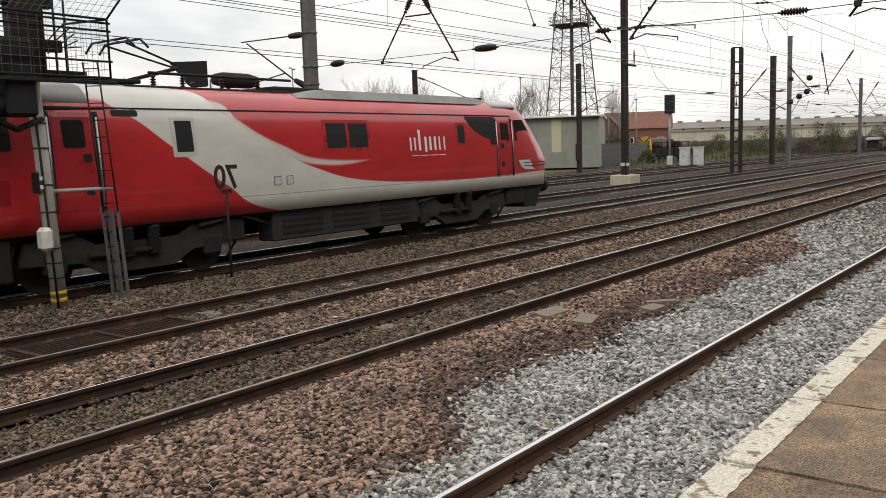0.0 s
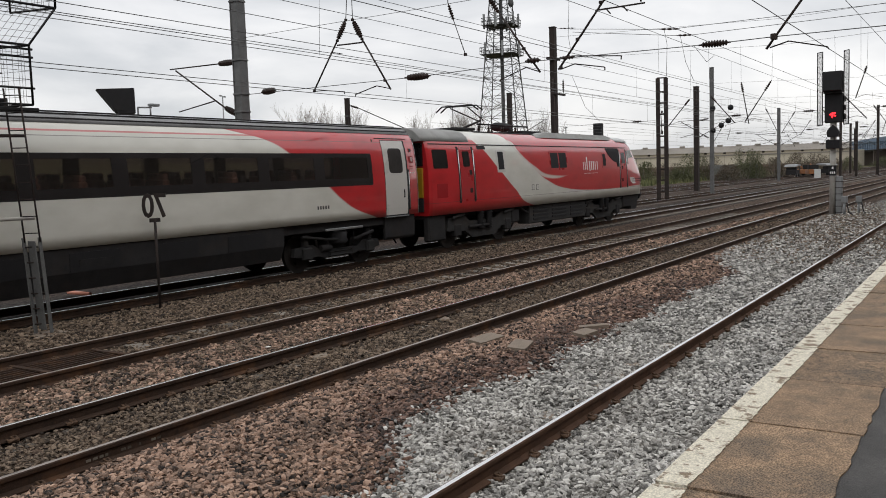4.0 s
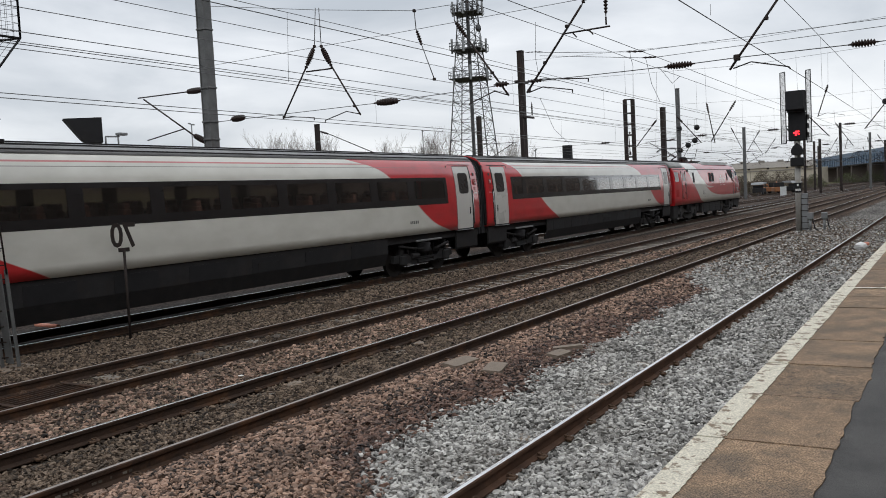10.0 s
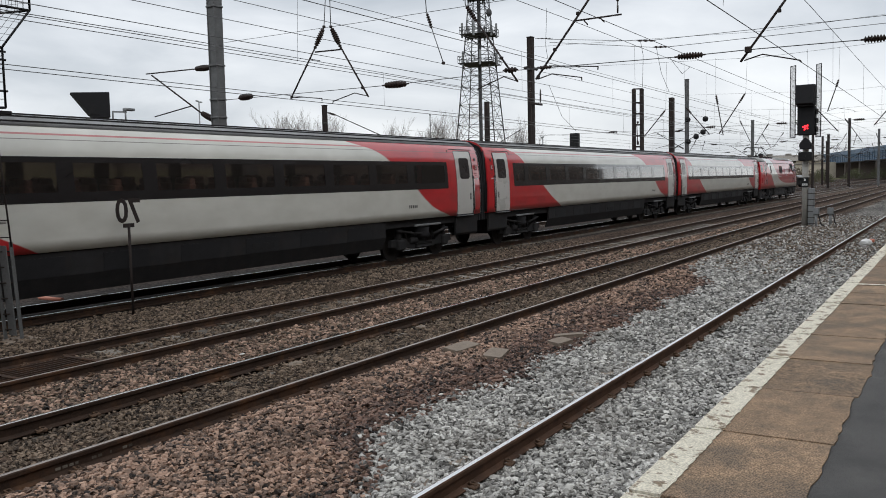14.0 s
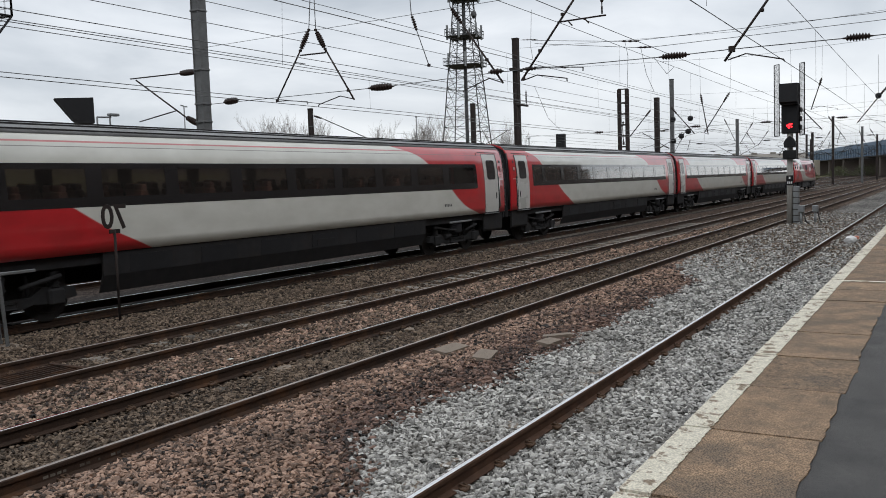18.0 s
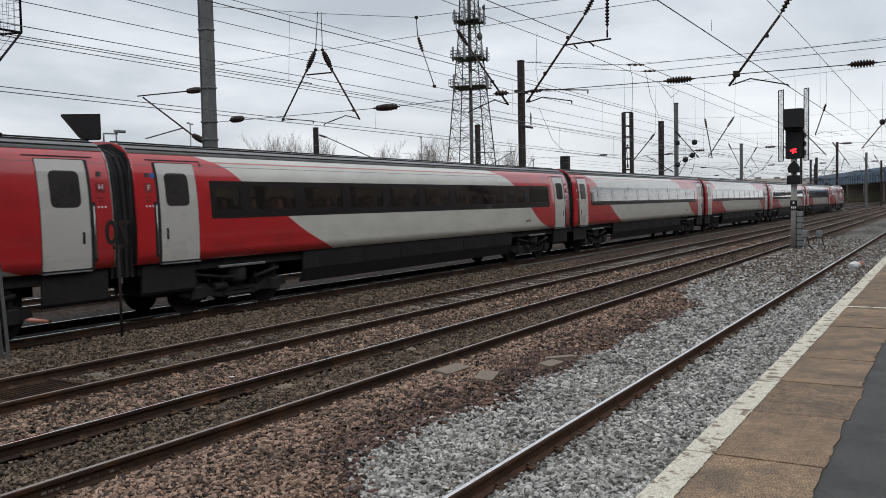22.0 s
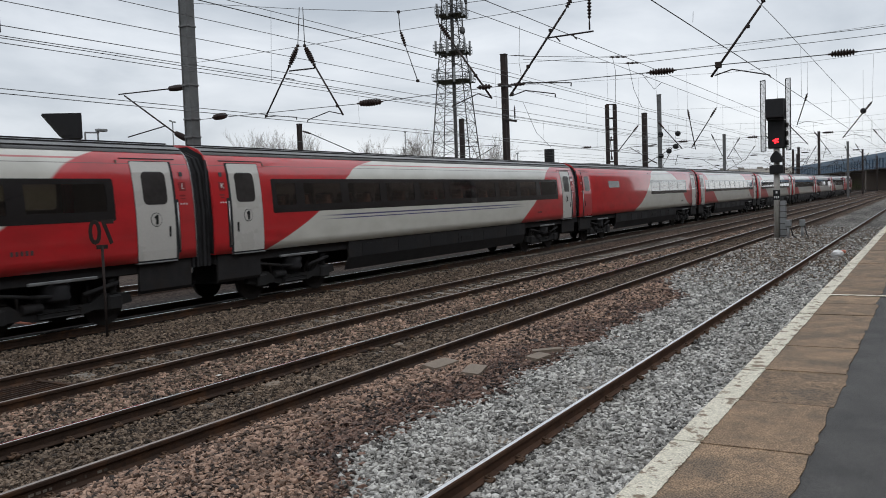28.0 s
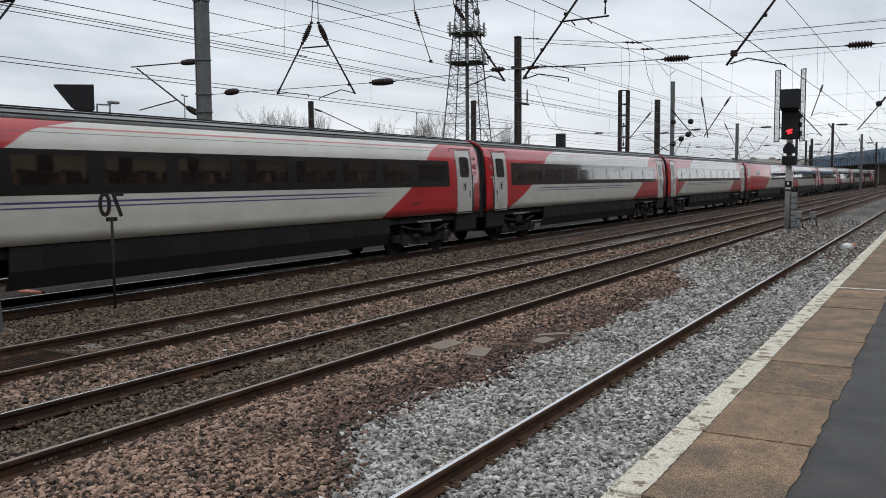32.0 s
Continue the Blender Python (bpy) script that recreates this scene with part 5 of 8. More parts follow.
        # operator's mark as plain white shapes
        for x0, x1, z0, z1 in ((2.74, 2.80, 2.32, 2.66), (2.92, 2.98, 2.32, 2.66), (3.10, 3.19, 2.32, 2.86), (3.36, 3.45, 2.28, 2.68), (3.56, 3.65, 2.32, 2.68), (3.77, 3.86, 2.32, 2.68), (3.98, 4.04, 2.32, 2.68), (4.20, 4.26, 2.32, 2.68)):
            part("mark_block", panel(x0, x1, z0, z1, 0.003, 0.01, 0.004, g), DECAL, c, "plain white bar of the operator's mark")
        for k in range(4):
            part("mark_line", panel(2.80 + 0.38 * k, 3.12 + 0.38 * k, 2.175, 2.195, 0.003, 0.006, 0.004, g), DECAL, c)
        # sill line and underframe boxes
        part("equipment_box", Shape().box(-2.0, 3.1, min(g * 0.7, g * 1.22), max(g * 0.7, g * 1.22), 0.42, 1.10, 0.03), LOCO_BOGIE, c, "dark grey louvred equipment case")
        for x0, x1 in ((-1.7, -0.45), (-0.1, 1.2), (1.6, 2.8)):
            for k in range(4):
                part("louvre", Shape().box(x0, x1, min(g * 1.215, g * 1.235), max(g * 1.215, g * 1.235), 0.55 + 0.135 * k, 0.63 + 0.135 * k, 0.004), BLACK, c)
        part("buffer", Shape().lathe((9.7, g * 0.87, 1.05), (10.2, g * 0.87, 1.05), [(0, 0.11), (0.7, 0.11), (0.72, 0.23), (1, 0.23)], 16, False), BLACK, c)
        part("tail_lamp", Shape().box(9.65, 9.95, g * 0.8 - 0.12, g * 0.8 + 0.12, 1.62, 1.76, 0.02), BLACK, c)
    part("windscreen", Shape().add([(8.74, -0.95, 3.30), (8.74, 0.95, 3.30), (9.44, 1.0, 2.55), (9.44, -1.0, 2.55)], [(0, 1, 2, 3)]), GLASS, c, "raked front windscreen")
    part("nose_skirt", Shape().prism([(8.6, 0.42), (9.3, 0.40), (9.8, 1.22), (8.6, 1.22)], -1.15, 1.15, "y"), BOGIE_GREY, c, "dark grey snowplough skirt")
    # flat end face: yellow warning panel and dark screen
    part("warning_panel", Shape().box(-8.82, -8.75, -1.12, 1.12, 1.65, 2.55, 0.01), HATCH_YELLOW, c, "yellow warning panel on the flat end")
    part("lower_end", Shape().box(-8.80, -8.75, -1.12, 1.12, 1.22, 1.63, 0.01), UNDER, c)
    part("end_hatch", Shape().box(-8.84, -8.81, -0.95, -0.35, 1.75, 2.1, 0.01), BLACK, c)
    part("end_screen", Shape().box(-8.80, -8.75, -1.12, 1.12, 2.60, 3.3, 0.01), GLASS, c, "dark screen of the flat end")
    part("end_shelf", Shape().box(-8.92, -8.80, -0.55, 0.55, 1.7, 2.12, 0.02), HATCH_YELLOW, c)
    part("frame_beam", Shape().box(-8.7, 9.3, -1.1, 1.1, 0.98, 1.2, 0.02), UNDER, c)
    for x in (-5.3, 5.15):
        bg = part("bogie", Shape().box(-0.5, 0.5, -1.0, 1.0, 0.4, 0.8, 0.03), LOCO_BOGIE, c, "dusty grey locomotive bogie", at=(x, 0, 0))
        part("traction_motor", Shape().box(-1.9, 1.9, -0.6, 0.6, 0.32, 0.99, 0.08), UNDER, bg)
        for g in (-1, 1):
            part("side_frame", Shape().prism([(-2.3, 0.55), (-2.2, 0.95), (-1.2, 0.98), (-0.9, 0.80), (0.9, 0.80), (1.2, 0.98), (2.2, 0.95), (2.3, 0.55), (1.2, 0.50), (0.75, 0.25), (-0.75, 0.25), (-1.2, 0.50)], g * 1.06, g * 1.17, "y"), LOCO_BOGIE, bg, "deep dusty bogie side frame")
            part("sand_pipe", Shape().path([(-2.35, g * 1.1, 1.0), (-2.4, g * 1.0, 0.5), (-2.25, g * 0.85, 0.15)], 0.03, 6), UNDER, bg)
            part("sand_pipe", Shape().path([(2.35, g * 1.1, 1.0), (2.4, g * 1.0, 0.5), (2.25, g * 0.85, 0.15)], 0.03, 6), UNDER, bg)
            part("yaw_damper", Shape().tube((-1.1, g * 1.25, 0.62), (0.2, g * 1.25, 0.62), 0.05, 8), UNDER, bg)
        for g in (-1, 1):
            for q in (-0.28, 0.28):
                part("coil_spring", Shape().lathe((q, g * 1.2, 0.50), (q, g * 1.2, 1.08), [(k / 14, 0.10 if k % 2 == 0 else 0.15) for k in range(15)], 12), BLACK, bg)
            for a in (-1.68, 1.68):
                part("axle_box", Shape().box(a - 0.2, a + 0.2, min(g * 1.0, g * 1.22), max(g * 1.0, g * 1.22), 0.34, 0.74, 0.04), UNDER, bg)
                part("damper", Shape().tube((a - 0.35, g * 1.22, 0.95), (a + 0.35, g * 1.22, 1.05), 0.05, 8), LOCO_BOGIE, bg)
        for a in (-1.68, 1.68):
            WHEELS.append((wheel_pair("wheelset", bg, a, 0.5), 0.5, (a, 0, 0.5)))
    # roof gear
    for x in (-4.3, -3.6, -2.6, -1.6):
        part("roof_insulator", Shape().insulator((x, -0.5, 3.74), (x, -0.5, 4.0), 0.09, 4), INSUL, c)
        part("roof_insulator", Shape().insulator((x, 0.5, 3.74), (x, 0.5, 4.0), 0.09, 4), INSUL, c)
    part("busbar", Shape().tube((-4.4, -0.5, 4.03), (-0.6, -0.5, 4.03), 0.03, 8), BLACK, c)
    part("circuit_breaker", Shape().lathe((-2.4, 0.0, 4.02), (-1.2, 0.0, 4.02), [(0, 0.12), (0.2, 0.17), (0.8, 0.17), (1, 0.12)], 12), BLACK, c)
    part("breaker_base", Shape().box(-1.2, 0.4, -0.6, 0.6, 3.74, 3.88, 0.03), BLACK, c)
    part("horn_cover", Shape().box(6.3, 7.3, -0.5, 0.5, 3.79, 3.85, 0.02), BLACK, c)
    for k in range(3):
        part("roof_bolt", Shape().box(2.0 + 1.5 * k, 2.15 + 1.5 * k, -0.45, -0.25, 3.79, 3.86), BLACK, c)
    pan = part("pantograph", Shape().box(-5.9, -4.6, -0.55, 0.55, 3.80, 3.88, 0.02), BLACK, c, "raised single-arm pantograph")
    part("lower_arm", Shape().tube((-4.7, 0, 3.86), (-3.3, 0, 4.22), 0.04, 8), BOGIE_GREY, pan)
    part("upper_arm", Shape().tube((-3.3, -0.12, 4.22), (-4.75, -0.35, 4.60), 0.022, 6).tube((-3.3, 0.12, 4.22), (-4.75, 0.35, 4.60), 0.022, 6), BOGIE_GREY, pan)
    head = Shape()
    for xx in (-4.9, -4.6):
        head.path([(xx, -0.85, 4.48), (xx, -0.6, 4.66), (xx, 0.6, 4.66), (xx, 0.85, 4.48)], 0.025, 6)
    part("collector_head", head, BLACK, pan)
    return c


def build_train():
    mats = {k: livery("livery_" + k, k) for k in ("standard", "first", "buffet")}
    std = "off-white and red passenger coach with a black window band"
    cars = [build_loco(livery("livery_loco", "loco"))]
    names = "BCDEF"
    for k in range(9):
        if k == 5:
            ob = build_coach("buffet", mats, "H", "mostly red catering coach with one short window band")
        elif k >= 6:
            ob = build_coach("first", mats, "KLM"[k - 6], "first class off-white and red coach with purple waist lines")
        else:
            ob = build_coach("standard", mats, names[k], std)
        cars.append(ob)
    return cars


TRAIN = build_train()


PULL = [(0, 0.0), (4, 0.0), (7, -0.06), (11.5, -0.03), (15, 0.03), (19, 0.07), (22, -0.04), (25, -0.04), (28, 0.0), (32, 0.0)]


def car_offset(k):
    """A vehicle's middle from the coupling behind the locomotive; the last three ride on longer couplings."""
    return 9.30 if k == 0 else -PITCH * (k - 0.5) - (0.15 if k > 6 else 0.0)


def gap_x(t):
    """Where the coupling behind the locomotive is at t seconds: the train gathers speed, a little unevenly."""
    u = t / 32.0
    pull = float(np.interp(t, [a for a, _ in PULL], [b for _, b in PULL]))
    return pull + 15.8705 + 112.6151 * u + 138.7777 * u ** 2 - 219.2049 * u ** 3 + 463.6396 * u ** 4 - 424.3442 * u ** 5 + 140.5531 * u ** 6 - 10.92 + 0.5 * math.exp(-(t / 3.2) ** 2)


for k, car in enumerate(TRAIN):
    car.location = (gap_x(0) + car_offset(k), CENTRE[3], 0.0)


def motions():
    times = [0.5 * i for i in range(65)]
    for k, car in enumerate(TRAIN):
        off = car_offset(k)
        walk(car, [(t, pose(gap_x(t) + off, CENTRE[3], 0.0)) for t in times])
    start = gap_x(0)
    for wheel, r, (x, y, z) in WHEELS:
        rows, t = [], 0.0
        while t < 32.0:
            rows.append((t, pose(x, y, z, 0, math.degrees((gap_x(t) - start) / r) % 360, 0)))
            t += 2 / 30
        rows.append((32.0, pose(x, y, z, 0, math.degrees((gap_x(32.0) - start) / r) % 360, 0)))
        walk(wheel, rows)

# ---------- overhead line ----------
def span_x(y):
    """The nearest wire span crosses the tracks a little askew."""
    return 18.3 + 0.08 * (y - 2.8)


def box_mast(at, w, h, mat, label, d=None, bands=(), base=0.0, name="overhead_mast", group="overhead masts"):
    d = d or w
    m = thing(name, at, label, "mast", group)
    part("shaft", Shape().box(-w / 2, w / 2, -d / 2, d / 2, -0.3, h, 0.02), mat, m)
    for g in (-1, 1):
        part("flange", Shape().box(-w / 2 - 0.03, w / 2 + 0.03, g * d / 2 - 0.015, g * d / 2 + 0.015, -0.2, h - 0.02, 0.004), mat, m)
    part("cap", Shape().box(-w / 2 - 0.04, w / 2 + 0.04, -d / 2 - 0.04, d / 2 + 0.04, h - 0.02, h + 0.04, 0.01), mat, m)
    for z in bands:
        part("clamp_band", Shape().box(-w / 2 - 0.045, w / 2 + 0.045, -d / 2 - 0.045, d / 2 + 0.045, z - 0.028, z + 0.028, 0.01), GREY_STEEL, m)
    if base:
        part("foundation", Shape().box(-base / 2, base / 2, -base / 2, base / 2, -0.4, 0.42, 0.04), CONCRETE, m, "stained concrete foundation block")
    return m


def twin_mast(at, gap, h, mat, label):
    m = thing("lattice_mast", at, label, "mast", "overhead masts")
    for g in (-1, 1):
        s = Shape()
        s.box(g * gap / 2 - 0.15, g * gap / 2 + 0.15, -0.18, 0.18, -0.3, h, 0.01)
        part("channel", s, mat, m)
    for k in range(int(h / 0.8)):
        part("batten", Shape().box(-gap / 2, gap / 2, -0.17, -0.13, 0.5 + 0.8 * k, 0.62 + 0.8 * k), mat, m)
    part("cap", Shape().box(-gap / 2 - 0.08, gap / 2 + 0.08, -0.18, 0.18, h, h + 0.06, 0.01), mat, m)
    return m


def rod(name, p, q, r, mat, parent, label="", n=6):
    return part(name, Shape().tube(p, q, r, n), mat, parent, label)


def in_span(pts):
    return [(span_x(y), y, z) for y, z in pts]


def clamp(parent, p, r=0.036):
    part("clamp", Shape().box(p[0] - r, p[0] + r, p[1] - r, p[1] + r, p[2] - r, p[2] + r, 0.01), DARK_STEEL, parent)


def registration(parent, pts, r=0.014):
    part("registration_arm", Shape().path(in_span(pts), r, 6), DARK_STEEL, parent)


def near_span():
    ga = box_mast((19.62, 20.0, 0), 0.29, 13.0, GREY_STEEL, "tall grey steel overhead line mast with clamp bands", 0.29, (4.5, 5.05, 6.1, 7.9))
    box_mast((17.8, -4.4, PLAT_Z), 0.36, 11.0, GREY_STEEL, "tall grey steel overhead line mast at the platform", 0.36, (3.9, 5.2))
    # cantilever on the mast towards the fifth track
    (a, b, c, d, e, f, g, h) = in_span([(20.2, 6.09), (21.15, 6.11), (23.66, 6.18), (23.36, 6.11), (20.95, 4.73), (20.2, 4.40), (23.29, 4.73), (21.4, 4.95)])
    part("insulator", Shape().insulator(Vector(a) - ga.location, Vector(b) - ga.location, 0.14, 8, 0.7), INSUL, ga)
    rod("tie_rod", Vector(b) - ga.location, Vector(c) - ga.location, 0.022, DARK_STEEL, ga)
    rod("strut", Vector(d) - ga.location, Vector(e) - ga.location, 0.026, DARK_STEEL, ga)
    part("insulator", Shape().insulator(Vector(e) - ga.location, Vector(f) - ga.location, 0.14, 8, 0.7), INSUL, ga)
    rod("registration_arm", Vector(g) - ga.location, Vector(h) - ga.location, 0.02, DARK_STEEL, ga)
    # wires across the tracks
    sp = thing("headspan", (0, 0, 0), "wire span across all tracks with strain insulators", "overhead line", kind="structure")
    for pts, r in (([(19.8, 5.03), (13.0, 4.94), (9.2, 4.97), (5.0, 4.88), (3.8, 4.88), (1.2, 4.83), (-4.3, 4.8)], 0.010), ([(19.8, 6.78), (12.83, 6.69), (-4.3, 6.55)], 0.007),
                   ([(19.8, 8.6), (15.4, 7.76), (11.97, 7.17), (7.0, 6.95), (-4.3, 9.0)], 0.008), ([(8.4, 5.61), (6.0, 5.30), (1.14, 5.24), (-4.3, 5.3)], 0.006), ([(8.33, 5.53), (5.65, 5.12), (1.14, 5.10), (-4.3, 5.15)], 0.006)):
        part("span_wire", Shape().path(in_span(pts), r, 5), WIRE, sp)
    for y0, z0, y1, z1, r, n in ((19.12, 5.04, 18.46, 5.06, 0.145, 6), (13.40, 4.95, 12.52, 4.93, 0.135, 8), (9.62, 5.0, 9.2, 4.99, 0.10, 4), (8.65, 4.97, 8.28, 4.96, 0.07, 4), (5.34, 4.885, 4.67, 4.875, 0.105, 9), (1.72, 4.84, 1.2, 4.83, 0.105, 8), (6.23, 5.33, 5.75, 5.28, 0.035, 3), (5.84, 5.15, 5.46, 5.12, 0.035, 3)):
        (p, q) = in_span([(y0, z0), (y1, z1)])
        part("strain_insulator", Shape().insulator(p, q, r, n, 0.5), INSUL, sp, "dark brown strain insulator")
    for pts in ([(6.10, 5.29), (6.04, 4.99), (6.06, 4.32)], [(5.74, 5.12), (5.63, 4.57), (5.46, 4.17)], [(5.44, 4.88), (5.35, 4.76), (5.17, 4.52), (5.0, 4.65)], [(8.40, 6.32), (8.44, 5.47), (8.39, 5.17)], [(16.44, 7.85), (16.55, 5.89)], [(4.3, 6.04), (4.31, 5.82)], [(8.37, 4.55), (8.03, 3.79), (7.67, 3.44)]):
        part("jumper_wire", Shape().path(in_span(pts), 0.005, 5), WIRE, sp)
    # supports over the fourth track: a pair of spread arms
    v = thing("overhead_support", (0, 0, 0), "pair of spread arms with insulators holding contact wires", "overhead support", "supports on the near span")
    for top, i0, i1, tip in (((15.34, 7.8), (15.46, 6.75), (15.82, 6.22), (16.86, 4.86)), ((15.21, 7.78), (15.20, 6.72), (14.88, 6.16), (13.90, 4.69))):
        (p0, p1, p2, p3) = in_span([top, i0, i1, tip])
        rod("hanger", p0, p1, 0.012, WIRE, v)
        part("insulator", Shape().insulator(p1, p2, 0.115, 8, 0.65), INSUL, v)
        rod("arm", p2, p3, 0.024, DARK_STEEL, v)
        clamp(v, p1), clamp(v, p2)
    registration(v, [(15.83, 6.09), (14.88, 6.06), (14.85, 6.15)], 0.022)
    registration(v, [(16.82, 4.88), (16.4, 4.87), (15.62, 4.77), (15.63, 4.70)])
    registration(v, [(13.95, 4.72), (14.4, 4.83), (15.2, 4.66), (15.22, 4.60)])
    registration(v, [(16.05, 5.92), (15.65, 5.83)], 0.014)
    clamp(v, in_span([(16.82, 4.90)])[0]), clamp(v, in_span([(14.1, 4.95)])[0])
    # third track
    v = thing("overhead_support", (0, 0, 0), "single slanted arm with insulator holding a contact wire", "overhead support", "supports on the near span")
    (p1, p2, p3) = in_span([(10.68, 6.72), (10.32, 6.22), (9.21, 4.70)])
    rod("hanger", (p1[0], p1[1], 7.05), p1, 0.012, WIRE, v)
    part("insulator", Shape().insulator(p1, p2, 0.085, 7), INSUL, v)
    rod("arm", p2, p3, 0.024, DARK_STEEL, v)
    registration(v, [(9.25, 4.72), (9.6, 4.85), (10.35, 4.62), (10.36, 4.58)])
    clamp(v, in_span([(9.65, 5.30)])[0])
    v = thing("hanging_insulator", (0, 0, 0), "insulator hung on a thin rod below the span", "insulator")
    (p0, p1, p2, p3) = in_span([(11.91, 7.16), (11.88, 6.70), (11.71, 6.22), (11.38, 5.35)])
    rod("hanger", p0, p1, 0.012, WIRE, v), rod("hanger", p2, p3, 0.012, WIRE, v)
    part("insulator", Shape().insulator(p1, p2, 0.07, 6), INSUL, v)
    clamp(v, p3), clamp(v, p0)
    # second track
    v = thing("overhead_support", (0, 0, 0), "slanted arm with a side bar holding a contact wire", "overhead support", "supports on the near span")
    (p0, p1, p3) = in_span([(6.9, 6.98), (7.21, 6.51), (8.71, 4.71)])
    part("insulator", Shape().insulator(p0, p1, 0.085, 7), INSUL, v)
    rod("arm", p1, p3, 0.025, DARK_STEEL, v)
    (q0, q1, q2, q3) = in_span([(7.73, 5.94), (6.54, 5.94), (6.63, 5.98), (6.62, 6.9)])
    rod("side_bar", q0, q1, 0.02, DARK_STEEL, v)
    part("insulator", Shape().insulator((q2[0], q2[1], 6.15), q3, 0.07, 8), INSUL, v)
    rod("hanger", q2, (q2[0], q2[1], 6.15), 0.02, DARK_STEEL, v)
    registration(v, [(7.45, 5.92), (7.36, 5.82)], 0.016), registration(v, [(7.05, 5.93), (6.95, 5.82)], 0.016)
    registration(v, [(8.66, 4.71), (8.28, 4.80), (7.52, 4.65), (7.52, 4.58)])
    registration(v, [(8.35, 4.99), (7.11, 4.86), (7.12, 4.78)])
    for y, z in ((7.6, 6.1), (8.2, 5.35), (8.65, 4.75)):
        clamp(v, in_span([(y, z)])[0])
    # first track
    v = thing("overhead_support", (0, 0, 0), "slanted arm holding the platform line's contact wire", "overhead support", "supports on the near span")
    (p0, p1, p3) = in_span([(2.6, 6.55), (2.95, 5.95), (3.95, 4.65)])
    part("insulator", Shape().insulator(p0, p1, 0.085, 7), INSUL, v)
    rod("arm", p1, p3, 0.025, DARK_STEEL, v)
    rod("hanger", (p0[0], p0[1], 7.4), p0, 0.012, WIRE, v)
    registration(v, [(3.88, 4.67), (3.52, 4.76), (2.80, 4.57), (2.77, 4.52)])
    clamp(v, in_span([(3.80, 4.88)])[0], 0.06), clamp(v, in_span([(3.2, 5.58)])[0])


def along_wires():
    """Contact and carrier wires along each track, with droppers."""
    rows = [(0, 4.46, 5.68, 0.0), (1, 4.78, 5.84, 0.0), (2, 4.86, 5.99, 0.0), (3, 4.75, 5.79, 0.0), (4, 4.75, 5.36, 0.0), (5, 4.8, 5.8, 0.0), (6, 4.8, 5.8, 0.0)]
    for k, low, high, off in rows:
        y = CENTRE[k] + off
        w = thing("overhead_wires", (0, 0, 0), "thin contact wire and carrier wire hung with droppers", "overhead wires", "overhead wires along the tracks", "structure")
        r = 0.0065 if k < 3 else 0.009
        stops = [-60, 18.6, 48.5, 76, 105, 140, 175, 230, 300, 420]
        if k > 3:
            stops = stops[2:]
        sag, stag = [], []
        for a, b in zip(stops, stops[1:]):
            for i in range(8):
                s = i / 8
                sag.append((a + (b - a) * s, y + 0.04 * math.cos(math.pi * (stops.index(a) + s)), high - 0.06 * (4 * s * (1 - s)) * min(1.0, (b - a) / 40)))
                stag.append((a + (b - a) * s, y + 0.05 * math.cos(math.pi * (stops.index(a) + s)), low))
        part("carrier_wire", Shape().path(sag, r, 5), WIRE, w)
        part("contact_wire", Shape().path(stag, r, 5), WIRE, w)
        for p, q in list(zip(sag, stag))[9:50:2]:
            rod("dropper", p, q, 0.003 if k < 3 else 0.004, WIRE, w, n=4)
    ex = thing("feeder_wires", (0, 0, 0), "thin parallel feeder wires high above the tracks", "overhead wires", kind="structure")
    for y, z in ((15.65, 6.42), (15.9, 7.01), (15.3, 4.575), (15.4, 5.645), (16.1, 5.70), (7.9, 6.30)):
        part("feeder_wire", Shape().path([(-60 + 60 * i, y, z + (0.05 if i % 2 else 0.0)) for i in range(8)], 0.009, 5), WIRE, ex)


def far_span(x, y_far, z_low, z_high, arms, strains):
    """A further span: arms run from (across, up) to (across, up), strains sit on the lowest wire."""
    sp = thing("headspan", (x, 0, 0), "further wire span with slanted arms over the tracks", "overhead line", "further wire spans", "structure")
    for z in (5.0, z_low, z_high):
        part("span_wire", Shape().path([(0, y_far, z), (0, (y_far - 4) / 2, z - (0.0 if z < 6 else 0.5)), (0, -4.4, z)], 0.008, 5), WIRE, sp)
    for y0, z0, y1, z1 in arms:
        a, b = Vector((0, y0, z0)), Vector((0, y1, z1))
        m = a + (b - a) * 0.28
        part("insulator", Shape().insulator(a, m, 0.10, 5), INSUL, sp)
        rod("arm", m, b, 0.028, DARK_STEEL, sp)
        rod("hanger", a, (0, y0 + 0.05 * (y0 - y1), z_low - 0.3), 0.006, WIRE, sp)
        g = 1 if y0 > y1 else -1
        part("registration_arm", Shape().path([(0, y1 + g * 0.05, z1 + 0.04), (0, y1 + g * 0.45, z1 + 0.16), (0, y1 + g * 1.25, z1 - 0.02), (0, y1 + g * 1.25, z1 - 0.1)], 0.010, 5), DARK_STEEL, sp)
    for y in strains:
        part("strain_insulator", Shape().insulator((0, y + 0.3, 5.0), (0, y - 0.3, 5.0), 0.10, 5), INSUL, sp)


def usual_arms(tracks, seed):
    """One slanted arm and one steeper hanging arm over each track."""
    rng = random.Random(seed)
    rows = []
    for k in tracks:
        y, side = CENTRE[k], rng.choice((-1, 1))
        rows.append((y + side * 0.3, 6.7, y + side * 1.45, 4.75))
        rows.append((y - side * 0.7, 6.5, y - side * 0.35, 5.3))
    return rows


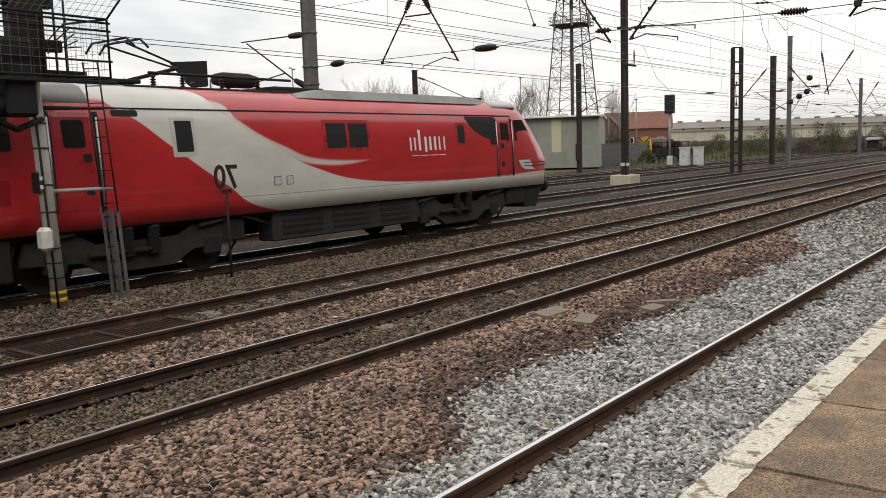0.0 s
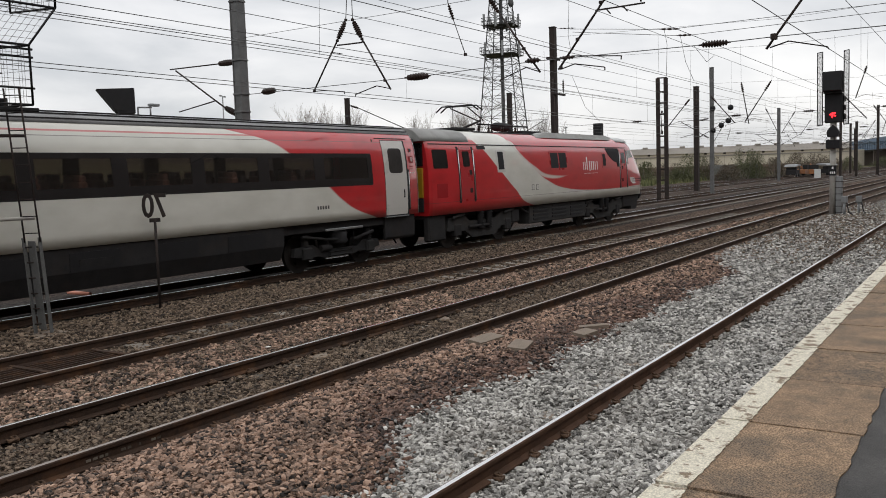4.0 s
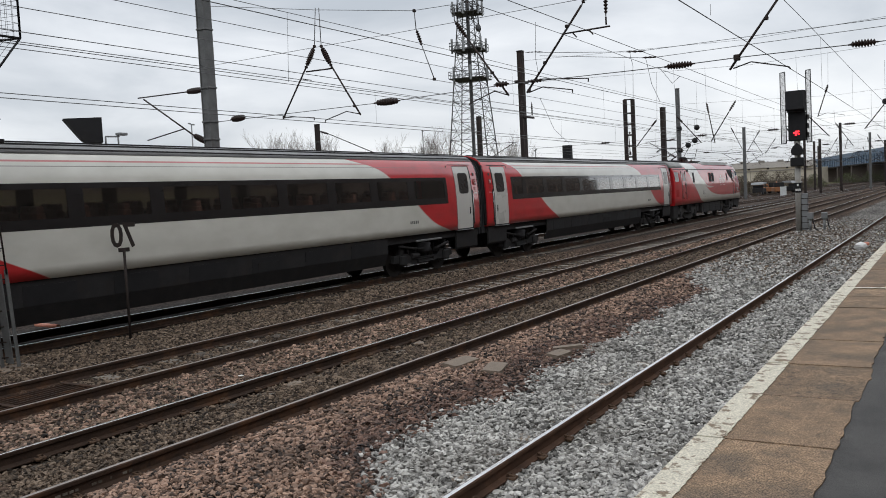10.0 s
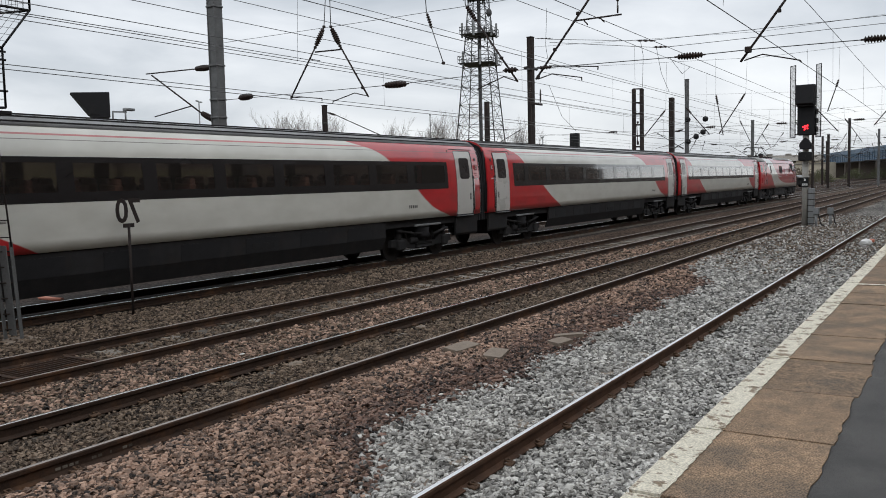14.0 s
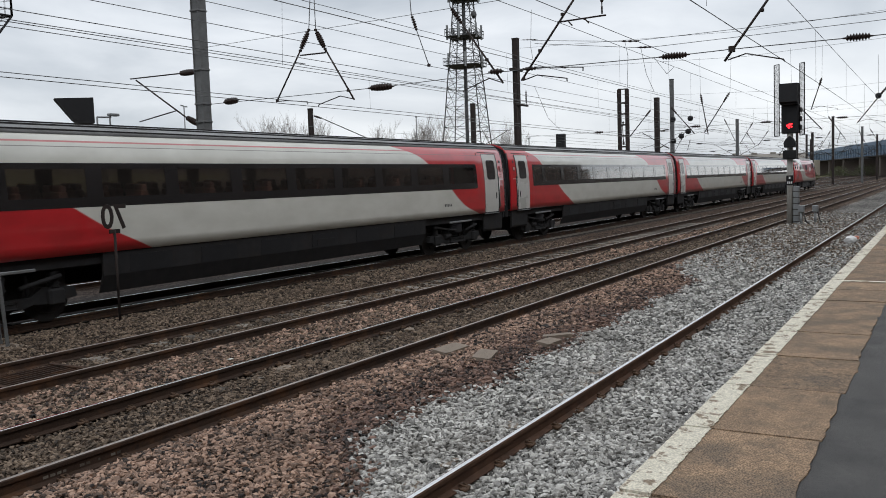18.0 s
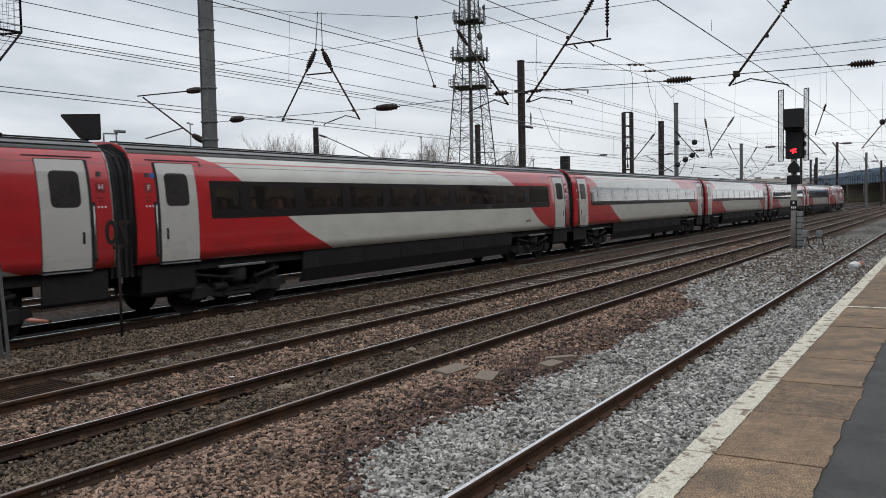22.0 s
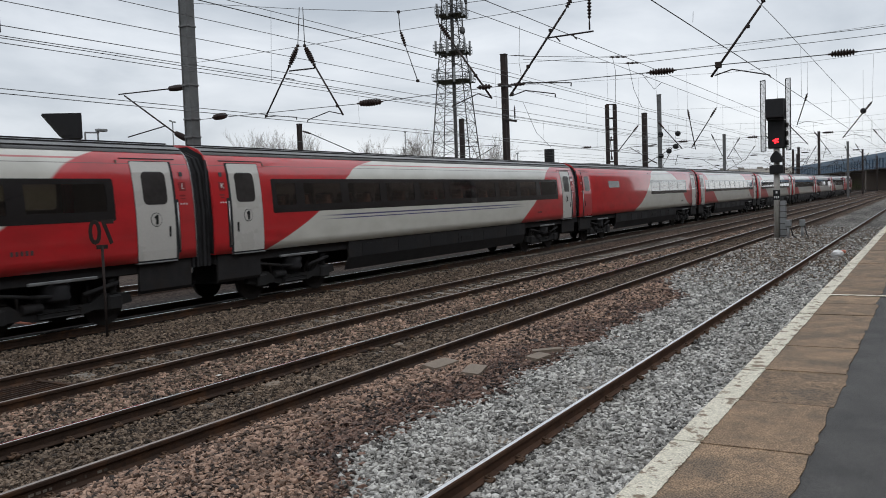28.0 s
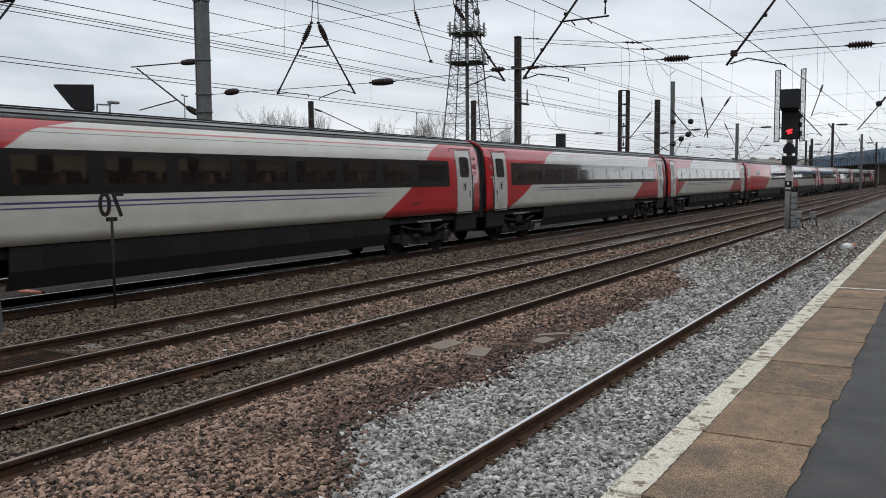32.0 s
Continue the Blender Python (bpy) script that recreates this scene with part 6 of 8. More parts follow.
def side_arm(m, reach, z, up=1.4):
    """A cantilever on a mast: tie, strut and two insulators; reach is signed, across the tracks."""
    g = 1 if reach > 0 else -1
    part("insulator", Shape().insulator((0, g * 0.25, z + up), (0, g * 0.85, z + up - 0.05), 0.11, 5), INSUL, m)
    rod("tie_rod", (0, g * 0.85, z + up - 0.05), (0, reach, z + up - 0.1), 0.025, DARK_STEEL, m)
    part("insulator", Shape().insulator((0, g * 0.25, z - 0.3), (0, g * 0.75, z), 0.11, 5), INSUL, m)
    rod("strut", (0, g * 0.75, z), (0, reach - g * 0.3, z + up - 0.15), 0.03, DARK_STEEL, m)
    rod("registration_arm", (0, reach - g * 0.2, z - 0.15), (0, g * 1.2, z + 0.2), 0.022, DARK_STEEL, m)


def masts():
    b = box_mast((48.3, 22.75, 0), 0.30, 10.95, DARK_STEEL, "dark brown steel mast on a concrete foundation block", 0.30, (9.05, 1.15), 1.35)
    part("white_band", Shape().box(-0.20, 0.20, -0.20, 0.20, 0.95, 1.12, 0.01), CABINET, b, "painted white band")
    for g in (-0.75, 0.7):
        part("post_insulator", Shape().insulator((g, -0.3, 7.0), (g, -0.3, 7.9), 0.09, 6), INSUL, b)
    part("bracket", Shape().box(-0.95, 0.9, -0.36, -0.24, 6.88, 7.0, 0.01), DARK_STEEL, b)
    part("bracket", Shape().box(-0.6, 0.6, -0.2, 0.2, 9.02, 9.16, 0.02), DARK_STEEL, b)
    rod("cable", (-0.6, -0.3, 0.0), (-0.6, -0.3, 7.0), 0.03, DARK_STEEL, b)
    part("strain_insulator", Shape().insulator((0, -0.3, 9.1), (0, -1.4, 9.08), 0.12, 6), INSUL, b)
    part("strain_insulator", Shape().insulator((0, -0.3, 10.85), (0, -1.5, 10.75), 0.05, 4), INSUL, b)
    c = twin_mast((62.0, 20.6, 0), 0.56, 8.75, DARK_STEEL, "dark twin-channel lattice mast between the tracks")
    c.rotation_euler = (0, 0, radians(-70))
    side_arm(c, 3.1, 5.0)
    d = box_mast((76.4, 20.95, 0), 0.27, 10.75, GREY_STEEL, "slim grey steel overhead mast", 0.27, (5.2, 7.0))
    side_arm(d, 3.0, 5.0)
    e2 = box_mast((86.0, 25.1, 0), 0.50, 10.1, DARK_STEEL, "broad dark brown steel mast", 0.4, (5.2, 7.4))
    side_arm(e2, -3.4, 5.4)
    f = box_mast((67.5, 36.1, 0), 0.34, 9.2, DARK_STEEL, "thin dark brown mast with a small equipment box", 0.3, (6.0,))
    part("equipment_box", Shape().box(-0.55, -0.18, -0.3, 0.1, 0.9, 2.4, 0.02), DARK_STEEL, f)
    side_arm(f, -3.6, 5.4)
    w = box_mast((45.5, 36.6, 0), 0.22, 7.55, DARK_STEEL, "thin dark brown mast behind the train", 0.22, (6.4,))
    part("insulator", Shape().insulator((0, -0.2, 7.1), (0.0, -1.0, 6.85), 0.11, 5), INSUL, w)
    rod("strut", (0, -1.0, 6.85), (0, -5.2, 5.1), 0.03, DARK_STEEL, w)
    rng = random.Random(11)
    for x, y, h, k in ((123.5, 24.9, 9.7, 0.34), (158.0, 16.4, 11.2, 0.36), (150, 18.6, 8.4, 0.34), (166.0, 12.6, 9.6, 0.34), (140.0, 19.5, 8.2, 0.3), (185, 24, 9.5, 0.34), (215, 27, 9.5, 0.34), (205, 12.7, 9.5, 0.34), (250, 19, 9.5, 0.34), (262, 12.7, 9.5, 0.3), (236.0, 33.0, 9.0, 0.3)):
        mm = box_mast((x, y, 0), k, h, rng.choice((DARK_STEEL, GREY_STEEL)), "distant overhead line mast with side arms", k, (5.0,))
        side_arm(mm, rng.choice((2.7, 3.1)), 5.0)
        side_arm(mm, -rng.choice((2.9, 3.3)), 5.0)
    far_span(48.5, 22.7, 9.05, 10.4, [(2.55, 6.42, 3.91, 4.68), (10.14, 6.75, 11.53, 4.63), (13.4, 6.2, 12.05, 4.6), (14.5, 6.1, 15.75, 4.65), (11.72, 6.78, 11.32, 4.52), (5.56, 7.1, 6.08, 5.49), (7.0, 6.1, 5.55, 4.45)], (17.6, 12.0, 8.3, 4.6))
    far_span(76.4, 20.9, 8.0, 9.4, [(16.47, 7.0, 15.56, 5.06), (14.1, 6.6, 15.2, 4.8), (8.3, 6.7, 7.0, 4.75), (4.0, 6.6, 2.6, 4.75), (12.0, 6.6, 10.9, 4.75)], (18.6, 13.0, 9.0, 5.2))
    far_span(105.0, 29.3, 8.2, 9.4, [(20.1, 7.0, 19.17, 5.44), (17.7, 7.1, 18.85, 5.42)] + usual_arms((0, 1, 2, 5), 3), (24.0, 22.0, 13.0, 9.0))
    far_span(140.0, 36.0, 8.0, 9.2, usual_arms((0, 1, 2, 3, 4, 5), 4), (22.0, 13.0))
    far_span(175.0, 24.0, 8.0, 9.2, usual_arms((0, 1, 2, 3), 5), (12.0,))
    # round black insulators hung on the wires
    for x, y, z in ((76.4, 20.88, 7.25), (76.4, 19.35, 7.24), (76.4, 20.15, 5.75), (76.4, 19.55, 6.12), (76.4, 20.86, 5.35), (48.5, 2.96, 5.97)):
        k = 0.6 if x < 60 else 1.0
        t = thing("round_insulator", (x, y, z), "round black insulator hung on a thin wire", "insulator", "round insulators")
        part("body", Shape().lathe((0, 0, -0.24 * k), (0, 0, 0.24 * k), [(0, 0.05 * k), (0.15, 0.20 * k), (0.5, 0.25 * k), (0.85, 0.20 * k), (1, 0.05 * k)], 14), BLACK, t)
        rod("hanger", (0, 0, 0.2 * k), (0, 0, 8.0 - z), 0.007, WIRE, t)


near_span()
along_wires()
masts()


# ---------- signals and lineside things ----------
def mesh_frame(name, parent, p, u, v, nu, nv, r, bar, label):
    """A framed wire mesh: corner p, edges u and v."""
    p, u, v = Vector(p), Vector(u), Vector(v)
    s = Shape().path([p, p + u, p + u + v, p + v, p], bar, 5)
    ob = part(name, s, BLACK, parent, label)
    m = Shape()
    for i in range(1, nu):
        m.tube(p + u * i / nu, p + u * i / nu + v, r, 4, caps=False)
    for j in range(1, nv):
        m.tube(p + v * j / nv, p + u + v * j / nv, r, 4, caps=False)
    part("wire_mesh", m, MESH, ob)
    return ob


def bars(parent, x, y0, y1, z, rows, mat, n=2):
    """Unreadable writing on a plate facing the camera's side."""
    for k in range(rows):
        for i in range(n):
            w = (y1 - y0) / n
            part("text_bar", Shape().box(x - 0.012, x - 0.004, y0 + w * (i + 0.2), y0 + w * (i + 0.8), z - 0.16 * k - 0.05, z - 0.16 * k + 0.05), mat, parent)


def colour_signal():
    s = thing("colour_light_signal", (42.9, 6.25, -0.2), "black colour light signal showing red, on a grey post", "railway signal")
    part("post", Shape().tube((0, 0.05, 0), (0, 0.03, 4.3), 0.135, 14), POST_PAINT, s)
    part("cable_trunk", Shape().box(-0.12, 0.16, -0.36, -0.10, 0.0, 1.85, 0.02), GALV, s)
    for k in range(6):
        part("trunk_band", Shape().box(-0.135, 0.17, -0.37, -0.09, 0.2 + 0.28 * k, 0.23 + 0.28 * k), DARK_STEEL, s)
    part("base_plate", Shape().box(-0.3, 0.3, -0.3, 0.3, -0.05, 0.06, 0.02), GALV, s)
    head = part("signal_head", Shape().box(-0.22, 0.3, -0.36, 0.38, 4.3, 5.62, 0.03), BLACK, s, "black signal head")
    part("hood", Shape().prism([(-0.70, 5.72), (-0.62, 6.56), (0.2, 6.6), (0.28, 5.66), (-0.2, 5.62)], -0.36, 0.40, "y"), BLACK, head, "black upper hood")
    part("rim", Shape().box(-0.5, -0.2, -0.37, 0.39, 5.60, 5.66, 0.01), BOGIE_GREY, head)
    cl = Shape()
    for i in range(5):
        a = i * 1.256
        for r, w in ((0.05, 0.042), (0.11, 0.038)):
            if (i, r) in ((1, 0.11), (3, 0.05)):
                continue
            y, z = 0.02 + r * math.cos(a), 4.66 + r * math.sin(a)
            cl.lathe((-0.26, y, z), (-0.233, y, z), [(0, w), (1, w)], 10)
    part("red_lamp", cl, RED_LAMP, head, "lit red lamp cluster")
    part("lens_ring", Shape().lathe((-0.232, 0.02, 4.66), (-0.222, 0.02, 4.66), [(0, 0.20), (1, 0.20)], 18, False), BLACK, head)
    mesh_frame("side_screen", s, (-0.3, 0.45, 4.2), (0.25, 0.26, 0), (0, 0, 3.28), 8, 60, 0.005, 0.02, "upright wire mesh side screen")
    mesh_frame("side_screen", s, (-0.3, -0.64, 4.2), (0.25, 0.24, 0), (0, 0, 3.28), 8, 60, 0.005, 0.02, "upright wire mesh side screen")
    for z in (4.35, 5.0, 6.0):
        for y0, y1 in ((0.3, 0.5), (-0.5, -0.3)):
            rod("screen_bracket", (0, y0, z), (-0.1, y1, z), 0.02, BLACK, s)
    for k in range(3):
        part("rear_fitting", Shape().box(0.0, 0.3, -0.46, -0.36, 4.45 + 0.4 * k, 4.68 + 0.4 * k, 0.02), DARK_STEEL, s)
    part("subsidiary_signal", Shape().prism([(-0.22, 3.65), (-0.26, 3.85), (-0.15, 4.05), (0.0, 4.18), (0.15, 4.05), (0.26, 3.85), (0.22, 3.65)], -0.45, -0.05), BLACK, s, "small black subsidiary signal")
    part("lower_box", Shape().box(-0.4, 0.0, -0.28, 0.30, 3.12, 3.52, 0.03), BLACK, s)
    part("lower_lens", Shape().lathe((-0.42, 0.08, 3.32), (-0.39, 0.08, 3.32), [(0, 0.11), (1, 0.11)], 14, False), BLACK, s)
    pl = part("number_plate", Shape().box(-0.17, -0.14, -0.13, 0.18, 1.90, 2.36, 0.01), BLACK, s, "black plate with pale marks")
    bars(pl, -0.17, -0.03, 0.09, 2.25, 1, DECAL, 1)
    bars(pl, -0.17, -0.10, 0.15, 2.03, 1, DECAL, 3)
    j = thing("lineside_box", (42.3, 5.72, -0.25), "small grey connection box on a bent pipe", "junction box", "lineside boxes")
    part("pipe", Shape().path([(0, 0, 0.0), (0, 0, 0.75)], 0.06, 8), GALV, j)
    part("case", Shape().box(-0.12, 0.12, -0.13, 0.13, 0.72, 1.02, 0.02), GALV, j)
    part("cable", Shape().path([(-0.05, -0.1, 0.75), (-0.1, -0.2, 0.3), (-0.15, -0.5, 0.1), (-0.1, -0.75, 0.1)], 0.025, 6), RUBBER, j)
    copy_thing(j, pose(43.6, 5.28, -0.30, 0, 0, 10))


def left_signal():
    s = thing("signal_gantry", (7.35, 13.77, -0.15), "pale signal post with yellow bands, ladder and mesh cage", "railway signal")
    part("post", Shape().tube((0.07, 0, 0), (-0.10, 0, 4.1), 0.125, 16, 0.105), POST_PAINT, s, "weathered pale grey tubular post")
    for z in (0.14, 0.26):
        part("yellow_band", Shape().tube((0.06, 0, z), (0.055, 0, z + 0.08), 0.132, 16), YELLOW, s, "yellow painted band")
    for z in (0.55, 0.8, 1.05, 1.65, 2.1, 2.7, 3.1):
        part("strap", Shape().tube((0.07 - z * 0.04, 0, z), (0.07 - z * 0.04, 0, z + 0.02), 0.13, 14), DARK_STEEL, s)
    rod("conduit", (-0.03, -0.13, 0.0), (-0.18, -0.13, 3.9), 0.02, DARK_STEEL, s)
    box = part("telephone_box", Shape().box(-0.18, 0.02, -0.28, -0.02, 1.03, 1.42, 0.06), WHITE_BOX, s, "rounded off-white telephone box")
    box.location = (-0.08, 0.02, 0)
    part("box_mark", Shape().box(-0.21, -0.20, -0.22, -0.10, 1.2, 1.34), BLACK, s)
    pl = part("number_plate", Shape().box(-0.19, -0.17, -0.13, 0.10, 1.98, 2.32, 0.01), BLACK, s, "small dark plate with pale marks")
    for z in (2.22, 2.08):
        part("text_bar", Shape().box(-0.178, -0.166, -0.15, -0.135, z - 0.03, z + 0.03), DECAL, pl)
        part("text_bar", Shape().box(-0.16, -0.10, -0.142, -0.134, z - 0.03, z + 0.03), DECAL, pl)
    rod("cross_arm", (0.0, -0.02, 2.0), (0.98, -0.34, 2.0), 0.035, POST_PAINT, s, "pale cross arm to the ladder")
    rod("cross_arm", (0.0, -0.02, 3.35), (0.9, -0.4, 3.35), 0.03, DARK_STEEL, s)
    # ladder: broad lower flight with rungs, thin upper flight
    lad = part("ladder_rail", Shape().box(-0.03, 0.03, -0.012, 0.012, 0, 1.62, 0.004), GREY_STEEL, s, "grey ladder rail", at=(0.92, -0.24, 0.06))
    lad.rotation_euler = (0, radians(-3.5), 0)
    lad = part("ladder_rail", Shape().box(-0.03, 0.03, -0.012, 0.012, 0, 1.62, 0.004), GREY_STEEL, s, "grey ladder rail", at=(1.08, -0.44, 0.06))
    lad.rotation_euler = (0, radians(-3.5), 0)
    guard = part("anti_climb_plate", Shape().box(-0.01, 0.01, -0.10, 0.10, 0, 1.5, 0.004), GREY_STEEL, s, "grey plate over the lower rungs", at=(0.99, -0.34, 0.12))
    guard.rotation_euler = (0, radians(-3.5), radians(0))
    for k in range(6):
        part("rung", Shape().tube((0.91 - 0.016 * k, -0.24, 0.22 + 0.26 * k), (1.06 - 0.016 * k, -0.44, 0.22 + 0.26 * k), 0.012, 6), DARK_STEEL, s)
    rod("upper_rail", (0.83, -0.26, 1.6), (0.60, -0.36, 4.1), 0.016, DARK_STEEL, s)
    rod("upper_rail", (0.98, -0.46, 1.6), (0.74, -0.56, 4.1), 0.016, DARK_STEEL, s)
    for k in range(9):
        a, z = 0.83 - 0.026 * k, 1.75 + 0.28 * k
        part("rung", Shape().tube((a, -0.28 - 0.01 * k, z), (a + 0.15, -0.47 - 0.01 * k, z), 0.010, 6), DARK_STEEL, s)
    part("footing", Shape().box(0.7, 1.35, -0.62, -0.1, -0.05, 0.05, 0.02), BLOCK, s, "pale concrete ladder footing")
    # working platform and cage
    part("platform_beam", Shape().box(-2.6, 0.75, -0.22, -0.08, 3.82, 3.96, 0.01), BLACK, s)
    part("platform_beam", Shape().box(-2.6, 1.1, -0.52, -0.42, 3.74, 3.80, 0.01), BLACK, s)
    part("platform_beam", Shape().box(-2.6, 0.6, 0.2, 0.32, 4.30, 4.50, 0.02), BLACK, s)
    part("platform_beam", Shape().box(-2.6, 0.3, -0.1, 0.05, 4.95, 5.15, 0.02), BLACK, s)
    part("mast_head", Shape().box(-0.42, 0.12, -0.15, 0.15, 3.9, 6.4, 0.03), DARK_STEEL, s)
    mesh_frame("cage_side", s, (-2.6, -0.49, 3.85), (3.61, 0, 0), (0, 0, 0.96), 24, 7, 0.0035, 0.02, "black framed wire mesh cage")
    mesh_frame("cage_flare", s, (-2.6, -0.49, 4.81), (3.61, 0, 0), (0.51, -0.02, 0.66), 30, 6, 0.0035, 0.02, "flared mesh panel")
    mesh_frame("cage_upper", s, (-2.09, -0.51, 5.47), (3.61, 0, 0), (0, 0, 1.6), 30, 13, 0.0035, 0.02, "upper mesh panel")
    mesh_frame("cage_end", s, (1.01, -0.49, 3.85), (-0.25, 0.9, 0), (0, 0, 0.96), 8, 7, 0.0035, 0.02, "mesh cage end")
    mesh_frame("cage_end", s, (1.52, -0.51, 5.47), (-0.25, 0.9, 0), (0, 0, 1.6), 8, 13, 0.0035, 0.02, "mesh cage end")
    for z in (4.12, 4.62, 4.75):
        rod("cage_rail", (-2.6, -0.46, z), (1.08, -0.46, z), 0.02, BLACK, s)
    for x in (-0.1, 0.12, 0.3):
        rod("cage_post", (x, -0.42, 3.8), (x, -0.42, 5.4), 0.02, BLACK, s)
    for k in range(5):
        rod("cable", (-0.2 + 0.15 * k, -0.2, 4.1 + 0.06 * k), (0.4 + 0.06 * k, -0.3, 4.75 - 0.1 * k), 0.012, DARK_STEEL, s)
    for x, z in ((-0.48, 3.2), (-1.1, 3.1)):
        h = part("signal_head", Shape().box(x - 0.24, x + 0.26, -0.42, 0.0, z, z + 1.2, 0.05), BLACK, s, "black signal head seen from behind")
        part("hood", Shape().tube((x - 0.2, -0.2, z + 0.2), (x - 0.75, -0.25, z + 0.12), 0.17, 12), BLACK, h)
        part("hood", Shape().tube((x - 0.2, -0.2, z + 0.75), (x - 0.75, -0.25, z + 0.67), 0.17, 12), BLACK, h)
    part("hanger_bracket", Shape().path([(-0.9, -0.2, 3.2), (-0.5, -0.2, 3.0), (-0.02, -0.08, 3.18)], 0.05, 8), BLACK, s)
    part("red_lamp", Shape().lathe((-0.52, -0.30, 4.30), (-0.52, -0.33, 4.30), [(0, 0.035), (1, 0.03)], 12), RED_LAMP, s, "small red lamp")


def speed_sign():
    s = thing("speed_sign", (11.07, 13.82, -0.2), "cut-out metal speed sign 70 seen from behind", "railway sign")
    rod("pole", (0, 0, 0), (0, 0, 1.86), 0.028, DARK_STEEL, s)
    sign = letters("figure", "70", 0.66, DARK_STEEL, s, (0, -0.005, 2.10), 90, 0, -62, 0.012, True, "rusty cut-out figures", 0.010)
    sign.scale = (0.78, 1.0, 1.0)
    part("bracket", Shape().box(-0.12, 0.12, -0.02, 0.02, 1.80, 1.88, 0.005), DARK_STEEL, s)


def small_signals():
    s = thing("yard_signal", (82.9, 34.2, 0), "small black signal head on a white-grey post", "railway signal")
    part("post", Shape().tube((0, 0, 0), (0, 0, 5.2), 0.12, 10), GALV, s)
    part("signal_head", Shape().box(-0.3, 0.3, -0.45, 0.45, 5.1, 6.95, 0.05), BLACK, s)
    part("base_box", Shape().box(-0.22, 0.22, -0.22, 0.22, 0.0, 0.9, 0.03), CABINET, s)
    h = thing("signal_hood", (18.2, 24.1, 0), "black hooded signal seen from behind on a dark post", "railway signal")
    part("post", Shape().tube((0, 0, 0), (0, 0, 4.75), 0.09, 10), DARK_STEEL, h)
    b = part("hood", Shape().prism([(-0.70, 5.42), (0.45, 5.46), (0.45, 4.66), (-0.05, 4.64), (-0.2, 4.76)], -0.30, 0.30, "y"), BLACK, h, "black flared hood")
    part("inner_face", Shape().prism([(-0.16, 5.15), (-0.02, 5.05), (0.12, 4.74), (-0.2, 4.74)], -0.315, -0.302, "y"), BOGIE_GREY, b, "slightly paler grey inner face")
    b.rotation_euler = (0, 0, radians(-33))
    part("bracket", Shape().path([(0.05, 0, 4.5), (0.62, -0.1, 4.5), (0.62, -0.1, 4.88), (1.16, -0.1, 4.90)], 0.03, 6).path([(1.12, -0.1, 4.5), (1.12, -0.1, 4.97)], 0.03, 6), GALV, h, "thin grey pipe bracket")
    part("lamp_head", Shape().box(1.08, 1.45, -0.2, 0.0, 4.94, 5.03, 0.02), GALV, h)
    for x, y, w in ((82.2, 32.35, 0.85), (82.66, 31.15, 0.80)):
        c = thing("equipment_cabinet", (x, y, -0.1), "pale grey lineside equipment cabinet with double doors", "cabinet", "lineside cabinets")
        part("body", Shape().box(-0.35, 0.35, -w / 2, w / 2, 0.1, 1.75, 0.03), CABINET, c)
        part("lid", Shape().box(-0.42, 0.42, -w / 2 - 0.06, w / 2 + 0.06, 1.75, 1.84, 0.03), CABINET, c)
        for g in (-1, 1):
            part("door", Shape().box(-0.37, -0.345, min(g * 0.02, g * (w / 2 - 0.04)), max(g * 0.02, g * (w / 2 - 0.04)), 0.18, 1.68, 0.008), CABINET, c)
            part("handle", Shape().box(-0.40, -0.37, g * 0.10 - 0.02, g * 0.10 + 0.02, 0.85, 1.05, 0.006), BLACK, c)
        part("plinth", Shape().box(-0.4, 0.4, -w / 2 - 0.05, w / 2 + 0.05, 0.0, 0.1), CONCRETE, c)


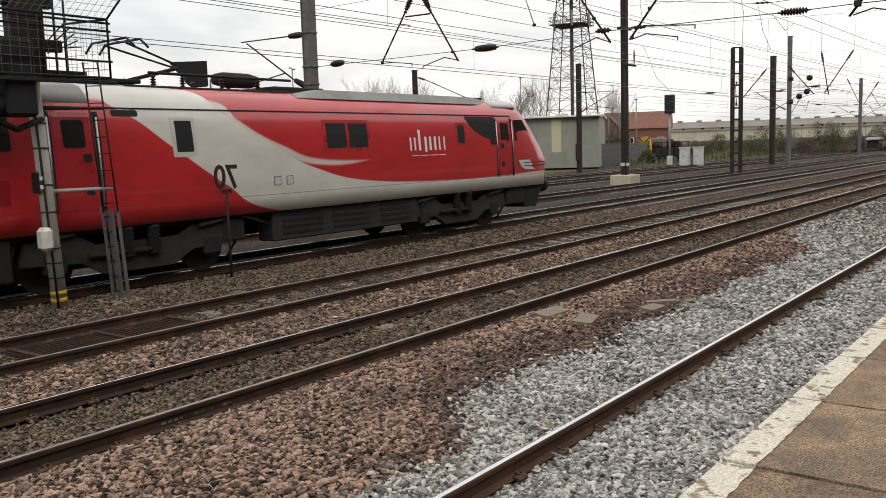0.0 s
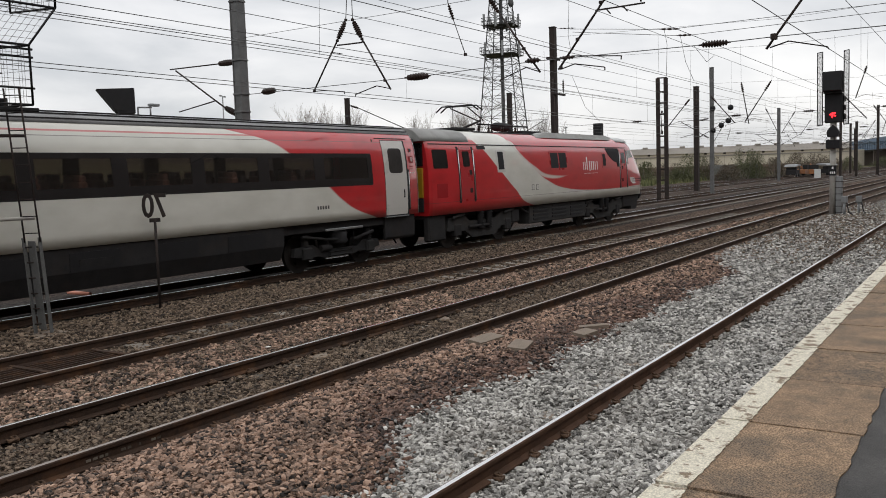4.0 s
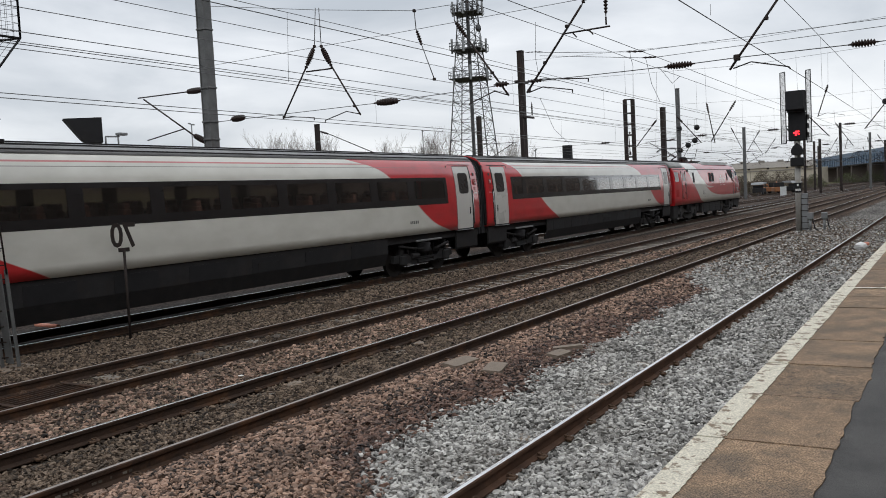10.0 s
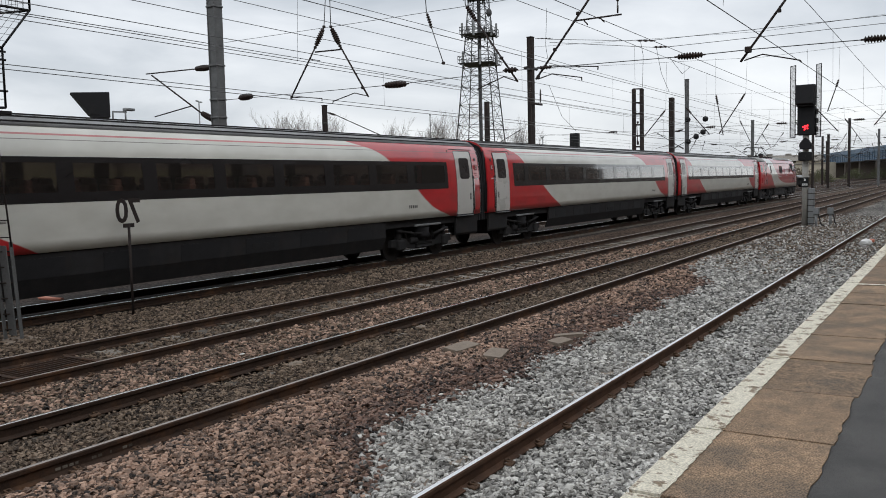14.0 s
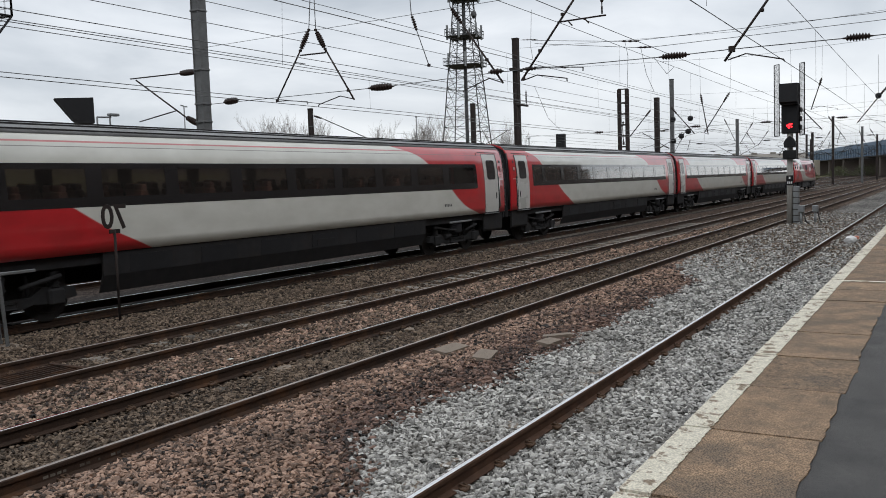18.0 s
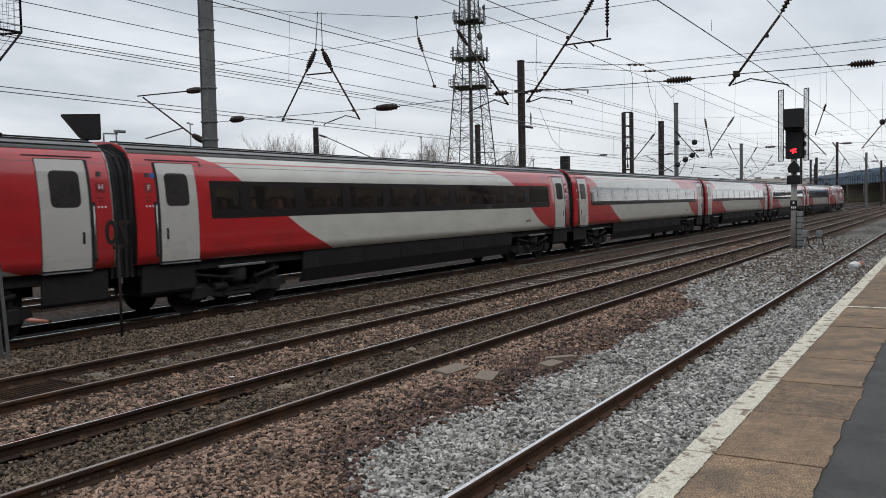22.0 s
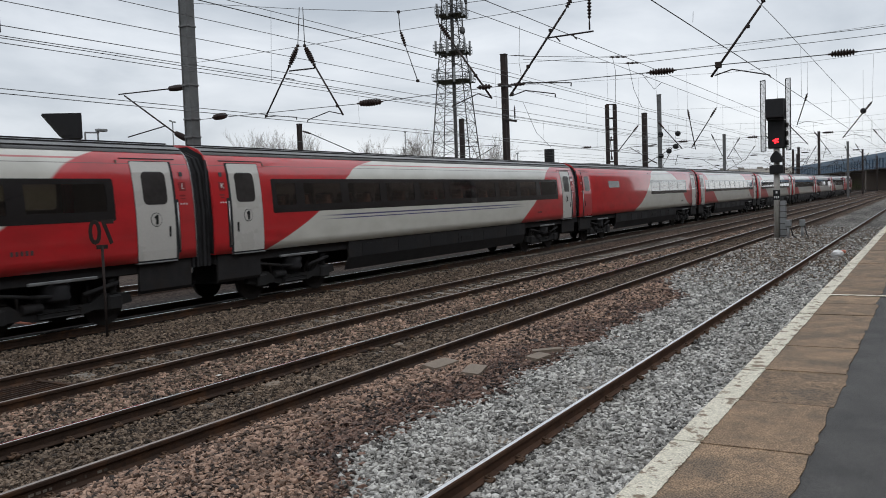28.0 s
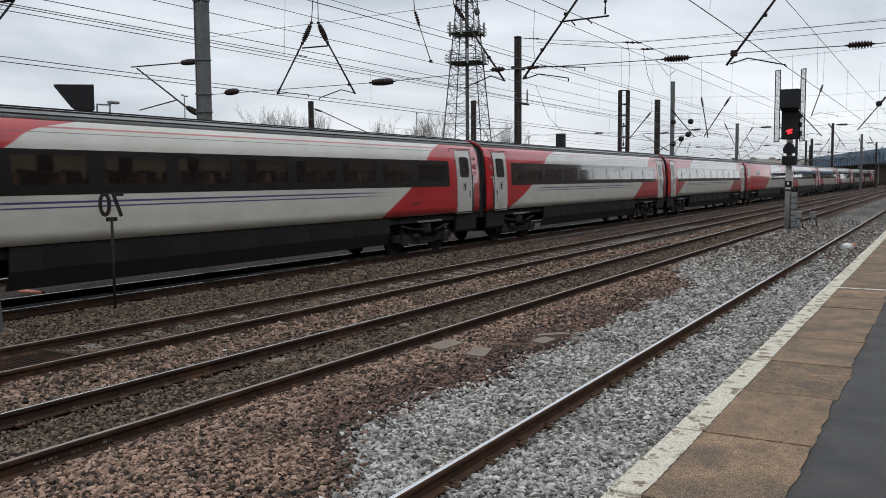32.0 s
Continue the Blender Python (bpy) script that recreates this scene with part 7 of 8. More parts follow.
def loose_things():
    for x, y, rz, l, w, lab in ((10.67, 6.19, -12, 0.52, 0.30, "flat pale concrete slab lying on the ballast"), (10.38, 5.48, 12, 0.48, 0.27, "square concrete block lying on the ballast"), (11.65, 5.07, -14, 0.34, 0.24, "flat worn board lying on the ballast"), (12.15, 5.15, -55, 0.46, 0.12, "dark flat board lying on the ballast")):
        s = thing("loose_slab", (x, y, bed(x, y) + 0.07), lab, "slab", "slabs on the ballast", rz=rz)
        c = part("slab", Shape().prism([(-l / 2, -w * 0.42), (-l * 0.38, -w / 2), (l / 2, -w * 0.46), (l * 0.48, w * 0.44), (l * 0.2, w / 2), (-l * 0.46, w * 0.47)], -0.045, 0.014, "z"), BLOCK, s)
        c.rotation_euler = (radians(4), radians(-3), 0)
    for x, y, r in ((9.1, 8.0, 0.12), (12.4, 8.0, 0.1), (14.4, 11.0, 0.12)):
        s = Shape()
        bm = bmesh.new()
        bmesh.ops.create_icosphere(bm, subdivisions=1, radius=r)
        rng = random.Random(int(x * 100))
        for v in bm.verts:
            v.co = Vector((v.co.x * 1.3, v.co.y, v.co.z * 0.5)) * rng.uniform(0.8, 1.15)
        bm.verts.index_update()
        s.add([tuple(v.co) for v in bm.verts], [tuple(v.index for v in f.verts) for f in bm.faces])
        bm.free()
        tagged(part("rock", s, BLOCK, at=(x, y, bed(x, y) + 0.03)), "larger pale stone lying among the ballast", "stone", "larger stones")
    b = thing("plastic_bag", (32.5, 2.82, -0.17), "crumpled white and orange plastic bag on the ballast", "litter")
    bm = bmesh.new()
    bmesh.ops.create_icosphere(bm, subdivisions=2, radius=0.2)
    rng = random.Random(4)
    for v in bm.verts:
        v.co = Vector((v.co.x * 1.1, v.co.y * 1.2, v.co.z * 0.7 + 0.1)) * rng.uniform(0.75, 1.2)
    bm.verts.index_update()
    part("bag", Shape().add([tuple(v.co) for v in bm.verts], [tuple(v.index for v in f.verts) for f in bm.faces]), DECAL, b)
    part("stripe", Shape().box(-0.1, 0.12, -0.27, -0.1, 0.12, 0.24, 0.03), ORANGE, b)
    b.scale = (1.0, 1.0, 1.0)
    bm.free()
    p = thing("orange_pipe", (11.85, 17.7, -0.14), "short orange plastic pipe on the ground", "pipe")
    rod("pipe", (0, -0.55, 0.05), (0.05, 0.35, 0.05), 0.045, ORANGE, p, n=10)
    for x, y in ((9.2, 9.1), (16.2, 8.9), (20.5, 9.3)):
        rag = thing("litter", (x, y, bed(x, y) + 0.03), "scrap of pale litter on the ballast", "litter", "litter on the ballast")
        part("scrap", Shape().box(-0.045, 0.035, -0.025, 0.03, 0.0, 0.016, 0.006), WHITE_BOX, rag)


colour_signal()
left_signal()
speed_sign()
small_signals()
loose_things()


# ---------- background ----------
def polar(az, d):
    return d * math.cos(radians(az)), d * math.sin(radians(az))


def radio_tower():
    x, y = polar(28.55, 150)
    t = thing("radio_tower", (x, y, 0), "tall grey lattice radio tower with antenna platforms", "tower", rz=12)
    top = 43.0
    half = lambda z: (8.2 - 0.165 * z) / 2 if z < 32 else max(0.9, (8.2 - 0.165 * 32) / 2 - (z - 32) * 0.035)
    rows = [0, 4.2, 8.2, 11.8, 15.2, 18.4, 21.4, 24.2, 26.8, 29.3, 31.7, 34, 36.3, 38.6, 40.8, top]
    sq = lambda z: [(a * half(z), b * half(z), z) for a, b in ((-1, -1), (1, -1), (1, 1), (-1, 1))]
    for i in range(4):
        rod("leg", sq(0)[i], sq(32)[i], 0.10, TOWER_STEEL, t)
        rod("leg", sq(32)[i], sq(top)[i], 0.10, TOWER_STEEL, t)
    for z0, z1 in zip(rows, rows[1:]):
        a, b, m = sq(z0), sq(z1), sq((z0 + z1) / 2)
        for i in range(4):
            j = (i + 1) % 4
            for p, q, r in ((a[i], b[j], 0.042), (a[j], b[i], 0.042), (b[i], b[j], 0.042), (m[i], m[j], 0.03)):
                rod("brace", p, q, r, TOWER_STEEL, t, n=4)
    part("cable_ladder", Shape().box(-0.42, 0.42, -0.2, 0.2, 0, top - 3, 0.03), TOWER_STEEL, t, "dark central cable ladder")
    for z, w in ((22.3, 3.0), (27.2, 2.7), (33.5, 2.3), (40.0, 1.7)):
        pl = part("platform", Shape().box(-w, w, -w, w, z - 0.12, z, 0.02), TOWER_STEEL, t, "antenna platform")
        ra = Shape()
        for h in (0.55, 1.1):
            ra.path([(-w, -w, z + h), (w, -w, z + h), (w, w, z + h), (-w, w, z + h), (-w, -w, z + h)], 0.05, 4)
        for a in range(-3, 4):
            for g in (-1, 1):
                ra.tube((a / 3 * w, g * w, z), (a / 3 * w, g * w, z + 1.1), 0.035, 4), ra.tube((g * w, a / 3 * w, z), (g * w, a / 3 * w, z + 1.1), 0.035, 4)
        part("railing", ra, TOWER_STEEL, pl)
        for a in range(6):
            q = a * 1.047 + z
            part("antenna", Shape().box(math.cos(q) * (w + 0.3) - 0.16, math.cos(q) * (w + 0.3) + 0.16, math.sin(q) * (w + 0.3) - 0.16, math.sin(q) * (w + 0.3) + 0.16, z - 0.5, z + 2.0, 0.04), GALV, t, "upright panel antenna")
    part("dish", Shape().lathe((-1.6, -1.9, 30.5), (-1.8, -2.4, 30.5), [(0, 0.15), (0.5, 0.6), (1, 0.65)], 14), TOWER_STEEL, t)
    part("dish", Shape().lathe((1.4, -1.9, 36.0), (1.5, -2.4, 36.0), [(0, 0.15), (0.5, 0.5), (1, 0.55)], 14), TOWER_STEEL, t)


def depot_shed():
    s = thing("depot_shed", (78.4, 39.9, 0), "olive-grey metal-clad depot shed with a nearly flat roof", "shed", rz=114)
    # local x runs along the wall away from its near corner, y into the building
    L, W, H = 26.0, 13.0, 5.0
    part("front_wall", Shape().box(0, L, 0.0, 0.2, 0, H), SHED_WALL, s, "olive-grey profiled sheet wall")
    part("back_wall", Shape().box(0, L, -W - 0.2, -W, 0, H), SHED_WALL, s)
    gable = [(-W - 0.2, 0), (0.2, 0), (0.2, H), (-W / 2, H + 0.25), (-W - 0.2, H)]
    part("gable_wall", Shape().prism(gable, -0.2, 0.0), SHED_WALL, s)
    part("gable_wall", Shape().prism(gable, L, L + 0.2), SHED_WALL, s)
    part("roof", Shape().prism([(0.5, H - 0.02), (0.5, H + 0.18), (-W / 2, H + 0.45), (-W - 0.5, H + 0.18), (-W - 0.5, H - 0.02), (-W / 2, H + 0.25)], -0.4, L + 0.4), SHED_ROOF, s, "pale sheet roof")
    part("gutter", Shape().box(-0.3, L + 0.3, 0.55, 0.72, H - 0.08, H + 0.06, 0.02), DARK_STEEL, s)
    for x in np.arange(0.25, L, 0.5):
        part("wall_rib", Shape().box(float(x) - 0.04, float(x) + 0.04, 0.2, 0.235, 0.1, H - 0.1), SHED_WALL, s)
    for x in (3.6, 8.6, 13.6, 18.6):
        part("rooflight_panel", Shape().box(x, x + 0.95, 0.2, 0.242, 1.6, H - 0.1), SHED_LIGHT, s, "yellowed translucent panel")
    for x in (2.0, 7.4, 12.4):
        part("downpipe", Shape().tube((x, 0.3, 0), (x, 0.3, H), 0.06, 8), CABINET, s)
    for k in range(3):
        part("roof_vent", Shape().box(3 + 5 * k, 4.2 + 5 * k, -2.0, -1.2, H + 0.2, H + 0.5, 0.05), SHED_ROOF, s)


def brick_house():
    x, y = polar(24.4, 185)
    h = thing("brick_building", (x, y, 0), "red-brown brick building with tiled roof", "building", rz=115)
    part("wall", Shape().box(-6.5, 6.5, -4, 4, 0, 5.2, 0.03), BRICK, h)
    part("roof", Shape().prism([(-4.5, 5.1), (4.5, 5.1), (0, 8.6)], -6.9, 6.9), BRICK, h, "red tiled roof")
    for k in range(4):
        w = part("window", Shape().box(-5 + 3 * k, -3.8 + 3 * k, 4.0, 4.06, 1.6, 3.2, 0.02), GLASS, h)
        part("window_frame", Shape().box(-5.1 + 3 * k, -3.7 + 3 * k, 4.01, 4.04, 1.5, 3.3, 0.01), DECAL, w)
    g = thing("timber_gable", (*polar(26.25, 150), 0), "open grey timber gable frame", "building", rz=-60)
    for a, b in (((-3.6, 0, 3.0), (0, 0, 7.0)), ((0, 0, 7.0), (3.6, 0, 3.0)), ((-3.6, 0, 3.0), (3.6, 0, 3.0)), ((-3.5, 0, 0), (-3.5, 0, 3.0)), ((3.5, 0, 0), (3.5, 0, 3.0)), ((0, 0, 0), (0, 0, 7.0)), ((-1.8, 0, 0), (-1.8, 0, 5.0)), ((1.8, 0, 0), (1.8, 0, 5.0))):
        rod("beam", a, b, 0.14, TIMBER, g)
    part("board_wall", Shape().prism([(-3.5, 0), (3.5, 0), (3.5, 3.0), (0, 6.9), (-3.5, 3.0)], 0.2, 0.35, "y"), BRICK_ROOF, g, "brown board infill")


def warehouse():
    (x0, y0), (x1, y1) = polar(24.6, 250), polar(7.25, 262)
    L = math.hypot(x1 - x0, y1 - y0)
    w = thing("warehouse", (x0, y0, 0), "long low beige warehouse with a brown-grey roof", "warehouse", rz=math.degrees(math.atan2(y1 - y0, x1 - x0)))
    part("wall", Shape().box(0, L, 0, 20, 0, 5.0), WARE_WALL, w)
    part("upper_wall", Shape().box(0, L, 1.5, 19, 5.0, 5.9), WARE_WALL, w)
    part("roof", Shape().prism([(0.8, 5.75), (20, 5.75), (16, 7.3), (5, 7.5)], -0.5, L + 0.5), WARE_ROOF, w, "brown-grey sheet roof")
    part("fascia", Shape().box(-0.2, L + 0.2, -0.25, 0.05, 4.75, 5.05, 0.02), WARE_ROOF, w)
    part("plinth", Shape().box(0, L, -0.08, 0.0, 0, 2.1), BRICK_ROOF, w, "brown lower wall")
    for k in range(int(L / 4.0)):
        part("wall_seam", Shape().box(4.0 * k, 4.0 * k + 0.12, -0.06, 0.0, 2.1, 4.75), WARE_ROOF, w)
    for k in range(int(L / 5.2)):
        part("roof_vent", Shape().box(1.5 + 5.2 * k, 2.9 + 5.2 * k, 4.6, 6.0, 7.2, 7.95, 0.1), WARE_ROOF, w, "small roof vent")
        part("wall_vent", Shape().box(2.5 + 5.2 * k, 3.2 + 5.2 * k, 1.3, 1.5, 5.3, 5.75, 0.05), DARK_STEEL, w)


def blue_bridge():
    (x0, y0), (x1, y1) = polar(7.7, 480), polar(3.63, 322)
    dx, dy = x1 - x0, y1 - y0
    b = thing("road_bridge", (x0, y0, 0), "faded blue steel girder bridge on dark piers", "bridge", rz=math.degrees(math.atan2(dy, dx)))
    L = math.hypot(dx, dy) * 1.55
    for k, y in enumerate((0.0, 9.0)):
        part("girder", Shape().box(0, L, y, y + 0.5, 6.6, 9.6), BLUE, b, "blue riveted plate girder")
        part("top_flange", Shape().box(0, L, y - 0.35, y + 0.85, 9.6, 9.85), BLUE, b)
        part("bottom_flange", Shape().box(0, L, y - 0.35, y + 0.85, 6.35, 6.6), DARK_STEEL, b)
        for i in range(int(L / 4.2)):
            part("stiffener", Shape().box(4.2 * i, 4.2 * i + 0.3, y - 0.3 if not k else y + 0.5, y if not k else y + 0.8, 6.6, 9.6), BLUE, b)
    part("deck", Shape().box(0, L, 0.5, 9.0, 6.6, 7.0), DARK_STEEL, b)
    part("parapet", Shape().box(0, L, -0.1, 0.1, 9.85, 11.3), BLUE, b, "blue parapet panels")
    for i in range(8):
        part("pier", Shape().box(14 + 30 * i, 16.0 + 30 * i, 0.3, 8.7, -0.2, 6.36, 0.1), PLAT_BRICK, b, "dark bridge pier")
    (ax, ay) = polar(8.3, 420)
    a = thing("abutment", (ax, ay, 0), "pale concrete bridge abutment and embankment wall", "wall", rz=-60)
    part("wall", Shape().box(-4, 12, -3, 3, -0.2, 7.0, 0.1), WARE_WALL, a)


def bare_tree(x, y, h, seed, group="bare trees"):
    """Upright winter tree: a trunk that forks low into long rising limbs, each with fine twigs."""
    rng = random.Random(seed)
    t = thing("bare_tree", (x, y, -0.1), "leafless winter tree with fine upright twigs", "tree", group)
    trunk, crown = Shape(), Shape()

    def limb(p, d, l, r, depth):
        steps = 5
        for k in range(steps):
            d = (d + Vector((rng.uniform(-0.16, 0.16), rng.uniform(-0.16, 0.16), 0.10))).normalized()
            q = p + d * l / steps
            (trunk if depth < 1 else crown).tube(p, q, max(r, 0.0095), 6 if depth < 1 else 3, max(r * 0.82, 0.0085), caps=False)
            p, r = q, r * 0.82
            if depth < 3 and k >= (1 if depth else 2):
                for _ in range(rng.choice((1, 2, 2)) if depth else 3):
                    a = rng.uniform(0, 6.28)
                    e = (d * 0.75 + Vector((math.cos(a), math.sin(a), rng.uniform(0.1, 0.5))) * 0.30).normalized()
                    limb(p, e, l * rng.uniform(0.42, 0.62), r * 0.62, depth + 1)

    limb(Vector((0, 0, 0)), Vector((0, 0, 1)), h * 0.72, h * 0.013, 0)
    top = max(v[2] for v in crown.v)
    for s in (trunk, crown):
        s.v = [(a, b, c * h / top) for a, b, c in s.v]
    part("trunk", trunk, BARK, t)
    part("crown", crown, TWIG, t, "haze of fine bare twigs")


def bush(x, y, w, h, seed, mat, label):
    rng = random.Random(seed)
    b = thing("bush", (x, y, -0.1), label, "bush", "scrub bushes")
    stems, leaves = Shape(), Shape()
    for k in range(14):
        a, r = rng.uniform(0, 6.28), rng.uniform(0, 0.5) * w
        stems.tube((r * 0.3 * math.cos(a), r * 0.3 * math.sin(a), 0), (r * math.cos(a), r * math.sin(a), h * rng.uniform(0.5, 1.0)), 0.03, 4, 0.01, caps=False)
    for k in range(4200):
        a = rng.uniform(0, 6.28)
        u = rng.random() ** 0.5
        lump = 0.75 + 0.25 * math.sin(a * 3 + seed) * math.cos(a * 2)
        zz = rng.random() ** 0.8
        r = w * 0.5 * u * lump * (1 - 0.55 * zz ** 2.5)
        p = Vector((r * math.cos(a), r * math.sin(a), h * zz * (0.75 + 0.25 * math.sin(a * 2.3 + seed)) + 0.05))
        s = rng.uniform(0.05, 0.11) * (1 + w * 0.05)
        e = Euler((rng.uniform(-1, 1), rng.uniform(-1, 1), rng.uniform(0, 6.28))).to_matrix()
        leaves.add([tuple(p + e @ Vector(v)) for v in ((-s, -s * 0.5, 0), (0, -s * 0.25, s * 0.15), (s, 0, 0), (0, s * 0.55, s * 0.1))], [(0, 1, 3), (1, 2, 3)])
    part("woody_base", stems, TWIG, b)
    part("foliage", leaves.mesh("foliage", mat, False), None, b)


def scrub():
    n = 0
    for az, d, w, h, m in ((19.5, 150, 6, 3.4, LEAF), (16.6, 150, 9, 4.4, LEAF), (15.5, 152, 6, 3.8, LEAF_DRY), (13.4, 148, 7, 4.9, LEAF), (12.7, 150, 5, 4.5, LEAF), (11.6, 155, 7, 3.4, LEAF_DRY), (10.4, 165, 8, 4.2, LEAF_DRY), (9.4, 170, 8, 3.9, LEAF_DRY), (20.6, 130, 5, 2.4, LEAF), (18.0, 160, 8, 3.0, LEAF_DRY), (26.0, 150, 9, 5.5, LEAF_DRY), (25.2, 120, 6, 3.0, LEAF), (22.6, 118, 5, 1.9, LEAF), (14.4, 135, 6, 2.4, LEAF_DRY), (17.3, 138, 6, 2.2, LEAF), (29.5, 95, 4, 1.6, LEAF_DRY), (24.0, 104, 4, 1.5, LEAF), (8.5, 190, 9, 3.6, LEAF_DRY), (7.4, 230, 9, 3.4, LEAF), (5.6, 330, 12, 3.6, LEAF), (4.2, 340, 14, 4.0, LEAF), (2.6, 340, 14, 4.2, LEAF)):
        x, y = polar(az, d)
        n += 1
        bush(x, y, w, h, n, m, "dull green trackside bush" if m == LEAF else "dry brown leafless scrub")
    for k, (az, d, h) in enumerate(((41.6, 125, 11.6), (41.0, 121, 12.2), (40.4, 124, 12.6), (39.7, 122, 12.4), (39.0, 126, 12.8), (38.4, 124, 11.8), (34.5, 128, 10.6), (33.7, 126, 11.4), (32.8, 128, 10.4), (32.2, 126, 12.0), (31.5, 127, 10.4), (30.6, 124, 12.4), (29.9, 128, 11.8), (26.6, 150, 12.6), (25.7, 152, 13.2), (24.9, 150, 11.5))):
        bare_tree(*polar(az, d), h * 1.06, 20 + k)
    # rough grass strip, one object
    rng = np.random.default_rng(9)
    s = Shape()
    for k in range(9000):
        az, d = rng.uniform(6, 33), rng.uniform(95, 165)
        x, y = polar(az, d)
        if y < 39:
            continue
        hh, a = rng.uniform(0.15, 0.7), rng.uniform(0, 6.28)
        s.add([(x - 0.12 * math.cos(a), y - 0.12 * math.sin(a), -0.2), (x + 0.12 * math.cos(a), y + 0.12 * math.sin(a), -0.2), (x + rng.uniform(-0.2, 0.2), y, hh)], [(0, 1, 2)])
    tagged(part("grass", s.mesh("grass", GRASS, False), None), "rough green and straw-coloured trackside grass", "grass", kind="stuff")


def fence():
    f = thing("palisade_fence", (0, 0, 0), "grey steel palisade fence behind the yard", "fence")
    (x0, y0), (x1, y1) = polar(26.7, 92), polar(22.2, 116)
    n = 110
    pal = Shape().box(-0.03, 0.03, -0.035, 0.035, -0.1, 2.3).mesh("pale", FENCE)
    a = math.atan2(y1 - y0, x1 - x0)
    for k in range(n):
        p = part("pale", pal, None, f, at=(x0 + (x1 - x0) * k / n, y0 + (y1 - y0) * k / n, 0))
    for z in (0.5, 1.9):
        rod("fence_rail", (x0, y0, z), (x1, y1, z), 0.04, FENCE, f)
    (x2, y2), (x3, y3) = polar(15.3, 150), polar(12.6, 150)
    for k in range(60):
        part("pale", pal, None, f, at=(x2 + (x3 - x2) * k / 60, y2 + (y3 - y2) * k / 60, 0))
    for z in (0.5, 1.9):
        rod("fence_rail", (x2, y2, z), (x3, y3, z), 0.04, FENCE, f)


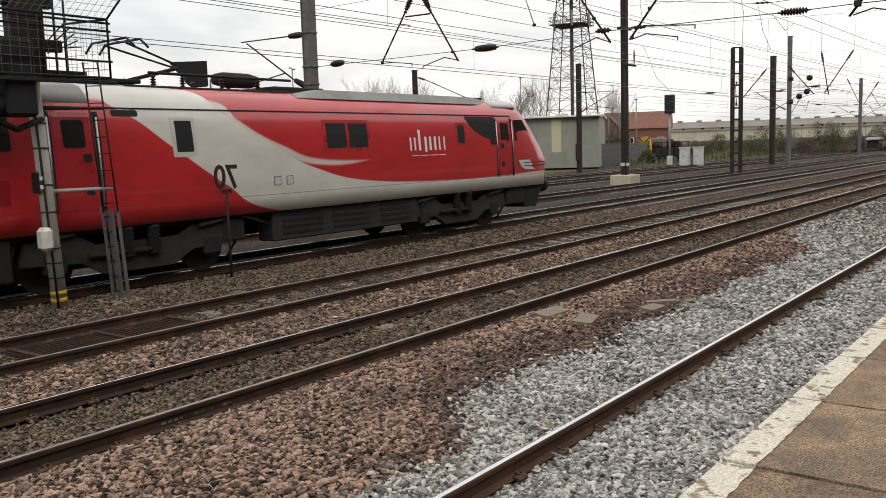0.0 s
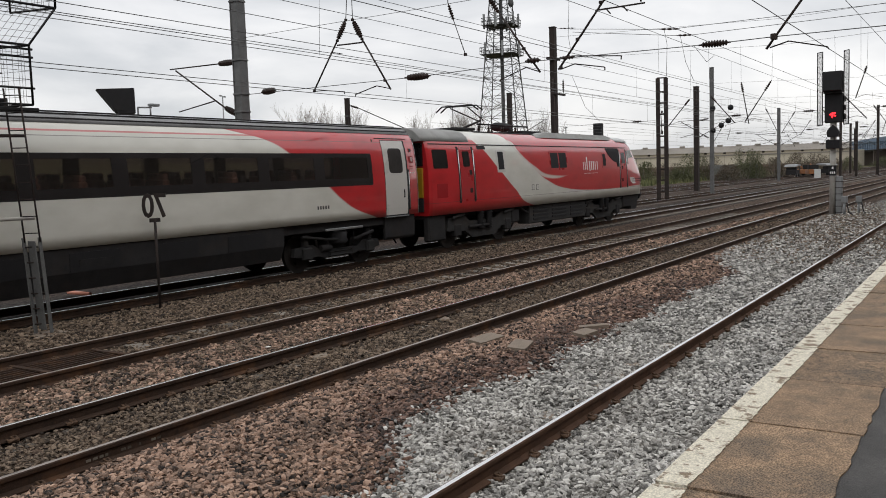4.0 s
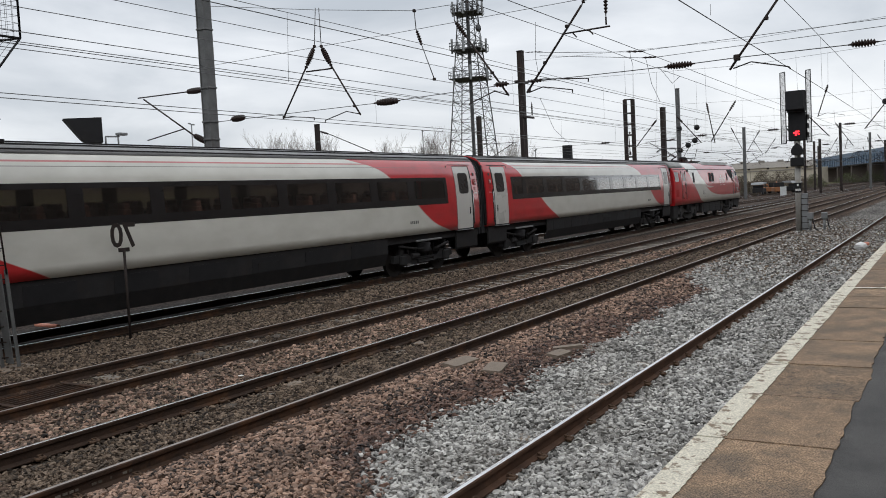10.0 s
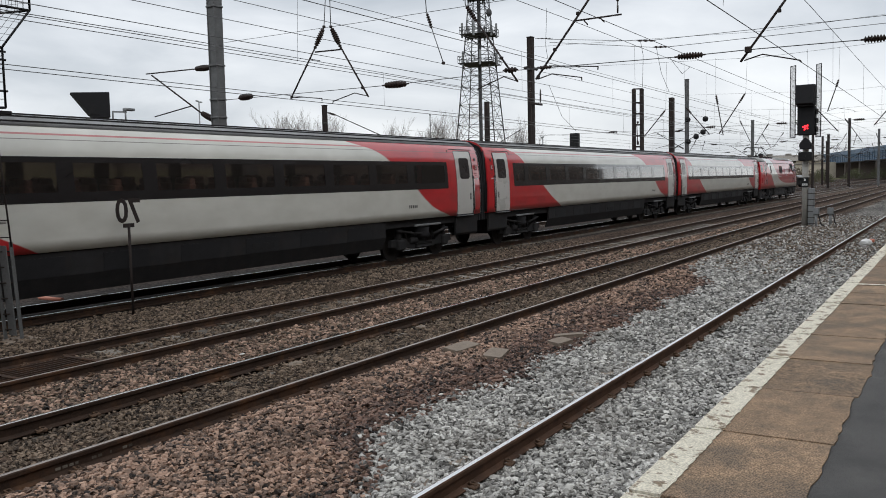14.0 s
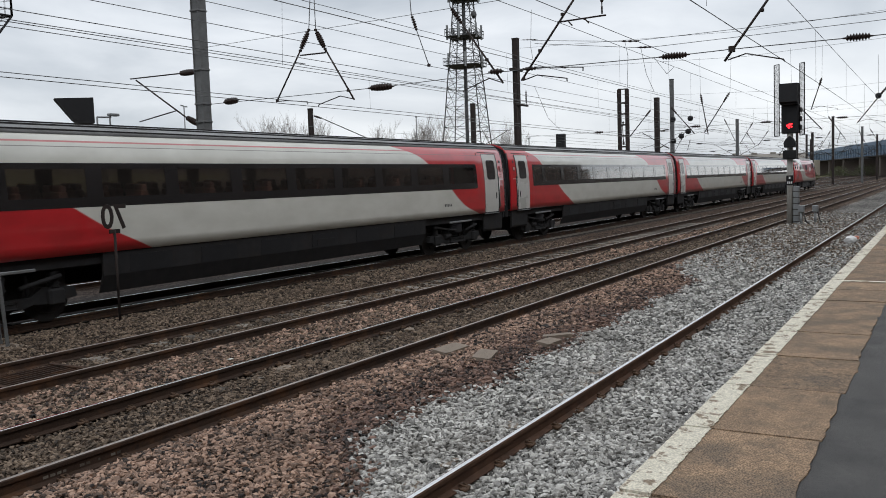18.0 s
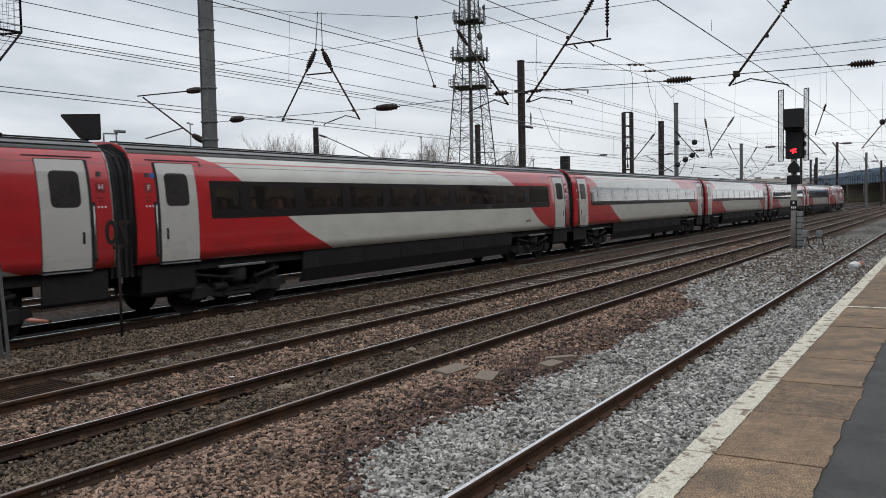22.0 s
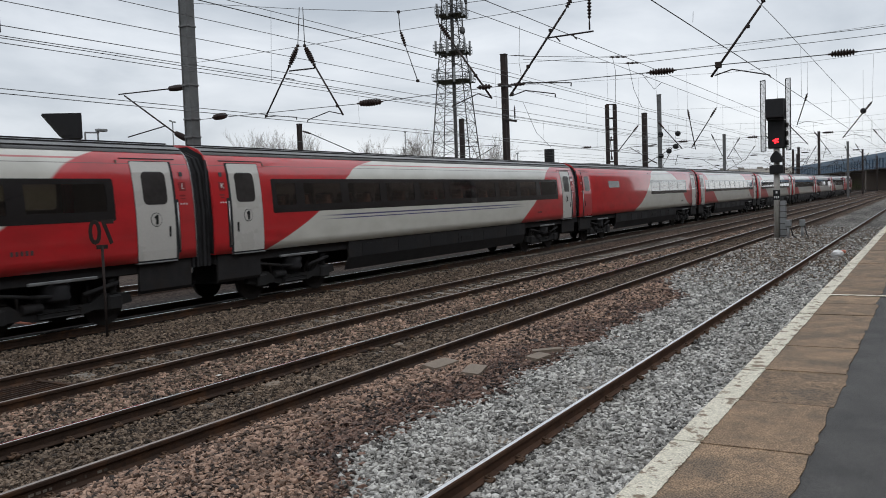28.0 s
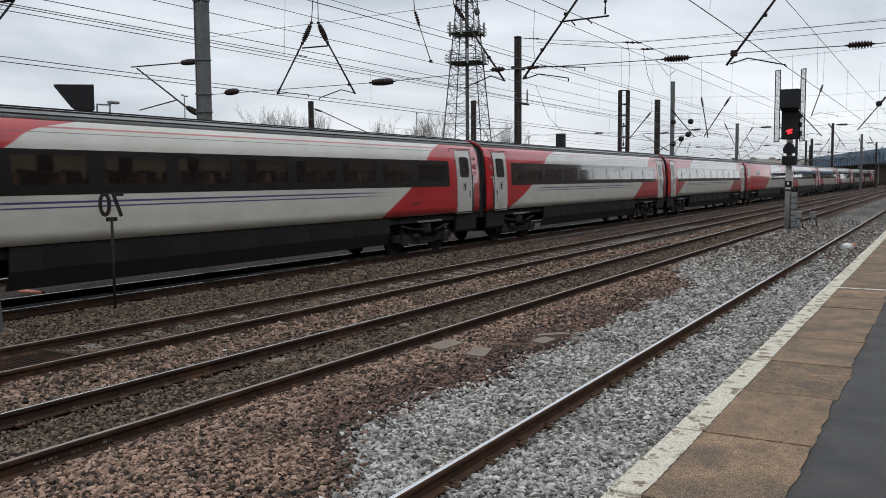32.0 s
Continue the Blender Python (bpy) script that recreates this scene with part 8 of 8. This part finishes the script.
def yard_vehicles():
    x, y = polar(23.75, 104)
    v = thing("yard_wagon", (x + 2.4, y + 1.4, -0.3), "dark works wagon with a yellow and black striped end", "wagon", rz=-25)
    part("striped_end", Shape().prism([(-1.0, 0.6), (1.0, 0.6), (1.15, 2.0), (0.9, 3.1), (0.3, 3.3), (-0.3, 3.3), (-0.9, 3.1), (-1.15, 2.0)], -0.2, 0.0), YELLOW, v, "yellow warning end")
    for k in range(5):
        for g in (-1, 1):
            o = part("black_stripe", Shape().box(-0.23, -0.2, -0.52, 0.52, -0.07, 0.07, 0.004), BLACK, v, at=(0, g * 0.52, 0.95 + 0.48 * k))
            o.rotation_euler = (radians(g * 35), 0, 0)
    part("body", Shape().box(0.05, 6.2, -1.2, 1.2, 0.8, 1.9, 0.1), UNDER, v)
    for k in range(5):
        part("load", Shape().box(0.5 + 1.1 * k, 1.45 + 1.1 * k, -1.0, 1.0, 1.9, 2.45 + 0.22 * ((k * 7) % 4), 0.15), (DARK_STEEL, TIMBER, UNDER)[k % 3], v, "stacked dark load")
    for a in (1.0, 2.6, 4.6):
        part("wheel", Shape().lathe((a, -0.85, 0.45), (a, -0.7, 0.45), [(0, 0.42), (1, 0.45)], 16, False), WHEEL, v)
    for k in range(6):
        part("side_post", Shape().box(0.3 + 1.05 * k, 0.42 + 1.05 * k, -1.27, -1.2, 0.8, 2.6), BOGIE_GREY, v)
    rod("side_rail", (0.2, -1.24, 2.55), (5.9, -1.24, 2.55), 0.05, DARK_STEEL, v)
    for i, (az, col) in enumerate(((10.6, UNDER), (9.5, RUSTY), (8.7, UNDER), (9.9, RUSTY))):
        x, y = polar(az, 150 + 3 * i)
        p = thing("works_machine", (x, y, 0), "parked track machine with cab and raised arm" if col is RUSTY else "dark covered works machine with a grey canopy", "machine", "works machines", rz=20 * i)
        p.scale = (0.8, 0.8, 0.74)
        part("body", Shape().box(-1.9, 1.9, -1.0, 1.0, 0.5, 1.5, 0.08), col, p)
        part("cab", Shape().box(-1.6, -0.2, -0.95, 0.95, 1.5, 2.5 if col != UNDER else 2.1, 0.08), UNDER, p)
        for a in (-1.2, 1.2):
            part("wheel", Shape().lathe((a, -1.1, 0.45), (a, -0.85, 0.45), [(0, 0.44), (1, 0.45)], 14, False), RUBBER, p)
        if col == UNDER:
            part("canopy", Shape().prism([(-2.1, 2.25), (2.0, 2.35), (1.6, 2.75), (-1.5, 2.65)], -1.2, 1.2, "y"), GALV, p, "grey canopy")
            for a in (-1.8, 1.7):
                rod("canopy_post", (a, -1.0, 1.4), (a, -1.0, 2.3), 0.05, BLACK, p)
        else:
            rod("arm", (0.4, 0, 1.4), (1.6, 0, 2.7), 0.14, col, p)
            rod("arm", (1.6, 0, 2.7), (2.6, 0, 1.4), 0.11, col, p)
    for az, d, h in ((9.2, 140, 1.25),):
        c = thing("equipment_cabinet", (*polar(az, d), -0.1), "pale grey cabinet beside the tracks", "cabinet", "lineside cabinets", rz=15)
        part("body", Shape().box(-0.35, 0.35, -0.42, 0.42, 0.0, h, 0.03), CABINET, c)
        part("lid", Shape().box(-0.4, 0.4, -0.47, 0.47, h, h + 0.08, 0.03), CABINET, c)


def yard_lamps():
    for az, d, h in ((46.74, 130, 14.55), (31.9, 150, 13.8), (24.5, 140, 9.0)):
        x, y = polar(az, d)
        l = thing("yard_lamp", (x, y, 0), "slim grey double-headed lamp post", "lamp post", "yard lamps", rz=30)
        rod("post", (0, 0, 0), (0, 0, h), 0.09, GALV, l)
        rod("cross_bar", (-0.9, 0, h), (0.9, 0, h), 0.06, GALV, l)
        for g in (-0.9, 0.9):
            part("lamp_head", Shape().box(g - 0.3, g + 0.3, -0.15, 0.15, h - 0.05, h + 0.12, 0.03), GALV, l)


def station_wall():
    # out of view; added so that windows and paint mirror something dark
    w = thing("station_wall", (0, -12.0, 0), "plain dark brick wall added unseen behind the platform for the train's reflections", "wall", kind="structure")
    part("wall", Shape().box(-140, 109, -0.4, 0, 0, 15.5), PLAT_BRICK, w)
    part("coping", Shape().box(-140, 109, -0.5, 0.1, 15.5, 15.7), BLOCK, w)
    part("low_wall", Shape().box(109, 420, -0.4, 0, 0, 5.2), PLAT_BRICK, w, "lower unseen wall added to darken reflections low on the train's side")


radio_tower()
depot_shed()
brick_house()
warehouse()
blue_bridge()
scrub()
fence()
yard_vehicles()
yard_lamps()
station_wall()
build_stones()


motions()
